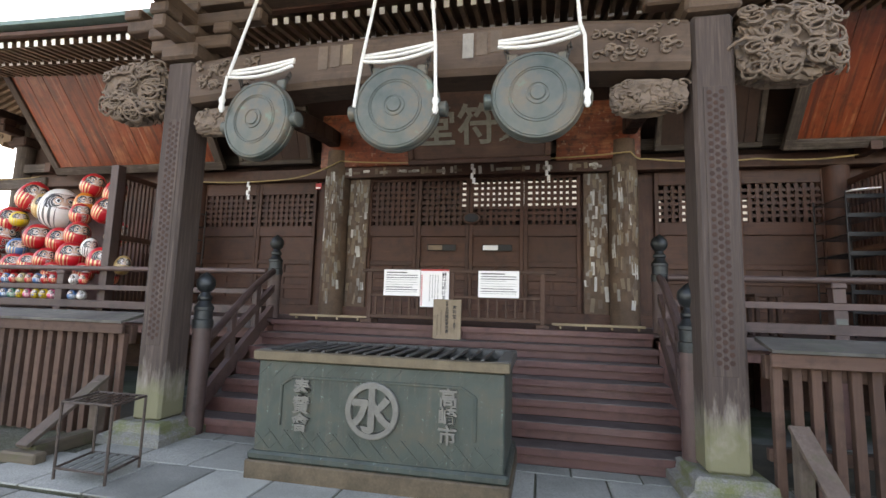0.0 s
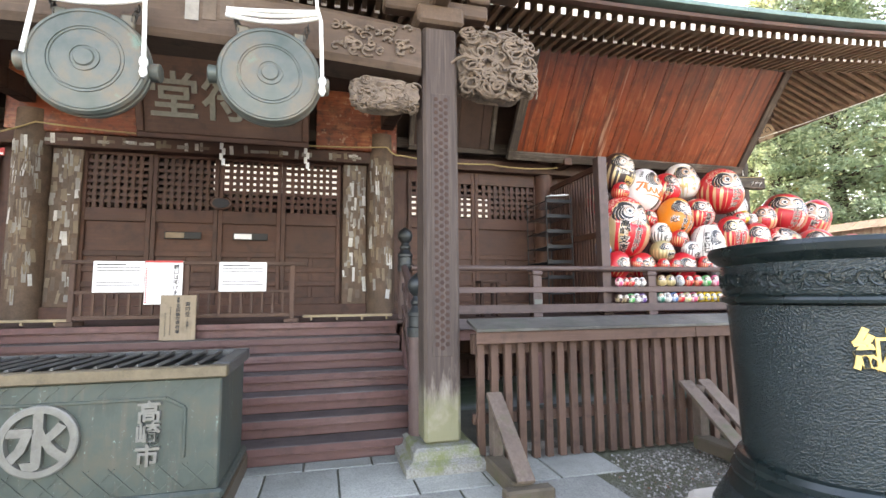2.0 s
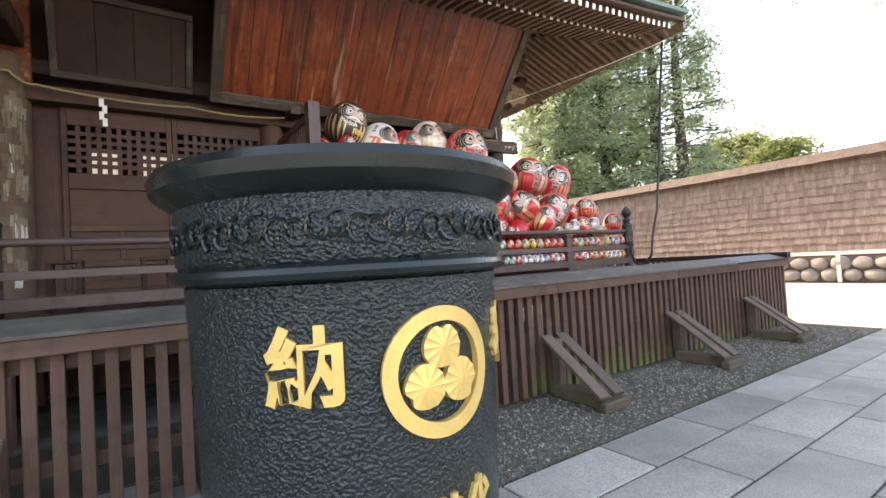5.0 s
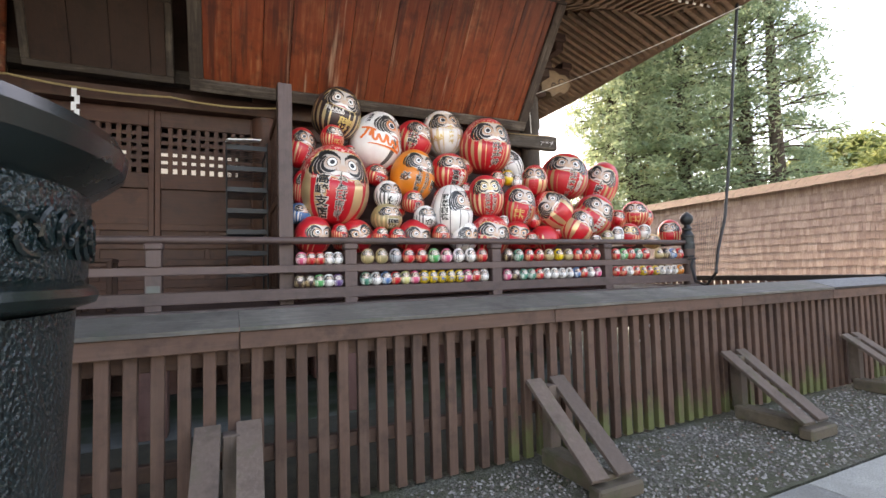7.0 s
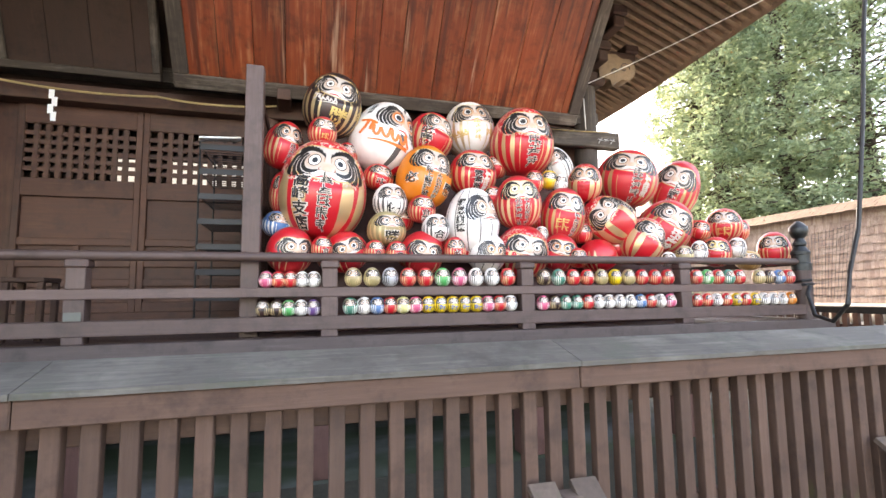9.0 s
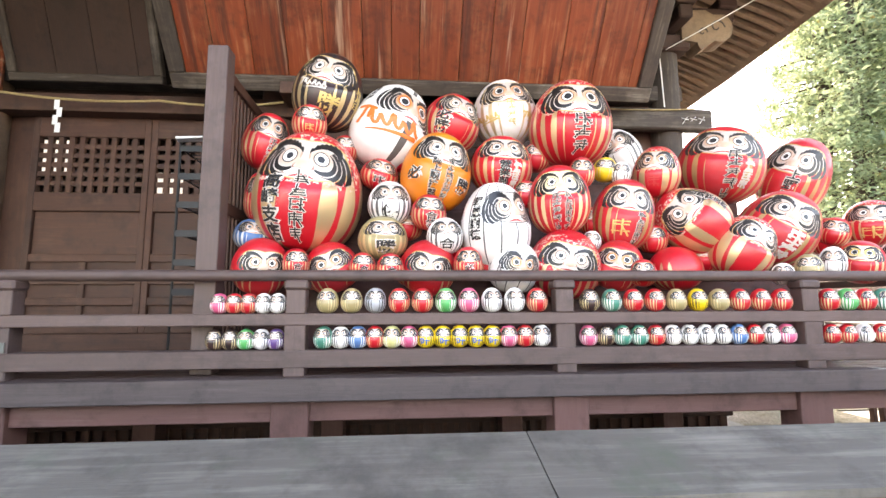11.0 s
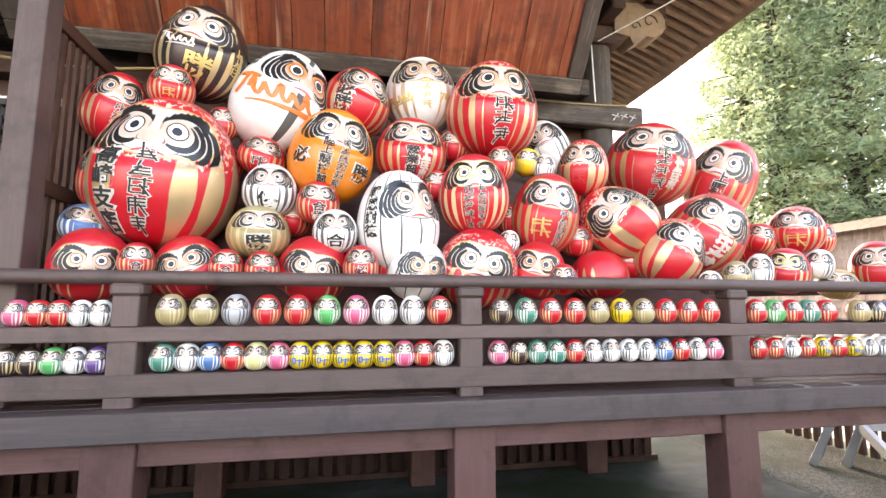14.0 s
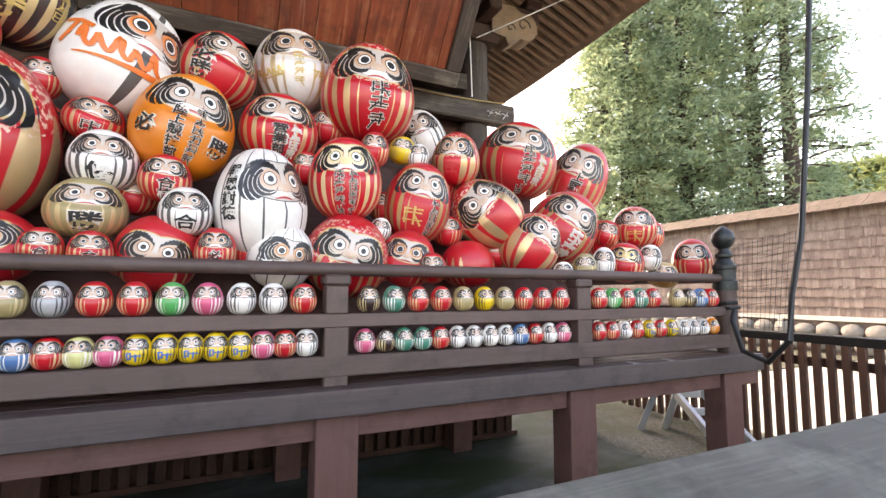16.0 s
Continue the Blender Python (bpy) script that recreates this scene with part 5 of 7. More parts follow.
for x0, x1 in ((-3.95, -2.6), (0.15, 1.4)):
    gr = thing("threshold_strip", ((x0 + x1) / 2, 6.9, DZ), "pale yellow bamboo strip along the veranda", "strip", "bamboo strips")
    bar("strip", (x0, 6.9, DZ + 0.04), (x1, 6.94, DZ + 0.075), BARE, gr)
    for k in range(4):
        bar("stay", (x0 + 0.1 + k * 0.35, 6.9, DZ), (x0 + 0.13 + k * 0.35, 6.94, DZ + 0.04), BARE, gr)


# ---- gongs ----
def gong(x, z, r, tilt, patches=False):
    g = thing("gong", (x, 4.1, z), "flat round bronze gong with raised rings, grey-green patina", "gong", "three hanging gongs")
    m = Matrix.Translation((x, 4.16, z)) @ Matrix.Rotation(radians(tilt), 4, "Z") @ Matrix.Rotation(math.pi / 2, 4, "X")
    pr = [(0.02, -0.1), (r * 0.9, -0.1), (r, -0.06), (r * 1.02, -0.01), (r, 0.0), (r, 0.035), (r * 0.96, 0.06), (r * 0.93, 0.062), (r * 0.92, 0.07), (r * 0.9, 0.07), (r * 0.89, 0.062), (r * 0.63, 0.078), (r * 0.625, 0.086), (r * 0.6, 0.086), (r * 0.595, 0.078), (r * 0.57, 0.078), (r * 0.565, 0.085), (r * 0.55, 0.085), (r * 0.545, 0.078), (r * 0.25, 0.09), (r * 0.245, 0.1), (r * 0.22, 0.1), (r * 0.215, 0.094), (r * 0.17, 0.096), (r * 0.15, 0.108), (0.02, 0.11)]
    part("disc", moved(lathe(pr, 64), m), GONG, g, smooth=True)
    for s in (-1, 1):
        t = moved(lathe([(0.07, 0), (0.075, 0.09), (0.055, 0.1), (0.04, 0.1)], 20), m @ Matrix.Translation((s * (r - 0.03), -0.02, -0.03)) @ Matrix.Rotation(s * math.pi / 2, 4, "Y"))
        part("side_lug", t, GONG, g, smooth=True)
        part("hanging_lug", moved(B((-0.05, -0.01, -0.03), (0.05, 0.1, 0.01), 0.01), m @ Matrix.Translation((s * r * 0.55, r * 0.8, -0.02))), GONG, g)
        p0 = m @ Vector((s * r * 0.6, r * 0.86, -0.02))
        p1 = Vector((x + s * r * 0.72, 4.2, z + r + 0.1))
        bm = bmesh.new()
        for k in range(6):
            c = p0.lerp(p1, (k + 0.5) / 6)
            ring = []
            for q in range(9):
                a = 2 * math.pi * q / 8
                d = Vector((math.cos(a) * 0.022, 0, math.sin(a) * 0.034))
                ring.append(c + (Matrix.Rotation(math.pi / 2 * (k % 2), 3, "Z") @ d))
            merge(bm, tube(ring, 0.006, 5))
        part("chain", bm, CHAIN, g, "dark iron chain")
    return g


gong(-2.87, 3.36, 0.415, -8)
gong(-1.38, 3.41, 0.43, 0)
gong(-0.04, 3.44, 0.42, 3)


def bell_rope(segments, label):
    w = thing("bell_rope", segments[0][0], label, "rope", "white ropes on the gongs")
    ORIGIN[w.name] = Vector(segments[0][0])
    for pts in segments:
        part("cord", tube(pts, 0.017, 8), ROPE, w, smooth=True)
    e = segments[-1][-1]
    part("knot", lathe([(0.015, -0.12), (0.032, -0.08), (0.022, -0.03), (0.034, 0.0), (0.03, 0.03), (0.015, 0.05)], 10, e), ROPE, w, smooth=True)


for gx, gz, dl in ((-2.87, 3.36, 0), (-1.38, 3.41, 1), (-0.04, 3.44, 2)):
    top = gz + 0.5
    xl, xr = gx - 0.36, gx + 0.38
    seg = [curve_pts((xl, 4.12, top + 0.02), (xr, 4.12, top + 0.1), 0.03), curve_pts((xl, 4.1, top - 0.02), (xr, 4.1, top + 0.05), 0.05), curve_pts((xl, 4.13, top + 0.05), (xr, 4.13, top + 0.13), 0.01)]
    if dl == 0:
        seg += [[(xl, 4.1, top), (gx - 0.02, 4.05, top + 0.9), (gx + 0.1, 4.03, 5.5)], [(xl - 0.03, 4.12, top), (xl - 0.05, 4.1, top - 0.28)]]
    elif dl == 1:
        seg += [[(xl, 4.1, top), (gx - 0.05, 4.08, 5.6)], [(xr, 4.1, top + 0.1), (gx + 0.25, 4.08, 5.6)], [(xl, 4.1, top), (xl - 0.05, 4.08, top - 0.5)], [(xr, 4.1, top + 0.1), (xr + 0.03, 4.06, top - 0.5)]]
    else:
        seg += [[(xr, 4.1, top + 0.1), (gx + 0.25, 4.08, 5.6)], [(xr, 4.08, top + 0.12), (xr + 0.03, 4.05, top), (xr + 0.05, 4.05, top - 0.55)]]
    bell_rope(seg, "thick white twisted rope looped over a gong")

# ---- cast-iron urn ----
UX, UY = 3.37, 2.235
urn = thing("water_urn", (UX, UY, 0), "large black cast-iron water urn with gilt characters and crest", "urn")
part("plinth", moved(lathe([(0.92, 0), (0.92, 0.14), (0.88, 0.17)], 8, (0, 0, 0)), Matrix.Translation((UX, UY, 0)) @ Matrix.Rotation(radians(22.5), 4, "Z")), STONE_WHITE, urn, "pale octagonal stone plinth")
part("foot", lathe([(0.62, 0.17), (0.68, 0.19), (0.68, 0.26), (0.655, 0.31), (0.6, 0.4), (0.585, 0.46), (0.57, 0.475), (0.575, 0.5), (0.56, 0.53), (0.545, 0.54), (0.548, 0.57), (0.53, 0.6), (0.5, 0.61)], 64, (UX, UY, 0)), IRON_S, urn, smooth=True)
part("foot_band", lathe([(0.63, 0.2), (0.688, 0.205), (0.69, 0.265), (0.66, 0.315), (0.61, 0.4), (0.58, 0.41)], 64, (UX, UY, 0)), IRON, urn, smooth=True)
urn_body = part("body", lathe([(0.5, 0.6), (0.508, 0.7), (0.517, 1.0), (0.53, 1.3), (0.54, 1.5)], 96, (UX, UY, 0)), IRON, urn, "hammered black iron", True)
part("lower_band", lathe([(0.53, 1.5), (0.575, 1.515), (0.58, 1.53), (0.575, 1.545), (0.55, 1.56)], 64, (UX, UY, 0)), IRON_S, urn, smooth=True)
part("collar", lathe([(0.55, 1.555), (0.56, 1.57), (0.565, 1.72), (0.56, 1.74)], 96, (UX, UY, 0)), IRON, urn, smooth=True)
part("rim", lathe([(0.56, 1.735), (0.595, 1.76), (0.625, 1.785), (0.632, 1.82), (0.62, 1.845), (0.59, 1.85), (0.56, 1.83), (0.54, 1.7), (0.52, 1.68)], 64, (UX, UY, 0)), IRON_S, urn, smooth=True)


def on_urn(bm, ang, z, r0):
    """Wrap a flat x-z mesh round the urn, facing out at ang degrees."""
    a0 = radians(ang)
    for v in bm.verts:
        r = r0 - v.co.y
        a = a0 + v.co.x / r0
        v.co = Vector((UX + r * math.cos(a), UY + r * math.sin(a), z + v.co.z))
    return bm


vine = bmesh.new()
rv = random.Random(2)
for k in range(34):
    a = 360 / 34 * k
    sc2 = bmesh.new()
    for d in (-1, 1):
        pts = []
        for q in range(12):
            f = q / 11
            rr = 0.045 * (1 - 0.75 * f)
            th = 1.2 + d * 5.2 * f
            pts.append((d * 0.022 + rr * math.cos(th) * d, -0.004, 0.0 + rr * math.sin(th) * (1 if k % 2 else -1)))
        merge(sc2, tube(pts, 0.006, 5))
    merge(vine, on_urn(sc2, a, 1.645, 0.563))
stuff("scroll_relief", vine, IRON_S, urn, "scrolling vine relief", True)
for ch, ang, z, s in (("納", 234, 1.29, 0.215), ("山", 261, 0.815, 0.1), ("林", 276, 0.825, 0.1), ("少", 291, 0.835, 0.1), ("奉", 316, 1.29, 0.215)):
    part("gilt_character", on_urn(glyphs(ch, s, 0.02, 1, True, 0.007), ang, z, 0.53 if z > 1 else 0.515), GOLD, urn_body, "raised gilt character")
flat = Matrix.Rotation(math.pi / 2, 4, "X")
ring = bmesh.new()
for r0, r1, z1 in ((0.14, 0.182, 0.02),):
    g = [[ring.verts.new((r * math.cos(2 * math.pi * k / 48), -h, r * math.sin(2 * math.pi * k / 48))) for k in range(48)] for r, h in ((r0, 0), (r0, z1), (r1, z1), (r1, 0))]
    for p, q in zip(g, g[1:]):
        for k in range(48):
            ring.faces.new((p[k], p[(k + 1) % 48], q[(k + 1) % 48], q[k]))
crest = part("crest_ring", on_urn(ring, 275, 1.235, 0.527), GOLD, urn, "gilt crest ring")
for k in range(3):
    leaf = bmesh.new()
    a0 = radians(90 + 120 * k)
    ux, uz = math.cos(a0), math.sin(a0)
    mid = leaf.verts.new((0.07 * ux, -0.024, 0.07 * uz))
    rim_v = []
    for q in range(48):
        th = a0 + 2 * math.pi * q / 48
        notch = 0.016 * math.exp(-((min(q, 48 - q)) / 2.0) ** 2)
        rr = 0.062 * (1 + 0.03 * math.cos(3 * (th - a0))) - notch
        rim_v.append(leaf.verts.new((0.07 * ux + rr * math.cos(th), -0.018 - 0.003 * (q % 4 == 0), 0.07 * uz + rr * math.sin(th))))
    low = [leaf.verts.new((v.co.x, 0.002, v.co.z)) for v in rim_v]
    for n in range(48):
        leaf.faces.new((mid, rim_v[n], rim_v[(n + 1) % 48]))
        leaf.faces.new((rim_v[n], low[n], low[(n + 1) % 48], rim_v[(n + 1) % 48]))
    bmesh.ops.recalc_face_normals(leaf, faces=leaf.faces)
    part("crest_leaf", on_urn(leaf, 275, 1.235, 0.527), GOLD, crest, "gilt crest leaf", True)


# ---- darumas ----
def ellipse(nt, a, b, ca, cb, ra, rb):
    """Squared distance from an ellipse's middle, 1 at its edge."""
    x = calc(nt, "DIVIDE", calc(nt, "SUBTRACT", a, ca), ra)
    y = calc(nt, "DIVIDE", calc(nt, "SUBTRACT", b, cb), rb)
    return calc(nt, "ADD", calc(nt, "MULTIPLY", x, x), calc(nt, "MULTIPLY", y, y))


def inside(nt, d, edge=1.0, soft=0.06):
    return calc(nt, "SMOOTH_MIN", 1.0, calc(nt, "MAXIMUM", 0.0, calc(nt, "DIVIDE", calc(nt, "SUBTRACT", edge, d), soft)), 0.01)


def mat_daruma(name, stripe, face=(0.56, 0.49, 0.44), brow=(0.014, 0.013, 0.013), skin=(0.62, 0.25, 0.07), outline=(0.55, 0.36, 0.13), n_stripe=21.0, flecks=0.0, duty=0.0, fs=0.86, metal=0.0, lines=0.0, wrapped=0.0, mask=0.0):
    """Lacquered papier-mache: banded flanks and a brushed face; strokes vary from doll to doll."""
    m, nt, b = mat(name)
    tc = nt.nodes.new("ShaderNodeTexCoord")
    xyz = node(nt, "ShaderNodeSeparateXYZ", [tc.outputs["Object"]])
    x, y, z = xyz.outputs
    a = calc(nt, "ARCTAN2", x, calc(nt, "MULTIPLY", y, -1.0))
    aa = calc(nt, "ABSOLUTE", a)
    wob = noisy(nt, tc.outputs["Object"], 6.0, 2.0)
    oi = nt.nodes.new("ShaderNodeObjectInfo")
    r1 = oi.outputs["Random"]
    r2 = calc(nt, "FRACT", calc(nt, "MULTIPLY", r1, 7.31))
    r3 = calc(nt, "FRACT", calc(nt, "MULTIPLY", r1, 23.7))
    base = mixc(nt, ramp(nt, noisy(nt, coords(nt), 2.5, 5.0), [(0.35, (0, 0, 0)), (0.75, (0.22, 0.22, 0.22))]), oi.outputs["Color"], (0.26, 0.04, 0.025))
    # gilt bands down the flanks
    brush = calc(nt, "MULTIPLY_ADD", noisy(nt, coords(nt, 14, 14, 1.2), 1.0, 3.0), 0.9, -0.45)
    s = calc(nt, "SINE", calc(nt, "MULTIPLY_ADD", aa, n_stripe, calc(nt, "MULTIPLY_ADD", calc(nt, "ADD", z, 0.3), 0.9, calc(nt, "MULTIPLY", r3, 1.5))))
    lens = calc(nt, "MULTIPLY", calc(nt, "SUBTRACT", 0.08, z), calc(nt, "ADD", z, 0.82))
    reach = calc(nt, "ADD", calc(nt, "MULTIPLY_ADD", lens, 3.0, -0.56 + duty), calc(nt, "MULTIPLY", brush, 0.35))
    band = calc(nt, "MULTIPLY", inside(nt, calc(nt, "MULTIPLY", s, -1.0), reach, 0.15), calc(nt, "MULTIPLY", calc(nt, "GREATER_THAN", aa, 0.36), calc(nt, "LESS_THAN", aa, 2.5)))
    if lines:
        band = calc(nt, "GREATER_THAN", calc(nt, "COSINE", calc(nt, "MULTIPLY", a, lines)), 0.955)
    c = mixc(nt, calc(nt, "MULTIPLY", band, 0.9), base, stripe)
    a, aa = calc(nt, "MULTIPLY", a, fs), calc(nt, "MULTIPLY", aa, fs)
    jig = calc(nt, "MULTIPLY_ADD", noisy(nt, coords(nt, 9, 9, 9), 1.0, 3.0), 0.06, -0.03)
    d = ellipse(nt, aa, z, 0.0, 0.4, 0.86, 0.36)
    d = calc(nt, "ADD", d, calc(nt, "MULTIPLY", calc(nt, "MAXIMUM", 0.0, calc(nt, "SUBTRACT", z, 0.52)), calc(nt, "MULTIPLY", calc(nt, "SUBTRACT", 0.35, aa), 4.0)))
    if flecks:
        fl = calc(nt, "MULTIPLY", calc(nt, "GREATER_THAN", noisy(nt, tc.outputs["Object"], 15.0, 2.0), 0.55), calc(nt, "MULTIPLY", calc(nt, "GREATER_THAN", z, -0.02), calc(nt, "LESS_THAN", d, 2.1)))
        c = mixc(nt, calc(nt, "MULTIPLY", fl, flecks), c, (0.72, 0.55, 0.42))
    # face patch with its rim
    c = mixc(nt, inside(nt, d, 1.12), c, outline)
    c = mixc(nt, inside(nt, d, 1.0), c, face)
    # eye sockets, nose, moustache and mouth
    e1 = ellipse(nt, aa, z, 0.29, 0.42, 0.25, 0.2)
    c = mixc(nt, calc(nt, "MULTIPLY", inside(nt, e1, 1.15, 0.75), calc(nt, "MULTIPLY_ADD", r2, 0.55, 0.3 + mask)), c, skin)
    nose = ellipse(nt, a, z, 0.0, 0.26, 0.16, 0.13)
    c = mixc(nt, calc(nt, "MULTIPLY", inside(nt, nose, 1.0, 0.9), 0.4), c, skin)
    wing = ellipse(nt, aa, z, 0.105, 0.235, 0.075, 0.055)
    c = mixc(nt, calc(nt, "MULTIPLY", inside(nt, wing, 1.0, 0.2), calc(nt, "GREATER_THAN", ellipse(nt, aa, z, 0.085, 0.245, 0.07, 0.05), 1.0)), c, (0.3, 0.09, 0.06))
    crease = ellipse(nt, aa, z, 0.075, 0.46, 0.02, 0.1)
    c = mixc(nt, calc(nt, "MULTIPLY", inside(nt, crease, 1.0, 0.5), 0.6), c, (0.35, 0.17, 0.1))
    lip = ellipse(nt, aa, z, 0.13, 0.145, 0.2, 0.06)
    c = mixc(nt, inside(nt, lip, 1.25, 0.2), c, (0.3, 0.16, 0.12))
    c = mixc(nt, inside(nt, lip, 1.0, 0.2), c, (0.7, 0.65, 0.61))
    mouth = ellipse(nt, a, calc(nt, "ADD", z, calc(nt, "MULTIPLY", calc(nt, "MULTIPLY", a, a), 0.9)), 0.0, 0.1, 0.22, 0.022)
    c = mixc(nt, inside(nt, mouth, 1.0, 0.3), c, (0.45, 0.04, 0.04))
    # dark side whiskers that curl beneath the eyes, parted by a few pale combed lines
    ch = calc(nt, "ADD", ellipse(nt, aa, z, 0.64, 0.32, 0.3, calc(nt, "MULTIPLY_ADD", r3, 0.06, 0.26)), calc(nt, "MULTIPLY", jig, 4.0))
    under = calc(nt, "ADD", ellipse(nt, aa, z, 0.44, 0.2, 0.27, 0.1), calc(nt, "MULTIPLY", jig, 3.0))
    hair = calc(nt, "MAXIMUM", inside(nt, ch, 1.0, 0.12), inside(nt, under, 1.0, 0.12))
    ray = calc(nt, "SQRT", ellipse(nt, aa, z, 0.34, 0.36, 0.1, 0.085))
    comb = calc(nt, "GREATER_THAN", calc(nt, "SINE", calc(nt, "MULTIPLY_ADD", ray, calc(nt, "MULTIPLY_ADD", r1, 2.0, 5.0), calc(nt, "MULTIPLY", z, 6.0))), -0.78)
    socket = ellipse(nt, aa, z, 0.29, 0.38, 0.22, 0.17)
    c = mixc(nt, calc(nt, "MULTIPLY", calc(nt, "MULTIPLY", hair, comb), calc(nt, "GREATER_THAN", socket, 1.0)), c, brow)
    # brows: heavy crescents from the nose over the eyes, feathered above
    up = calc(nt, "SUBTRACT", z, calc(nt, "MULTIPLY", aa, 0.1))
    feather = calc(nt, "MULTIPLY", calc(nt, "SINE", calc(nt, "MULTIPLY", aa, 60.0)), 0.1)
    br = calc(nt, "ADD", ellipse(nt, aa, up, 0.42, 0.5, 0.36, calc(nt, "MULTIPLY_ADD", r1, 0.06, 0.145)), calc(nt, "ADD", feather, calc(nt, "MULTIPLY", jig, 3.0)))
    br2 = ellipse(nt, aa, up, 0.34, 0.42, 0.29, 0.14)
    c = mixc(nt, calc(nt, "MULTIPLY", inside(nt, br, 1.0, 0.15), calc(nt, "GREATER_THAN", br2, 1.0)), c, brow)
    # eyes
    c = mixc(nt, inside(nt, ellipse(nt, aa, z, 0.29, 0.41, 0.15, 0.126)), c, brow)
    c = mixc(nt, inside(nt, ellipse(nt, aa, z, 0.29, 0.41, 0.13, 0.108)), c, (0.8, 0.78, 0.75))
    size = calc(nt, "MULTIPLY_ADD", r2, 0.035, 0.065)
    c = mixc(nt, inside(nt, ellipse(nt, aa, z, 0.28, 0.405, size, calc(nt, "MULTIPLY", size, 0.85))), c, (0.02, 0.022, 0.026))
    nt.links.new(c, b.inputs["Base Color"])
    nt.links.new(calc(nt, "MULTIPLY_ADD", wob, 0.3, 0.2), b.inputs["Roughness"])
    if metal:
        nt.links.new(calc(nt, "MULTIPLY", calc(nt, "MULTIPLY", band, metal), calc(nt, "GREATER_THAN", d, 1.12)), b.inputs["Metallic"])
    b.inputs["Coat Weight"].default_value = 0.25 + 0.35 * wrapped
    b.inputs["Coat Roughness"].default_value = 0.2 - 0.12 * wrapped
    bump(nt, b, noisy(nt, coords(nt), 14.0, 4.0), 0.12, 0.02)
    if wrapped:
        n = nt.nodes.new("ShaderNodeBump")
        n.inputs["Strength"].default_value, n.inputs["Distance"].default_value = 0.9, 0.05
        nt.links.new(noisy(nt, coords(nt, 1.0, 1.0, 2.2), 5.0, 5.0, 0.6, 1.2), n.inputs["Height"])
        nt.links.new(n.outputs[0], b.inputs["Coat Normal"])
    return m


GILT = (0.64, 0.48, 0.26)
D_GOLD = mat_daruma("daruma_gilt", GILT, metal=0.55)
D_FLECK = mat_daruma("daruma_flecked", GILT, flecks=0.7, metal=0.55)
D_BLACK = mat_daruma("daruma_black_bands", (0.015, 0.014, 0.014), outline=(0.1, 0.09, 0.08), n_stripe=20.0)
D_GILDED = mat_daruma("daruma_gilded", GILT, n_stripe=14.0, flecks=0.8, duty=0.75, metal=0.6)
D_YELLOW = mat_daruma("daruma_yellow_face", GILT, face=(0.75, 0.62, 0.45), skin=(0.75, 0.5, 0.04))
D_PALE = mat_daruma("daruma_pale_bands", (0.8, 0.78, 0.72))
D_ORANGE = mat_daruma("daruma_orange_mask", (0.015, 0.014, 0.014), skin=(0.75, 0.2, 0.04), outline=(0.8, 0.78, 0.74), lines=3.0, mask=0.35)
D_PLAIN = mat_daruma("daruma_plain_body", (0.4, 0.1, 0.01), outline=(0.66, 0.5, 0.3), duty=-1.2)
D_LINED = mat_daruma("daruma_lined", (0.015, 0.014, 0.014), outline=(0.1, 0.09, 0.08), lines=13.0, mask=0.2)
D_WRAP = mat_daruma("daruma_in_film", (0.45, 0.33, 0.14), metal=0.4, wrapped=1.0)
D_CAP = mat_daruma("daruma_plain_crown", GILT, duty=-0.6, mask=0.2, wrapped=0.4)
COL = {"red": (0.55, 0.009, 0.02), "white": (0.78, 0.76, 0.73), "black": (0.012, 0.012, 0.013), "orange": (0.72, 0.2, 0.015), "gold": (0.42, 0.27, 0.1), "khaki": (0.33, 0.27, 0.13),
       "blue": (0.03, 0.16, 0.36), "green": (0.02, 0.35, 0.1), "teal": (0.01, 0.2, 0.14), "pink": (0.65, 0.09, 0.2), "yellow": (0.75, 0.5, 0.02), "purple": (0.1, 0.05, 0.2), "silver": (0.36, 0.38, 0.4), "cream": (0.6, 0.58, 0.25)}


def egg(a, z):
    """Radius, at unit half-height, of the body seen at turn a from the front."""
    t = max(-1.0, min(1.0, z))
    r = math.sqrt(max(0.0, 1 - t * t)) ** 0.86
    r *= 0.965 - 0.1 * t
    if t < -0.93:
        r *= max(0.0, 1 - ((-0.93 - t) / 0.07)) * 0.15 + 0.85
    a = a * 0.86
    d = (a / 0.84) ** 2 + ((z - 0.36) / 0.41) ** 2
    if d < 1.25:
        r -= 0.06 * max(0.0, min(1.0, (1.25 - d) / 0.3))
        n = (a / 0.17) ** 2 + ((z - 0.26) / 0.16) ** 2
        r += 0.075 * math.exp(-n * 1.4)
        r += 0.02 * math.exp(-((abs(a) - 0.3) / 0.16) ** 2 - ((z - 0.43) / 0.13) ** 2)
        r += 0.03 * math.exp(-((abs(a) - 0.45) / 0.3) ** 2 - ((z - 0.62) / 0.07) ** 2)
    return r


def egg_mesh(nl, nz):
    bm = bmesh.new()
    rings = []
    for j in range(1, nz):
        z = -math.cos(math.pi * j / nz)
        rings.append([bm.verts.new((egg(a, z) * math.sin(a), -egg(a, z) * math.cos(a), z)) for a in [-math.pi + 2 * math.pi * i / nl for i in range(nl)]])
    for p, q in zip(rings, rings[1:]):
        for i in range(nl):
            bm.faces.new((p[i], p[(i + 1) % nl], q[(i + 1) % nl], q[i]))
    bm.faces.new(rings[0][::-1])
    bm.faces.new(rings[-1])
    return bm


MESH_CACHE = {}


PAPER_EDGE = plain("pale_writing_edge", (0.66, 0.6, 0.54), 0.5, 0, 0.15, 20, 0)


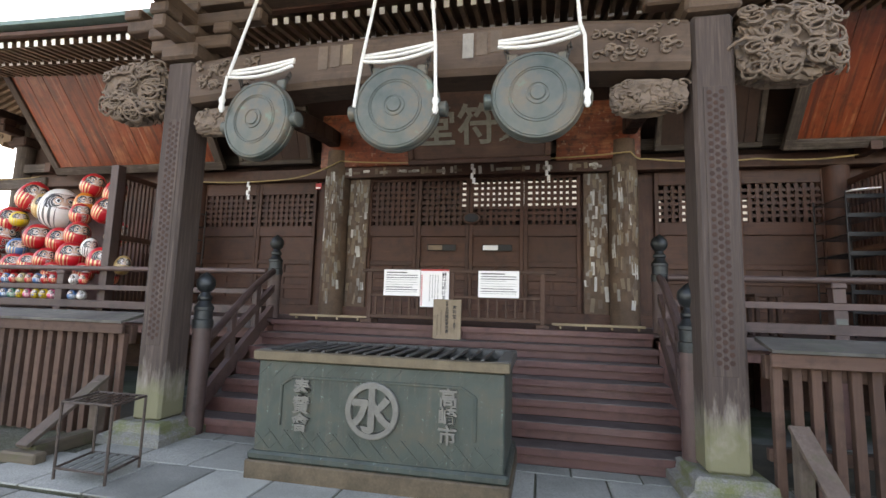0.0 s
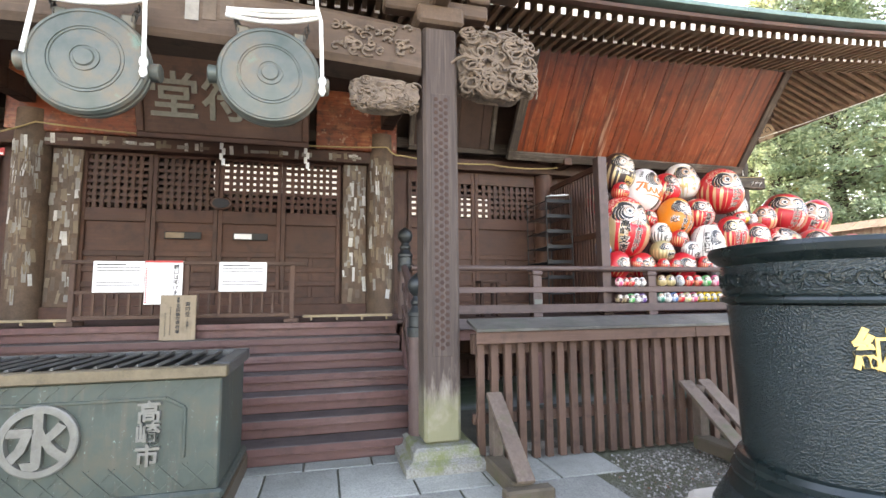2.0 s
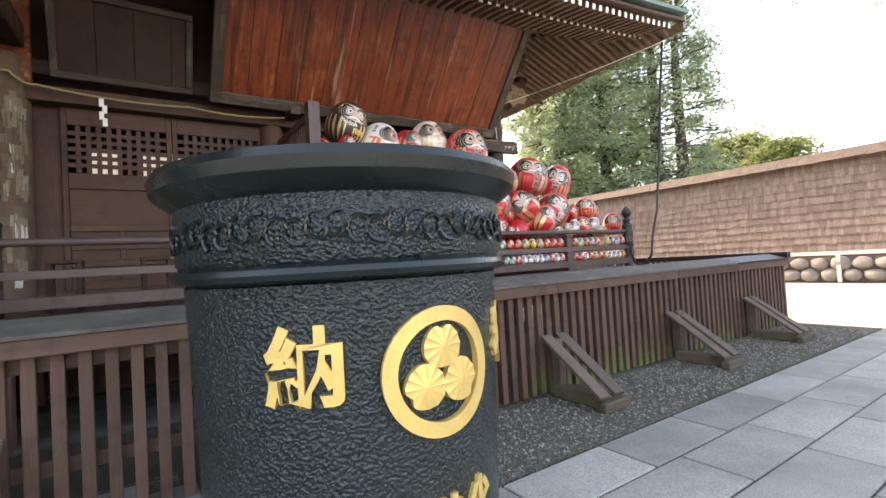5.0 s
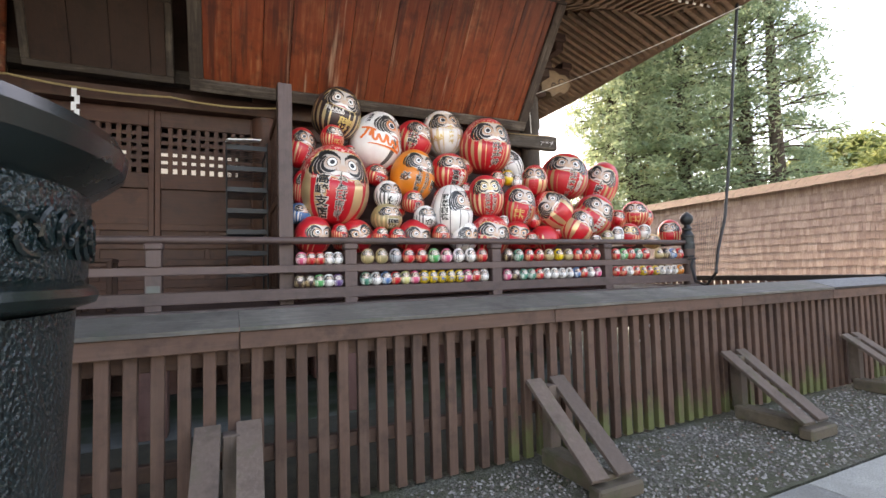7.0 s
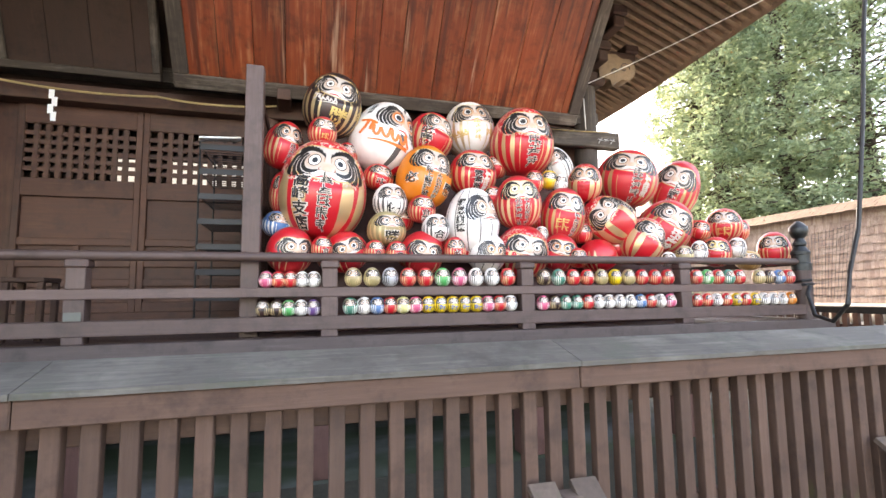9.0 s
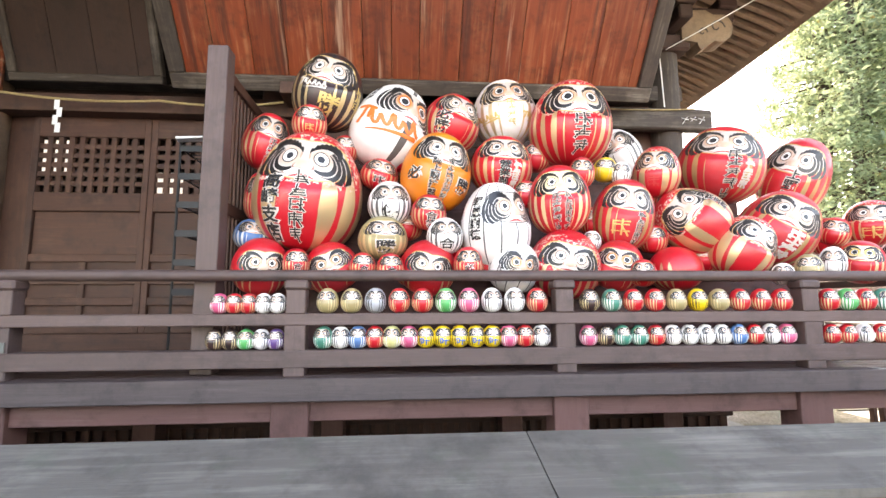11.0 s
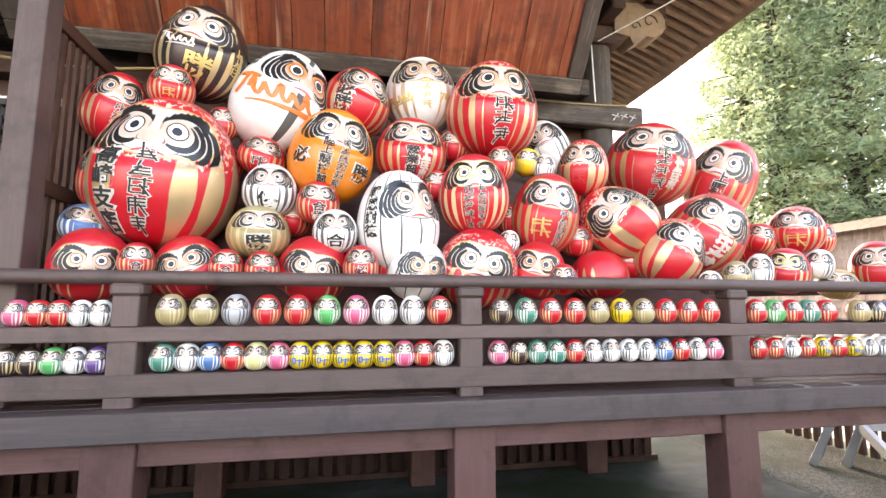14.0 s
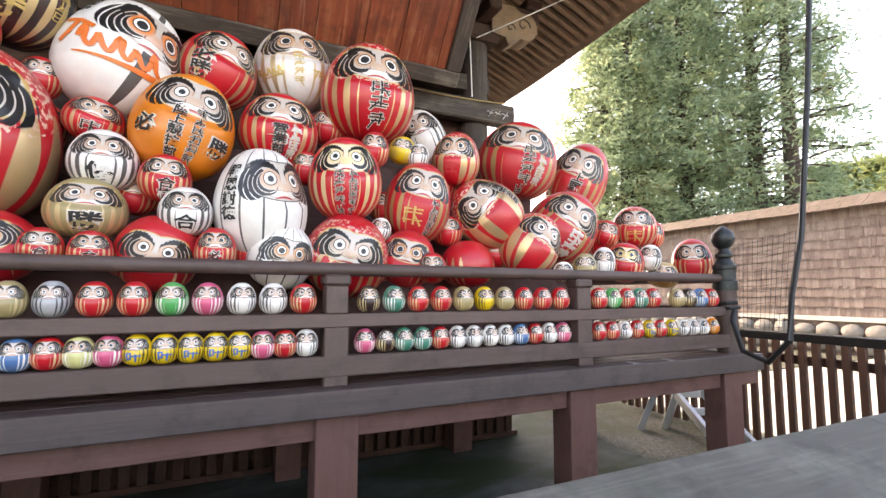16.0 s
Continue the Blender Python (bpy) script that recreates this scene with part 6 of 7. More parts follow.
def bars_for(n, seed, grow=0.0):
    """Unreadable brushed writing: a column of crossed and leaning strokes."""
    r = random.Random(seed)
    bm = bmesh.new()

    def stroke(xa, za, xb, zb, w):
        d = Vector((xb - xa, 0, zb - za)).normalized() * (w + grow)
        u = Vector((-d.z, 0, d.x))
        a, b = Vector((xa, -0.02, za)) - d, Vector((xb, -0.02, zb)) + d
        top = [bm.verts.new(p) for p in (a - u, (a + b) / 2 - u * 0.8, b - u, b + u, (a + b) / 2 + u * 0.8, a + u)]
        low = [bm.verts.new(v.co + Vector((0, 0.02, 0))) for v in top]
        bm.faces.new(top)
        for n in range(6):
            bm.faces.new((top[n], low[n], low[(n + 1) % 6], top[(n + 1) % 6]))

    for k in range(n):
        zc = (n - 1) / 2 - k
        for zz in sorted(r.sample((-0.36, -0.2, -0.02, 0.16, 0.34), 3)):
            h = r.uniform(0.24, 0.42)
            stroke(-h, zc + zz - 0.02, h, zc + zz + 0.03, 0.042)
        xx = r.uniform(-0.2, 0.2)
        stroke(xx, zc + 0.42, xx + 0.02, zc - r.uniform(0.1, 0.4), 0.05)
        side = r.choice((-1, 1))
        stroke(0.05 * side, zc + 0.05, 0.4 * side, zc - 0.4, 0.05)
        if r.random() < 0.6:
            stroke(-0.36 * side, zc + 0.32, -0.36 * side, zc - 0.34, 0.045)
    return bm


def wrap(bm, a0, z0, s, lift=0.0):
    """Lay flat writing on the unit egg at turn a0 and height z0."""
    bmesh.ops.subdivide_edges(bm, edges=[e for e in bm.edges if e.calc_length() > 0.5], cuts=1)
    for v in bm.verts:
        z = max(-0.97, min(0.97, z0 + v.co.z * s))
        a = a0 + v.co.x * s * 1.4 / 0.95
        r = egg(a, z) + 0.006 + lift + max(0.0, -v.co.y) * 0.3
        v.co = Vector((r * math.sin(a), -r * math.cos(a), z))
    return bm


def daruma_mesh(style, fine):
    key = (style.name, fine)
    if key not in MESH_CACHE:
        bm = egg_mesh(*((72, 52) if fine else (32, 24)))
        for f in bm.faces:
            f.smooth = True
        MESH_CACHE[key] = mesh_of("daruma", bm, style)
    return MESH_CACHE[key]


def swash(bold):
    """Flowing painted lettering that cannot be read, over a tapering underline."""
    pts = [(-1.05 + 0.042 * k + 0.09 * math.cos(0.5 * k + 1), -0.01, 0.27 * math.sin(0.5 * k) + 0.006 * k + (0.3 if k % 25 in (4, 5, 6) else 0)) for k in range(61)]
    bm = tube(pts, 0.1 + bold, 5)
    merge(bm, tube([(-1.75, -0.01, 0.62), (-1.2, -0.01, 0.72), (-0.7, -0.01, 0.6)], 0.1 + bold, 5))
    merge(bm, tube([(-1.25, -0.01, 0.66), (-1.35, -0.01, 0.1), (-1.6, -0.01, -0.35)], 0.1 + bold, 5))
    merge(bm, tube([(-1.0 + 0.25 * k, -0.01, -0.62 + 0.05 * k) for k in range(11)], 0.1, 5, [0.03 + bold + 0.012 * k for k in range(11)]))
    for v in bm.verts:
        v.co.y *= 0.1
    return bm


def writing_mesh(k, text, edged):
    key = (k, text[:4], text[4].name, edged)
    if key not in MESH_CACHE:
        txt, a0, z0, s, ink = text
        z0, s = (z0 + 0.05, s * 1.15) if z0 < -0.3 else (z0, s)
        bm = bmesh.new()
        for n, (bold, lift) in enumerate(((0.075, 0.0), (0.025, 0.012)) if edged else ((0.025, 0.012),)):
            if txt == "swash":
                t = swash(bold - 0.025)
            else:
                t = bars_for(txt, k + 3, bold - 0.025) if isinstance(txt, int) else glyphs(txt, 1.0, 0.02, 1.0, True, bold)
            wrap(t, a0, z0, s, lift)
            for f in t.faces:
                f.material_index = n
            merge(bm, t)
        MESH_CACHE[key] = mesh_of("writing", bm, [PAPER_EDGE, ink] if edged else [ink])
    return MESH_CACHE[key]


S_GOLD = mat_daruma("small_daruma_gilt", GILT, fs=0.8)
S_BLACK = mat_daruma("small_daruma_black_bands", (0.015, 0.014, 0.014), outline=(0.1, 0.09, 0.08), fs=0.8)
S_PALE = mat_daruma("small_daruma_pale_bands", (0.8, 0.78, 0.72), fs=0.8)
WORDS = {"red": "red lacquered daruma doll with gilt bands", "white": "white daruma doll with black markings", "black": "black daruma doll with gilt marks", "orange": "orange daruma doll with black writing",
         "gold": "dull gold daruma doll", "khaki": "khaki gold daruma doll", "blue": "blue daruma doll", "green": "green daruma doll", "teal": "dark green daruma doll", "pink": "pink daruma doll",
         "yellow": "yellow daruma doll", "purple": "purple daruma doll", "silver": "silver grey daruma doll", "cream": "pale yellow-green daruma doll"}


def daruma(x, y, z, w, h, col, tilt=0, turn=0, style=None, texts=(), fine=True, nod=0, where="heaped on the veranda", group="heaped darumas"):
    """One doll: x, y, z of its middle, its width and height, its lean, turn and nod."""
    style = style or (D_BLACK if col == "white" else D_GOLD)
    o = new("daruma_doll", daruma_mesh(style, fine))
    o.color = (*COL[col], 1)
    o.matrix_world = pose(x, y, z) @ Matrix.Rotation(radians(turn), 4, "Z") @ Matrix.Rotation(radians(tilt), 4, "Y") @ Matrix.Rotation(radians(nod), 4, "X") @ Matrix.Diagonal((w / 1.94, w / 1.94, h / 2, 1))
    for k, text in enumerate(texts):
        ink = text[4]
        edged = ink in (INK, INK_SILVER) and text[3] > 0.12 and col != "white"
        t = new("writing", writing_mesh(k, text, edged))
        t.parent = o
        t["kind"] = "stuff"
    return tagged(o, WORDS[col] + " " + where, "daruma doll", group)


# small dolls in two rows on the rails
SMALL_W, SMALL_H = 0.164, 0.188


def rail_row(x0, x1, cols, top, s=1.0):
    n = len(cols)
    for k, col in enumerate(cols):
        if col == "-":
            continue
        x = x0 + (x1 - x0) * (k + 0.5) / n
        s2 = s if top else s * 1.12
        h = SMALL_H * s2
        tx = (("叶", 0, -0.42, 0.62, INK_BLUE),) if col == "yellow" and not top else ()
        daruma(x, YR + 0.005, (1.686 if top else 1.426) + h * 0.497, SMALL_W * s2, h, col, 0, (k * 37 % 13 - 6) * 1.3, S_BLACK if col in ("white", "yellow", "silver") else S_GOLD if col not in ("green", "teal", "blue", "pink", "cream", "purple") else S_PALE, tx, False, 0, "lined up on the railing", "small darumas on the railing")


R_, W_ = "red", "white"
rail_row(4.92, 5.44, ["pink", R_, R_, W_, W_], True, 0.8)
rail_row(5.66, 7.42, ["khaki", "khaki", "silver", R_, R_, "green", "pink", W_, W_, R_], True)
rail_row(7.66, 9.42, ["black", "teal", R_, R_, "khaki", "yellow", "khaki", R_, R_, R_], True, 0.95)
rail_row(9.66, 11.25, [R_, "green", R_, "teal", R_, "-", "khaki", "black", "blue", R_], True, 0.95)
rail_row(4.9, 5.44, ["black", "black", "green", W_, "purple"], False, 0.72)
rail_row(5.66, 7.42, ["teal", W_, "blue", R_, "cream", "pink", "yellow", "yellow", "yellow", "yellow", "yellow", "pink", R_, W_], False, 0.8)
rail_row(7.66, 9.42, ["pink", "black", "teal", "teal", R_, W_, W_, W_, W_, "blue", R_, W_, "pink"], False, 0.76)
rail_row(9.66, 11.25, [R_, R_, W_, R_, "yellow", R_, "yellow", W_, W_, W_, "orange"], False, 0.74)
for a, b in zip(RP, RP[1:]):
    x0, x1 = 2 * CX - b + 0.12, 2 * CX - a - 0.12
    rr = random.Random(int(a * 10))
    if x1 > -6.5:
        x1 = -7.6 + 0.0 * x1 if x0 < -7.7 else x0
    if x1 - x0 < 0.3:
        continue
    n = int((x1 - x0) / 0.17)
    rail_row(x0, x1, [rr.choice((R_, R_, R_, W_, W_, "blue", "khaki")) for _ in range(n)], True, 0.95)
    rail_row(x0, x1, [rr.choice((R_, W_, W_, "yellow", "pink", "teal", "blue")) for _ in range(n)], False, 0.8)

# the great heap on the veranda
daruma(5.58, 7.41, 3.77, 0.655, 0.735, "black", 16, 2, style=D_GOLD, texts=(("勝", 0.3, -0.52, 0.4, INK_GOLD), (3, 1.15, -0.05, 0.2, INK_GOLD), ("swash", -0.25, -0.14, 0.17, PAPER_EDGE)), nod=6)
daruma(5.06, 7.26, 3.22, 0.405, 0.53, "red", 14, 22, texts=((4, 0.25, -0.5, 0.2, INK),), nod=4)
daruma(5.46, 7.16, 3.37, 0.31, 0.32, "red", 4, 14, texts=((1, 0, -0.50, 0.36, INK_GOLD),), nod=7)
daruma(5.47, 7.19, 2.73, 0.94, 1.08, "red", 7, 2, style=D_GILDED, texts=(("高崎支店", -0.5, -0.44, 0.215, INK), (5, 0.02, -0.4, 0.185, INK)), nod=1)
daruma(5.05, 7.12, 2.68, 0.23, 0.43, "red", 4, 14, texts=((2, 0.2, -0.53, 0.36, INK),), nod=5)
daruma(5.02, 7.09, 2.34, 0.29, 0.27, "blue", 5, 25, style=D_PALE, nod=3)
daruma(5.74, 7.43, 3.22, 0.25, 0.27, "red", 0, 14, nod=7, fine=False)
daruma(6.17, 7.54, 3.47, 0.77, 0.90, "white", 20, 34, style=D_ORANGE, texts=((3, -1.3, 0.4, 0.14, INK), ("swash", -0.5, -0.25, 0.36, INK_ORANGE)), nod=8)
daruma(6.08, 7.27, 2.93, 0.35, 0.30, "red", 14, 10, texts=((1, 0, -0.50, 0.41, INK),), nod=6)
daruma(6.18, 7.09, 2.63, 0.38, 0.38, "white", 0, 6, texts=(("優", 0, -0.50, 0.50, INK),), nod=5)
daruma(6.13, 7.01, 2.31, 0.42, 0.37, "khaki", 0, 10, texts=(("勝", 0, -0.50, 0.50, INK),), nod=3)
daruma(6.60, 7.22, 2.95, 0.64, 0.73, "orange", 12, 10, style=D_PLAIN, texts=(("必", -0.8, -0.3, 0.32, INK), ("勝", 0.75, -0.42, 0.32, INK), (6, 0.2, -0.36, 0.145, INK), ("陸上競技部", -0.2, -0.38, 0.165, INK)), nod=2)
daruma(6.78, 7.64, 3.58, 0.59, 0.61, "red", 18, 16, texts=(("必勝", -0.55, -0.35, 0.33, INK),), nod=4)
daruma(7.39, 7.90, 3.81, 0.70, 0.74, "white", -4, 0, style=D_FLECK, texts=((4, 0, -0.25, 0.2, INK_GOLD), ("swash", -0.8, -0.45, 0.16, INK_GOLD), ("swash", 0.8, -0.45, 0.16, INK_GOLD)), nod=0)
daruma(7.23, 7.35, 3.06, 0.59, 0.57, "red", 4, -3, texts=(("營業部", 0.0, -0.48, 0.22, INK), (4, 0.4, -0.48, 0.18, INK_SILVER)), nod=2)
daruma(8.00, 7.56, 3.57, 0.83, 0.90, "red", 3, -5, style=D_FLECK, texts=((3, 0.06, -0.45, 0.25, INK),), nod=4)
daruma(6.52, 7.03, 2.54, 0.31, 0.31, "red", 4, 3, texts=(("合格", 0.1, -0.53, 0.37, INK),), nod=4)
daruma(6.65, 6.93, 2.32, 0.31, 0.31, "white", 0, 4, texts=(("合", 0, -0.50, 0.50, INK),), nod=4)
daruma(7.10, 7.02, 2.42, 0.61, 0.76, "white", -4, 26, style=D_LINED, texts=(("報恩謝徳", -1.22, 0.16, 0.24, INK),), nod=5)
daruma(7.69, 7.07, 2.67, 0.55, 0.63, "red", -1, -13, style=D_YELLOW, texts=((5, -0.17, -0.45, 0.17, INK), (6, 0.2, -0.45, 0.15, INK)), nod=3)
daruma(7.92, 7.10, 2.94, 0.24, 0.28, "red", 6, -18, nod=6)
daruma(8.68, 7.90, 3.40, 0.45, 0.56, "white", -24, -30, style=D_BLACK, nod=10)
daruma(8.22, 7.27, 3.02, 0.23, 0.24, "yellow", 10, -21, nod=6, fine=False)
daruma(8.34, 7.20, 2.97, 0.19, 0.21, "white", 8, -23, nod=6, fine=False)
daruma(8.76, 7.32, 3.02, 0.44, 0.50, "red", 6, -35, style=D_GILDED, texts=((1, 0, -0.50, 0.36, INK_RED),), nod=6)
daruma(8.32, 7.16, 2.56, 0.56, 0.67, "red", 11, -12, style=D_WRAP, texts=((1, -0.2, -0.5, 0.4, INK_GOLD), (5, 0.4, -0.45, 0.17, INK)), nod=3)
daruma(8.99, 7.18, 2.52, 0.60, 0.68, "red", -52, -16, style=D_GILDED, texts=(("東京支店", 0.75, -0.05, 0.2, INK),), nod=-4)
daruma(9.67, 7.67, 3.21, 0.85, 0.82, "red", 12, -30, style=D_WRAP, texts=((5, 0.25, -0.45, 0.2, INK), (4, 0.6, -0.4, 0.15, INK_SILVER)), nod=0)
daruma(10.63, 7.83, 3.13, 0.69, 0.90, "red", 26, -48, style=D_WRAP, texts=(("上野三碑", 0.2, -0.42, 0.23, INK),), nod=2)
daruma(9.34, 7.01, 2.24, 0.54, 0.60, "red", 32, -8, style=D_GILDED, nod=2)
daruma(10.00, 7.36, 2.48, 0.71, 0.76, "red", 34, -26, style=D_WRAP, texts=((3, 0.35, -0.45, 0.25, INK_SILVER),), nod=4)
daruma(8.76, 7.11, 2.06, 0.47, 0.40, "red", 0, 180, nod=2)
daruma(5.16, 6.92, 2.06, 0.45, 0.46, "red", 3, 22, style=D_CAP, nod=24)
daruma(5.46, 6.81, 2.08, 0.21, 0.23, "red", 0, 21, texts=(("合格", 0, -0.53, 0.36, INK),), nod=2)
daruma(5.71, 7.00, 2.06, 0.45, 0.42, "red", -22, 4, style=D_CAP, nod=18)
daruma(5.98, 6.81, 2.06, 0.21, 0.21, "red", 0, 13, texts=(("合格", 0, -0.53, 0.37, INK),), nod=2)
daruma(6.20, 6.81, 2.05, 0.22, 0.22, "red", 0, 9, texts=(("合格", 0, -0.53, 0.37, INK),), nod=2)
daruma(6.51, 6.98, 2.06, 0.48, 0.46, "red", 14, 2, style=D_CAP, nod=26)
daruma(6.83, 6.82, 2.08, 0.24, 0.27, "red", 0, -2, texts=(("必勝", 0, -0.53, 0.37, INK),), nod=2)
daruma(7.23, 6.92, 2.06, 0.43, 0.44, "white", 10, 10, style=D_LINED, texts=((3, -0.85, -0.2, 0.2, INK),), nod=24)
daruma(7.70, 7.01, 2.09, 0.62, 0.60, "red", 14, -9, style=D_FLECK, nod=20)
daruma(8.17, 7.00, 2.08, 0.45, 0.44, "red", 14, -22, style=D_CAP, nod=14)
daruma(8.29, 6.79, 2.00, 0.22, 0.23, "red", 0, -25, nod=2)
daruma(7.96, 7.03, 2.30, 0.17, 0.18, "white", 10, -19, nod=3, fine=False)
daruma(10.93, 7.28, 2.53, 0.47, 0.46, "red", 4, -46, style=D_FLECK, texts=((1, 0, -0.50, 0.48, INK_GOLD),), nod=3)
daruma(11.40, 6.95, 2.16, 0.40, 0.47, "red", 0, -51, nod=2)
daruma(10.51, 7.04, 2.12, 0.38, 0.40, "red", 10, -44, style=D_YELLOW, nod=2)
daruma(10.72, 6.91, 2.17, 0.23, 0.26, "white", 10, -47, nod=2, fine=False)
daruma(10.87, 6.89, 2.00, 0.31, 0.26, "gold", 10, -48, nod=2, fine=False)
daruma(9.76, 6.78, 2.05, 0.21, 0.23, "khaki", 0, -40, nod=2, fine=False)
daruma(9.51, 6.77, 1.99, 0.18, 0.19, "white", 0, -38, nod=2, fine=False)
daruma(10.05, 6.85, 2.10, 0.21, 0.28, "white", 4, -42, nod=2, fine=False)
daruma(10.58, 7.34, 2.45, 0.28, 0.29, "red", 20, -43, nod=3, fine=False)
daruma(11.21, 7.27, 2.46, 0.23, 0.30, "red", 10, -47, nod=3, fine=False)
daruma(5.76, 7.45, 2.90, 0.30, 0.32, "red", 5, 14, nod=5)
daruma(6.33, 7.24, 2.45, 0.29, 0.26, "red", 5, 6, nod=4)
daruma(6.73, 7.12, 2.25, 0.24, 0.24, "red", 5, 0, nod=3)
daruma(7.06, 7.23, 2.66, 0.26, 0.26, "red", 5, -5, nod=5)
daruma(7.66, 7.65, 3.25, 0.30, 0.31, "red", 5, -12, nod=6)
daruma(8.08, 7.28, 2.52, 0.26, 0.27, "red", 5, -19, nod=4)
daruma(8.66, 7.47, 2.82, 0.33, 0.35, "red", 5, -25, nod=5)
daruma(9.11, 7.20, 2.17, 0.31, 0.28, "red", 5, -32, nod=2)
daruma(5.29, 7.21, 2.36, 0.22, 0.24, "red", 5, 21, nod=3)
daruma(7.03, 7.02, 2.09, 0.24, 0.24, "red", 5, -5, nod=2)
daruma(7.95, 7.07, 2.02, 0.25, 0.25, "red", 5, -18, nod=2)
daruma(10.62, 7.48, 2.42, 0.35, 0.39, "red", 5, -43, nod=3)
daruma(6.28, 7.48, 3.16, 0.27, 0.28, "red", 5, 6, nod=6)
daruma(7.43, 7.23, 2.76, 0.26, 0.26, "red", 5, -10, nod=5)
daruma(8.63, 7.23, 2.35, 0.27, 0.27, "red", 5, -26, nod=3)
daruma(5.53, 7.06, 1.99, 0.22, 0.23, "red", 5, 18, nod=2)
daruma(6.34, 6.99, 2.00, 0.19, 0.19, "red", 5, 6, nod=2, fine=False)
daruma(7.42, 7.00, 2.01, 0.21, 0.20, "red", 5, -11, nod=2, fine=False)
daruma(-10.38, 7.59, 3.50, 0.54, 0.66, "red", 20, 63, texts=((3, 0.15, -0.53, 0.25, INK),), nod=10, fine=False)
daruma(-8.94, 7.64, 3.72, 0.45, 0.50, "red", 10, 59, nod=11, fine=False)
daruma(-9.64, 7.59, 3.23, 0.73, 0.84, "white", 0, 61, nod=9)
daruma(-8.89, 7.46, 3.30, 0.38, 0.45, "orange", 0, 60, nod=10, fine=False)
daruma(-8.30, 7.57, 3.54, 0.41, 0.53, "red", 10, 57, nod=11, fine=False)
daruma(-9.88, 7.43, 3.26, 0.37, 0.53, "gold", 0, 62, nod=9, fine=False)
daruma(-10.58, 7.38, 2.98, 0.48, 0.53, "red", 0, 64, texts=((3, 0.15, -0.53, 0.25, INK),), nod=8, fine=False)
daruma(-10.28, 7.31, 2.98, 0.32, 0.31, "yellow", 0, 64, nod=8, fine=False)
daruma(-11.43, 7.35, 2.89, 0.49, 0.60, "red", -5, 66, nod=8, fine=False)
daruma(-10.72, 7.34, 2.63, 0.65, 0.67, "red", 10, 65, texts=((3, 0.15, -0.53, 0.25, INK),), nod=7, fine=False)
daruma(-9.67, 7.25, 2.61, 0.47, 0.50, "red", 0, 63, nod=7, fine=False)
daruma(-9.94, 7.11, 2.38, 0.35, 0.37, "blue", 0, 64, nod=6, fine=False)
daruma(-8.86, 7.38, 3.08, 0.38, 0.44, "red", 0, 60, texts=((3, 0.15, -0.53, 0.25, INK),), nod=9, fine=False)
daruma(-8.72, 7.25, 2.66, 0.43, 0.49, "red", 8, 60, nod=8, fine=False)
daruma(-8.37, 7.46, 3.17, 0.43, 0.55, "red", 20, 58, nod=10)
daruma(-7.80, 7.24, 2.65, 0.38, 0.50, "red", 16, 57, texts=((3, 0.15, -0.53, 0.25, INK),), nod=8)
daruma(-8.64, 7.11, 2.23, 0.48, 0.53, "red", 0, 60, nod=6, fine=False)
daruma(-7.88, 7.09, 2.14, 0.52, 0.51, "red", 0, 58, nod=6, fine=False)
daruma(-9.14, 7.03, 2.16, 0.37, 0.42, "red", 8, 62, texts=((3, 0.15, -0.53, 0.25, INK),), nod=5, fine=False)
daruma(-10.76, 7.12, 2.18, 0.51, 0.51, "red", 0, 66, nod=5, fine=False)
daruma(-9.85, 7.02, 2.06, 0.41, 0.39, "red", 0, 64, nod=5, fine=False)
daruma(-9.46, 7.00, 2.08, 0.36, 0.38, "red", 0, 63, texts=((3, 0.15, -0.53, 0.25, INK),), nod=5, fine=False)
daruma(-9.08, 7.20, 2.54, 0.42, 0.49, "red", 0, 61, nod=7, fine=False)
daruma(-8.19, 7.07, 2.37, 0.29, 0.37, "white", 0, 59, nod=7, fine=False)
daruma(-11.12, 7.17, 2.49, 0.41, 0.49, "red", 0, 66, texts=((3, 0.15, -0.53, 0.25, INK),), nod=6, fine=False)
daruma(-8.79, 6.92, 1.91, 0.34, 0.37, "red", 0, 61, nod=5, fine=False)
daruma(-8.09, 6.92, 1.91, 0.33, 0.36, "red", 0, 59, nod=5, fine=False)
daruma(-10.04, 6.93, 1.84, 0.37, 0.38, "red", 0, 65, texts=((3, 0.15, -0.53, 0.25, INK),), nod=4, fine=False)
daruma(-7.28, 6.93, 2.05, 0.27, 0.35, "gold", 10, 56, nod=5, fine=False)
daruma(-7.48, 6.89, 1.84, 0.28, 0.30, "red", 0, 57, nod=4, fine=False)

# stepped stand inside each heap
for x0, x1 in ((5.0, 10.2), (2 * CX - 10.2, 2 * CX - 5.0)):
    st = thing("display_stand", ((x0 + x1) / 2, 7.9, DZ), "stepped stand under the heaped dolls", "stand", "display stands")
    for k in range(5):
        bar("shelf", (x0, 7.15 + k * 0.25, DZ), (x1, 7.15 + k * 0.25 + 0.24, DZ + 0.35 + 0.38 * k), STEP, st)

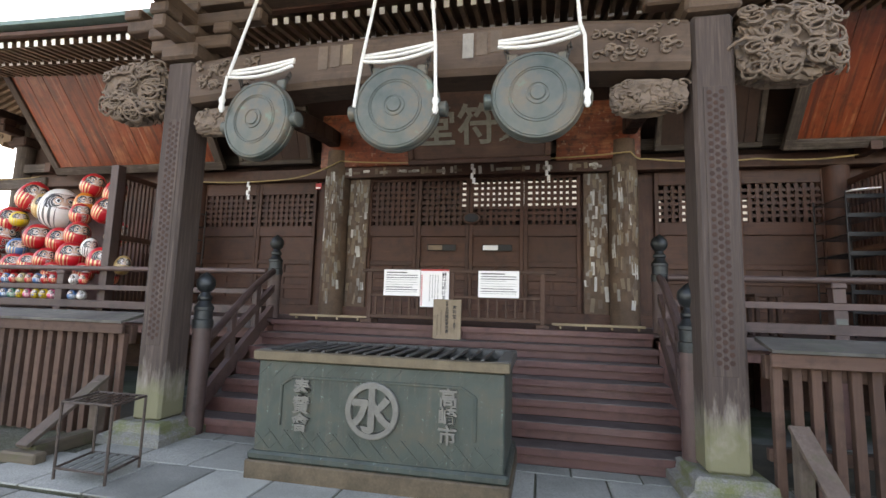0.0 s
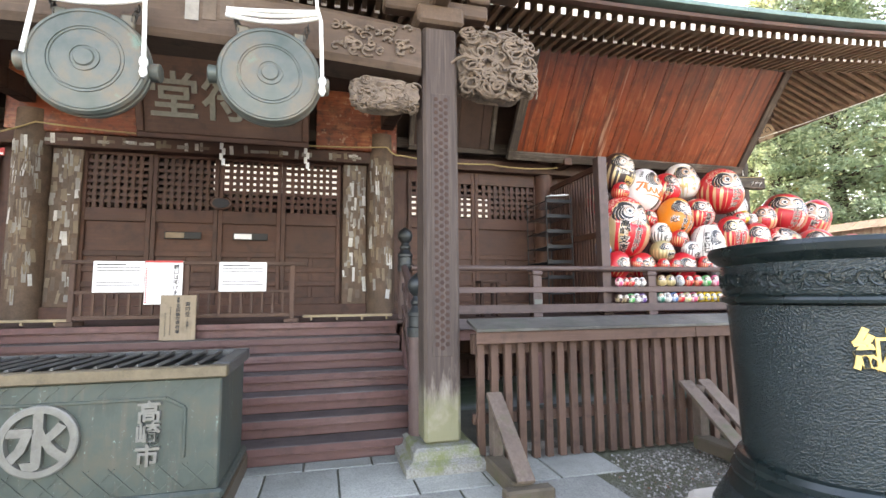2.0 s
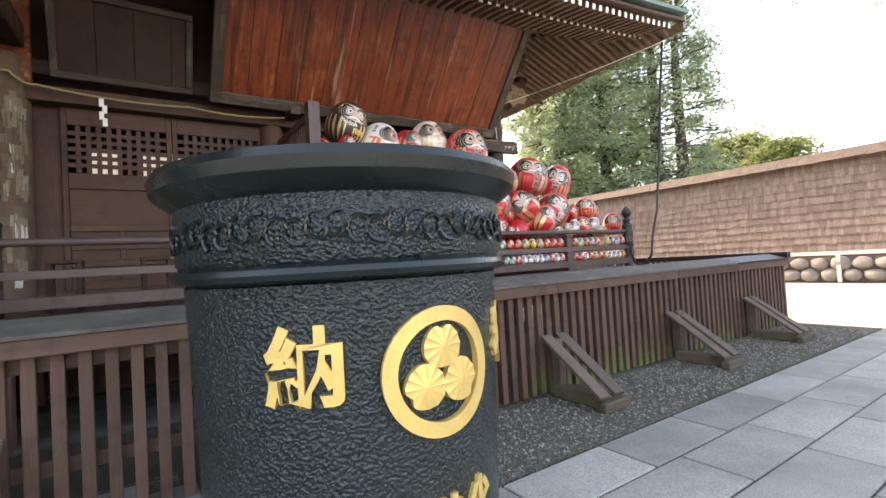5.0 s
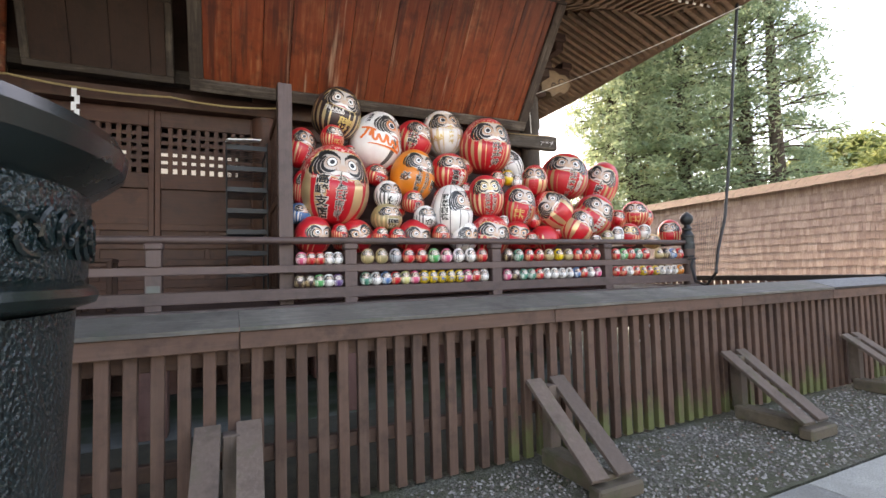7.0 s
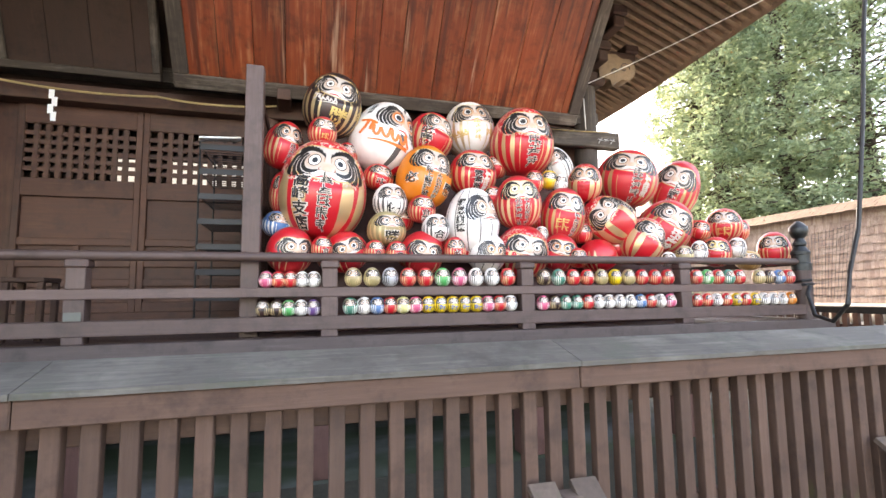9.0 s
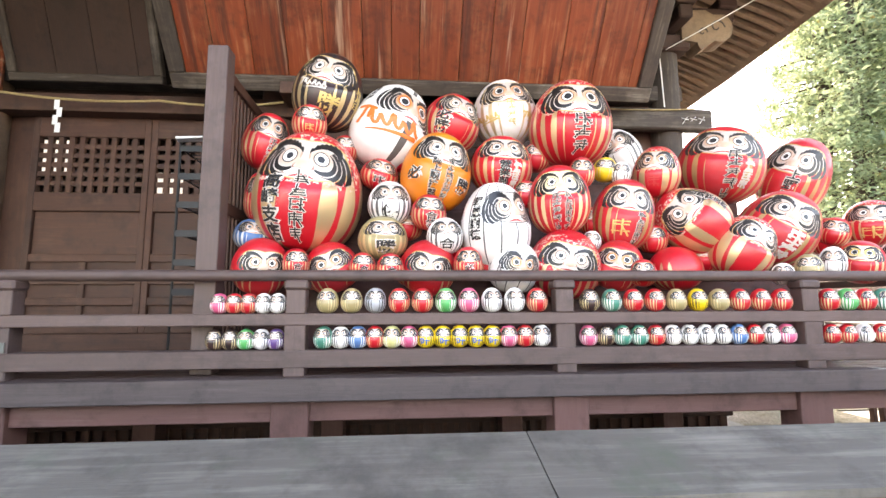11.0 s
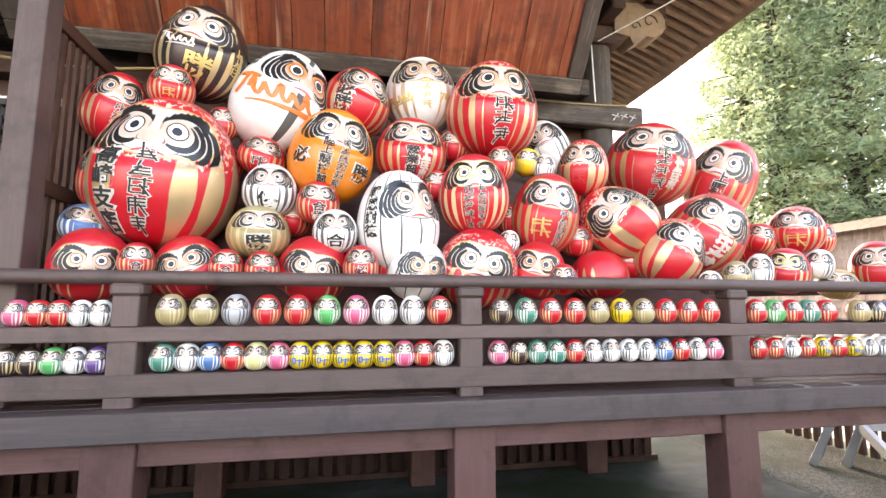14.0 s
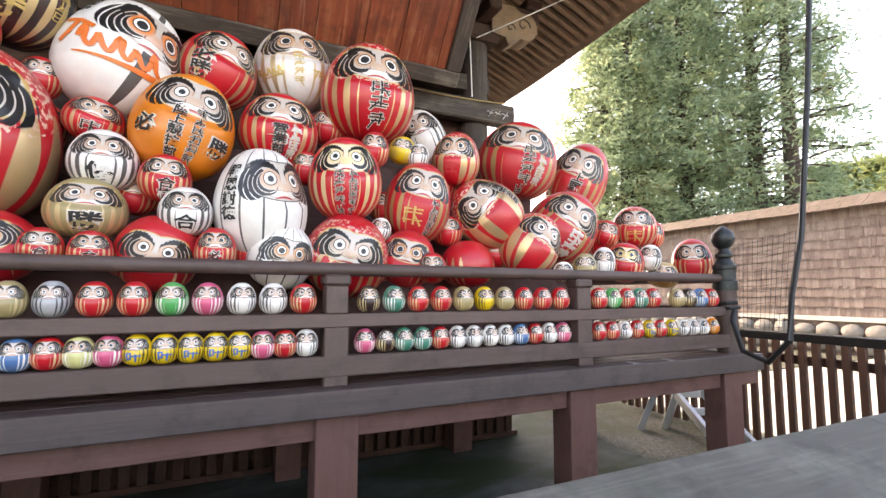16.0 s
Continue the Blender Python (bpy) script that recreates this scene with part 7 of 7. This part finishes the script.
# steel incense stand by the left post
fs = thing("steel_stand", (-3.7, 3.5, 0), "rusty steel frame stand with a slatted lower shelf", "stand")
q4 = [(-3.91, 3.3), (-3.4, 3.3), (-3.49, 3.72), (-4.0, 3.72)]
for x, y in q4:
    part("leg", tube([(x, y, 0), (x, y, 0.63)], 0.012, 6), RUST, fs)
for z in (0.63, 0.1):
    for (xa, ya), (xb, yb) in zip(q4, q4[1:] + q4[:1]):
        part("rail", tube([(xa, ya, z), (xb, yb, z)], 0.011, 6), RUST, fs)
for k in range(1, 6):
    f = k / 6
    a = (q4[0][0] + (q4[1][0] - q4[0][0]) * f, q4[0][1] + (q4[1][1] - q4[0][1]) * f)
    b = (q4[3][0] + (q4[2][0] - q4[3][0]) * f, q4[3][1] + (q4[2][1] - q4[3][1]) * f)
    part("top_bar", tube([(*a, 0.63), (*b, 0.63)], 0.007, 5), RUST, fs)
    part("shelf_slat", slant((*a, 0.105), (*b, 0.105), 0.06, 0.008), CONCRETE, fs)

# small things on and about the veranda
for x in (9.95, 10.37):
    tp = thing("tape_strip", (x, 6.42, 1.1), "strip of pale grey tape on the veranda edge", "tape", "tape strips")
    part("strip", B((x - 0.03, 6.422, 1.09), (x + 0.03, 6.428, DZ + 0.006), 0), SLIP[1], tp)
    part("strip", B((x - 0.03, 6.428, DZ + 0.005), (x + 0.03, 6.52, DZ + 0.009), 0), SLIP[1], tp)
pt = thing("post_label", (3.53, 6.53, 1.45), "small grey label on a railing post", "label")
part("plate", B((3.47, 6.526, 1.43), (3.59, 6.533, 1.5), 0), CONCRETE, pt)
rp_ = thing("red_plate", (-4.42, 8.5, 3.8), "small red and white plate on the pillar", "sign")
part("plate", B((-4.47, 8.49, 3.76), (-4.35, 8.51, 3.88), 0.003), INK_RED, rp_)
part("stripe", B((-4.46, 8.484, 3.77), (-4.36, 8.489, 3.8), 0), PAPER, rp_)
rw_ = thing("white_board", (4.35, 7.45, 3.3), "small white board lying on the wire rack", "board")
part("board", slant((4.2, 7.42, 3.28), (4.6, 7.5, 3.33), 0.12, 0.02), PAPER, rw_)
for x in (2.95, 2.1):
    st2 = thing("low_stool", (x, 7.1, DZ), "low dark wooden stool standing behind the railing", "stool", "stools")
    bar("seat", (x - 0.16, 7.0, DZ + 0.52), (x + 0.16, 7.3, DZ + 0.56), DARK_SHADED, st2)
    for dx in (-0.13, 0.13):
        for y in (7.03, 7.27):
            bar("leg", (x + dx - 0.025, y - 0.025, DZ), (x + dx + 0.025, y + 0.025, DZ + 0.52), DARK_SHADED, st2)
net = thing("hanging_net", (11.6, 6.2, 1.5), "thin dark netting hanging by the cable", "net")
bm = bmesh.new()
for k in range(15):
    f = k / 14
    a, b = Vector((11.47, 6.62, 2.3)).lerp(Vector((11.25, 5.86, 2.35)), f), Vector((11.46, 6.62, 1.5)).lerp(Vector((10.98, 5.82, 1.5)), f)
    merge(bm, tube([a, b], 0.0022, 3))
for k in range(17):
    f = k / 16
    a, b = Vector((11.47, 6.62, 2.3)).lerp(Vector((11.46, 6.62, 1.5)), f), Vector((11.25, 5.86, 2.35)).lerp(Vector((10.98, 5.82, 1.5)), f)
    merge(bm, tube(curve_pts(a, b, 0.03, 4), 0.0022, 3))
stuff("mesh", bm, CABLE, net)
fl = thing("flood_light", (11.75, 5.45, 6.25), "small pale floodlight on the eave corner", "light")
part("lamp_body", moved(lathe([(0.03, 0), (0.06, 0.05), (0.09, 0.14), (0.085, 0.15)], 16), Matrix.Translation((11.7, 5.42, 6.42)) @ Matrix.Rotation(radians(-70), 4, "Y")), ALU, fl, smooth=True)
part("bracket", tube([(11.72, 5.45, 6.1), (11.72, 5.45, 6.42)], 0.012, 6), ALU, fl)
wr = thing("service_wire", (9.9, 8.0, 5.0), "thin white wire strung under the eave", "wire")
part("wire", tube(curve_pts((9.6, 8.4, 4.95), (11.8, 5.7, 5.75), 0.05), 0.007, 5), ROPE, wr)
part("wire", tube(curve_pts((9.5, 8.45, 5.9), (9.55, 8.43, 4.2), 0.0), 0.008, 5), ROPE, wr)

# loose pebbles of the strip
q = random.Random(12)
vs, fs_ = [], []
for k in range(9000):
    p = Vector((q.uniform(2.9, 12.8), q.uniform(3.14, 4.28), 0.0))
    r = q.uniform(0.006, 0.02)
    n = len(vs)
    a = q.uniform(0, 6.28)
    u = Vector((math.cos(a), math.sin(a), 0)) * r
    v = Vector((-math.sin(a), math.cos(a), 0)) * r * q.uniform(0.6, 0.9)
    vs += [p + u, p + v, p - u * 0.9, p - v, p + Vector((0, 0, r * 0.8)) + u * 0.2, p + u * 0.6 + v * 0.5 + Vector((0, 0, r * 0.55))]
    fs_ += [(n, n + 5, n + 4), (n + 5, n + 1, n + 4), (n, n + 1, n + 5), (n + 1, n + 2, n + 4), (n + 2, n + 3, n + 4), (n + 3, n, n + 4)]
PEBBLE, nt_, b_ = mat("pebble")
r_ = nt_.nodes.new("ShaderNodeNewGeometry").outputs["Random Per Island"]
nt_.links.new(ramp(nt_, r_, [(0.0, (0.06, 0.05, 0.04)), (0.5, (0.16, 0.145, 0.125)), (0.9, (0.3, 0.285, 0.26)), (1.0, (0.12, 0.05, 0.02))]), b_.inputs["Base Color"])
b_.inputs["Roughness"].default_value = 0.85
me = bpy.data.meshes.new("pebbles")
me.from_pydata(vs, [], fs_)
me.materials.append(PEBBLE)
tagged(new("pebbles", me), "loose grey and brown pebbles along the fence", "pebbles", kind="stuff")

# conductor cable from the eave corner
cb = thing("hanging_cable", (11.2, 5.4, 0.9), "thick black cable hanging from the eave corner", "cable")
part("cable", tube([(11.85, 5.8, 5.85), (11.7, 5.85, 4.6), (11.55, 5.85, 3.6), (11.42, 5.85, 2.9), (11.3, 5.85, 2.3), (11.05, 5.82, 1.8), (10.95, 5.8, 1.45), (11.0, 6.0, 1.25), (11.15, 6.3, 1.3), (11.3, 6.48, 1.55), (11.38, 6.5, 1.65)], 0.024, 8), CABLE, cb, smooth=True)
part("tie", tube([(11.4 + 0.11 * math.cos(k), 6.6 + 0.11 * math.sin(k), 1.64 + 0.008 * k) for k in range(12)], 0.018, 6), CABLE, cb)

# shake-clad wall on a boulder footing, across the yard
WX = 23.8
yw = thing("yard_wall", (WX, 8, 0), "tall wall clad in split cedar shakes on a boulder footing", "wall", kind="structure")
part("core", B((WX + 0.06, -30, 0), (WX + 0.5, 40, 4.4), 0), SHAKE, yw)
part("plaster_band", B((WX - 0.04, -30, 0.98), (WX + 0.06, 40, 1.12), 0), PLASTER, yw, "pale band over the footing")
rw = random.Random(11)
bm = bmesh.new()
verts, faces = [], []
for r in range(11):
    z0 = 1.12 + r * 0.295
    y = -4.0
    while y < 24:
        w = rw.uniform(0.07, 0.15)
        dz, dx = rw.uniform(-0.05, 0.03), rw.uniform(0, 0.014)
        n = len(verts)
        x0, x1 = WX - 0.016 - dx, WX + 0.03
        verts += [(x0, y, z0 + dz), (x0, y + w - 0.008, z0 + dz), (x1, y + w - 0.008, z0 + 0.36), (x1, y, z0 + 0.36), (x0 + 0.012, y, z0 + dz), (x0 + 0.012, y + w - 0.008, z0 + dz)]
        faces += [(n + 3, n + 2, n + 1, n), (n, n + 1, n + 5, n + 4), (n, n + 4, n + 3), (n + 1, n + 2, n + 5)]
        y += w
me = bpy.data.meshes.new("shakes")
me.from_pydata(verts, [], faces)
me.materials.append(SHAKE)
sh = new("shakes", me)
sh.parent = yw
sh.location = -ORIGIN[yw.name]
sh["kind"] = "stuff"
bm = bmesh.new()
for r in range(4):
    y = -4.0
    while y < 24:
        w = rw.uniform(0.22, 0.4)
        merge(bm, slant((WX - 0.35 + r * 0.22, y + w / 2, 4.34 + r * 0.13 + rw.uniform(-0.01, 0.02)), (WX - 0.08 + r * 0.22, y + w / 2, 4.52 + r * 0.13), w - 0.01, 0.03, 0)) if r < 3 else None
        y += w
cop = part("coping_shingles", bm, PLANK["y"], yw, "mossy shingle coping")
cop["kind"] = "stuff"
for k in range(64):
    t = bmesh.new()
    bmesh.ops.create_icosphere(t, subdivisions=2, radius=1)
    sd = rw.random() * 50
    for v in t.verts:
        v.co *= 1 + 0.16 * noise.noise(v.co * 1.6 + Vector((sd, 0, 0)))
    row = k % 2
    m = Matrix.Translation((WX - 0.02, 2.0 + (k // 2) * 0.62 + row * 0.3, 0.26 + row * 0.42)) @ Matrix.Diagonal((0.2, rw.uniform(0.27, 0.34), rw.uniform(0.2, 0.27), 1))
    part("boulder", moved(t, m), BOULDER, yw, smooth=True)
for k in range(5):
    part("drain_post", B((WX - 0.2, 3.5 + k * 3.1, 0), (WX - 0.1, 3.62 + k * 3.1, 1.0), 0.01), PLASTER, yw)


# ---- trees ----
def tree(x, y, h, r, seed, leaf, n_clump, kind, base=0.16, lw=0.2, dens=110):
    t = thing("tree", (x, y, 0), kind, "tree", "trees behind the wall")
    q = random.Random(seed)
    tr = h * 0.018 + 0.1
    pts = [(x + 0.02 * h * math.sin(3 * f + seed), y + 0.02 * h * math.cos(2 * f), h * f) for f in [k / 10 for k in range(11)]]
    bm = tube(pts, tr, 10, [tr * (1 - 0.09 * k) for k in range(11)])
    centres = []
    for k in range(n_clump):
        f = base + (0.98 - base) * (k + q.random()) / n_clump
        a = q.uniform(0, 6.283)
        prof = (1 - f) ** 0.6 if "cedar" in kind else math.sin(math.pi * min(1, (f - base) / (1 - base) * 0.85 + 0.12)) ** 0.7
        rr = r * prof * q.uniform(0.45, 1.05) + 0.2
        c = Vector((x + rr * math.cos(a), y + rr * math.sin(a), h * f - 0.12 * rr))
        centres.append((c, prof))
        if k % 2 == 0:
            s0 = Vector((x, y, h * f * 0.97))
            merge(bm, tube([s0, s0.lerp(c, 0.5) + Vector((0, 0, 0.06 * rr)), c], 0.02 + 0.012 * h * 0.1, 5))
    part("trunk", bm, BARK, t)
    vs, fs_ = [], []
    for c, prof in centres:
        cr = r * 0.17 * q.uniform(0.6, 1.35)
        for _ in range(int(dens * q.uniform(0.7, 1.2))):
            d = Vector((q.gauss(0, 1), q.gauss(0, 1), q.gauss(0, 0.62)))
            p = c + d * cr * 0.62
            s = lw * q.uniform(0.6, 1.4)
            u = Vector((q.gauss(0, 1), q.gauss(0, 1), q.gauss(0, 0.5))).normalized()
            v = u.cross(Vector((q.gauss(0, 1), q.gauss(0, 1), q.gauss(0, 1)))).normalized()
            n = len(vs)
            vs += [p - u * s * 0.8, p + v * s * 0.26, p + u * s * 0.9 - Vector((0, 0, s * 0.35)), p - v * s * 0.26]
            fs_ += [(n, n + 1, n + 2, n + 3)]
    me = bpy.data.meshes.new("crown")
    me.from_pydata([p - ORIGIN[t.name] for p in vs], [], fs_)
    me.materials.append(leaf)
    cr_ob = new("crown", me)
    cr_ob.parent = t
    return t


for k, (x, y, h, r) in enumerate(((31.2, 17.6, 24, 4.6), (29.6, 20.2, 22, 4.4), (28.0, 22.4, 23, 4.3), (27.5, 23.8, 21, 4.2), (35.0, 24.0, 24, 5.0), (34.2, 28.6, 22, 4.6))):
    tree(x, y, h, r, k + 1, CEDAR, 300 if k < 4 else 170, "tall old cedar tree with dense feathery crown" if k % 2 else "tall cedar tree with yellowing tips", 0.06, 0.17 if k < 4 else 0.22, 105 if k < 4 else 100)
tree(26.5, 4.6, 18.5, 5.2, 12, CEDAR, 100, "tall tree with a high sparse crown", 0.64, 0.15)
tree(31.0, 15.8, 22, 3.9, 14, CEDAR, 110, "tall cedar tree with yellowing tips", 0.2, 0.16, 70)
tree(42.0, 15.0, 9, 4.5, 7, BROAD, 160, "broad-leaved tree with yellow-green crown", 0.15, 0.24)
tree(47.0, 20.0, 11, 5.0, 8, BROAD, 160, "broad-leaved tree with yellow-green crown", 0.15, 0.4)
tree(-34.0, 30.0, 9, 5.0, 9, BROAD, 120, "broad-leaved tree with yellow-green crown", 0.15, 0.5)
tree(-42.0, 24.0, 8, 5.0, 10, BROAD, 120, "broad-leaved tree with yellow-green crown", 0.15, 0.5)
# far wooded hill
q = random.Random(3)
vs, fs_ = [], []
for k in range(26000):
    a = q.uniform(-0.2, 3.6)
    d = q.uniform(70, 110)
    f = q.random()
    hz = (7 + 2.2 * math.sin(a * 5) + 1.5 * math.sin(a * 17) + q.gauss(0, 0.8)) * f * (d / 85)
    p = Vector((CX + d * math.cos(a), 5 + d * math.sin(a), hz))
    u = Vector((q.gauss(0, 1), q.gauss(0, 1), q.gauss(0, 1))).normalized()
    v = u.cross(Vector((q.gauss(0, 1), q.gauss(0, 1), q.gauss(0, 1)))).normalized()
    n = len(vs)
    s = q.uniform(0.6, 1.5)
    vs += [p - u * s, p + v * s * 0.6, p + u * s, p - v * s * 0.6]
    fs_.append((n, n + 1, n + 2, n + 3))
me = bpy.data.meshes.new("far_woods")
me.from_pydata(vs, [], fs_)
me.materials.append(BROAD)
tagged(new("far_woods", me), "hazy yellow-green wooded hill beyond the yard", "woods", kind="stuff")

# ---- paving slabs ----
slab_cache = {}


def slab(x0, x1, y0, y1, top=0.0):
    key = (round(x1 - x0, 2), round(y1 - y0, 2))
    if key not in slab_cache:
        slab_cache[key] = mesh_of("slab", B((-key[0] / 2 + 0.009, -key[1] / 2 + 0.009, -0.05), (key[0] / 2 - 0.009, key[1] / 2 - 0.009, 0), 0.006), SLAB)
    piece("slab", slab_cache[key], ((x0 + x1) / 2, (y0 + y1) / 2, top), pavement)


rp = random.Random(8)
far_slabs = []
y, row = 3.1, 0
while y > -6:
    x = -15.9 + (row % 2) * 0.52
    while x < 21:
        w = rp.choice((1.02, 1.08, 1.14))
        top = rp.uniform(-0.003, 0.003)
        if -4.5 < x < 15 and y > 0.2:
            slab(x, x + w, y - 0.51, y, top)
        else:
            far_slabs += [(p, q, z) for z in (-0.05, top) for p, q in ((x + 0.009, y - 0.501), (x + w - 0.009, y - 0.501), (x + w - 0.009, y - 0.009), (x + 0.009, y - 0.009))]
        x += w
    y -= 0.51
    row += 1
me = bpy.data.meshes.new("slabs")
me.from_pydata(far_slabs, [], [tuple(n + k for k in q) for n in range(0, len(far_slabs), 8) for q in ((4, 5, 6, 7), (0, 1, 5, 4), (1, 2, 6, 5), (2, 3, 7, 6), (3, 0, 4, 7))])
me.materials.append(SLAB)
ob_far = new("slabs", me)
ob_far.parent = pavement
ob_far["kind"] = "stuff"
for r, (ya, yb) in enumerate(((3.13, 3.88), (3.88, 4.62), (4.62, 4.86))):
    x = -4.68 + 0.3 * (r % 2)
    while x < 2.6:
        slab(x, x + 0.62, ya, yb, 0.012)
        x += 0.62
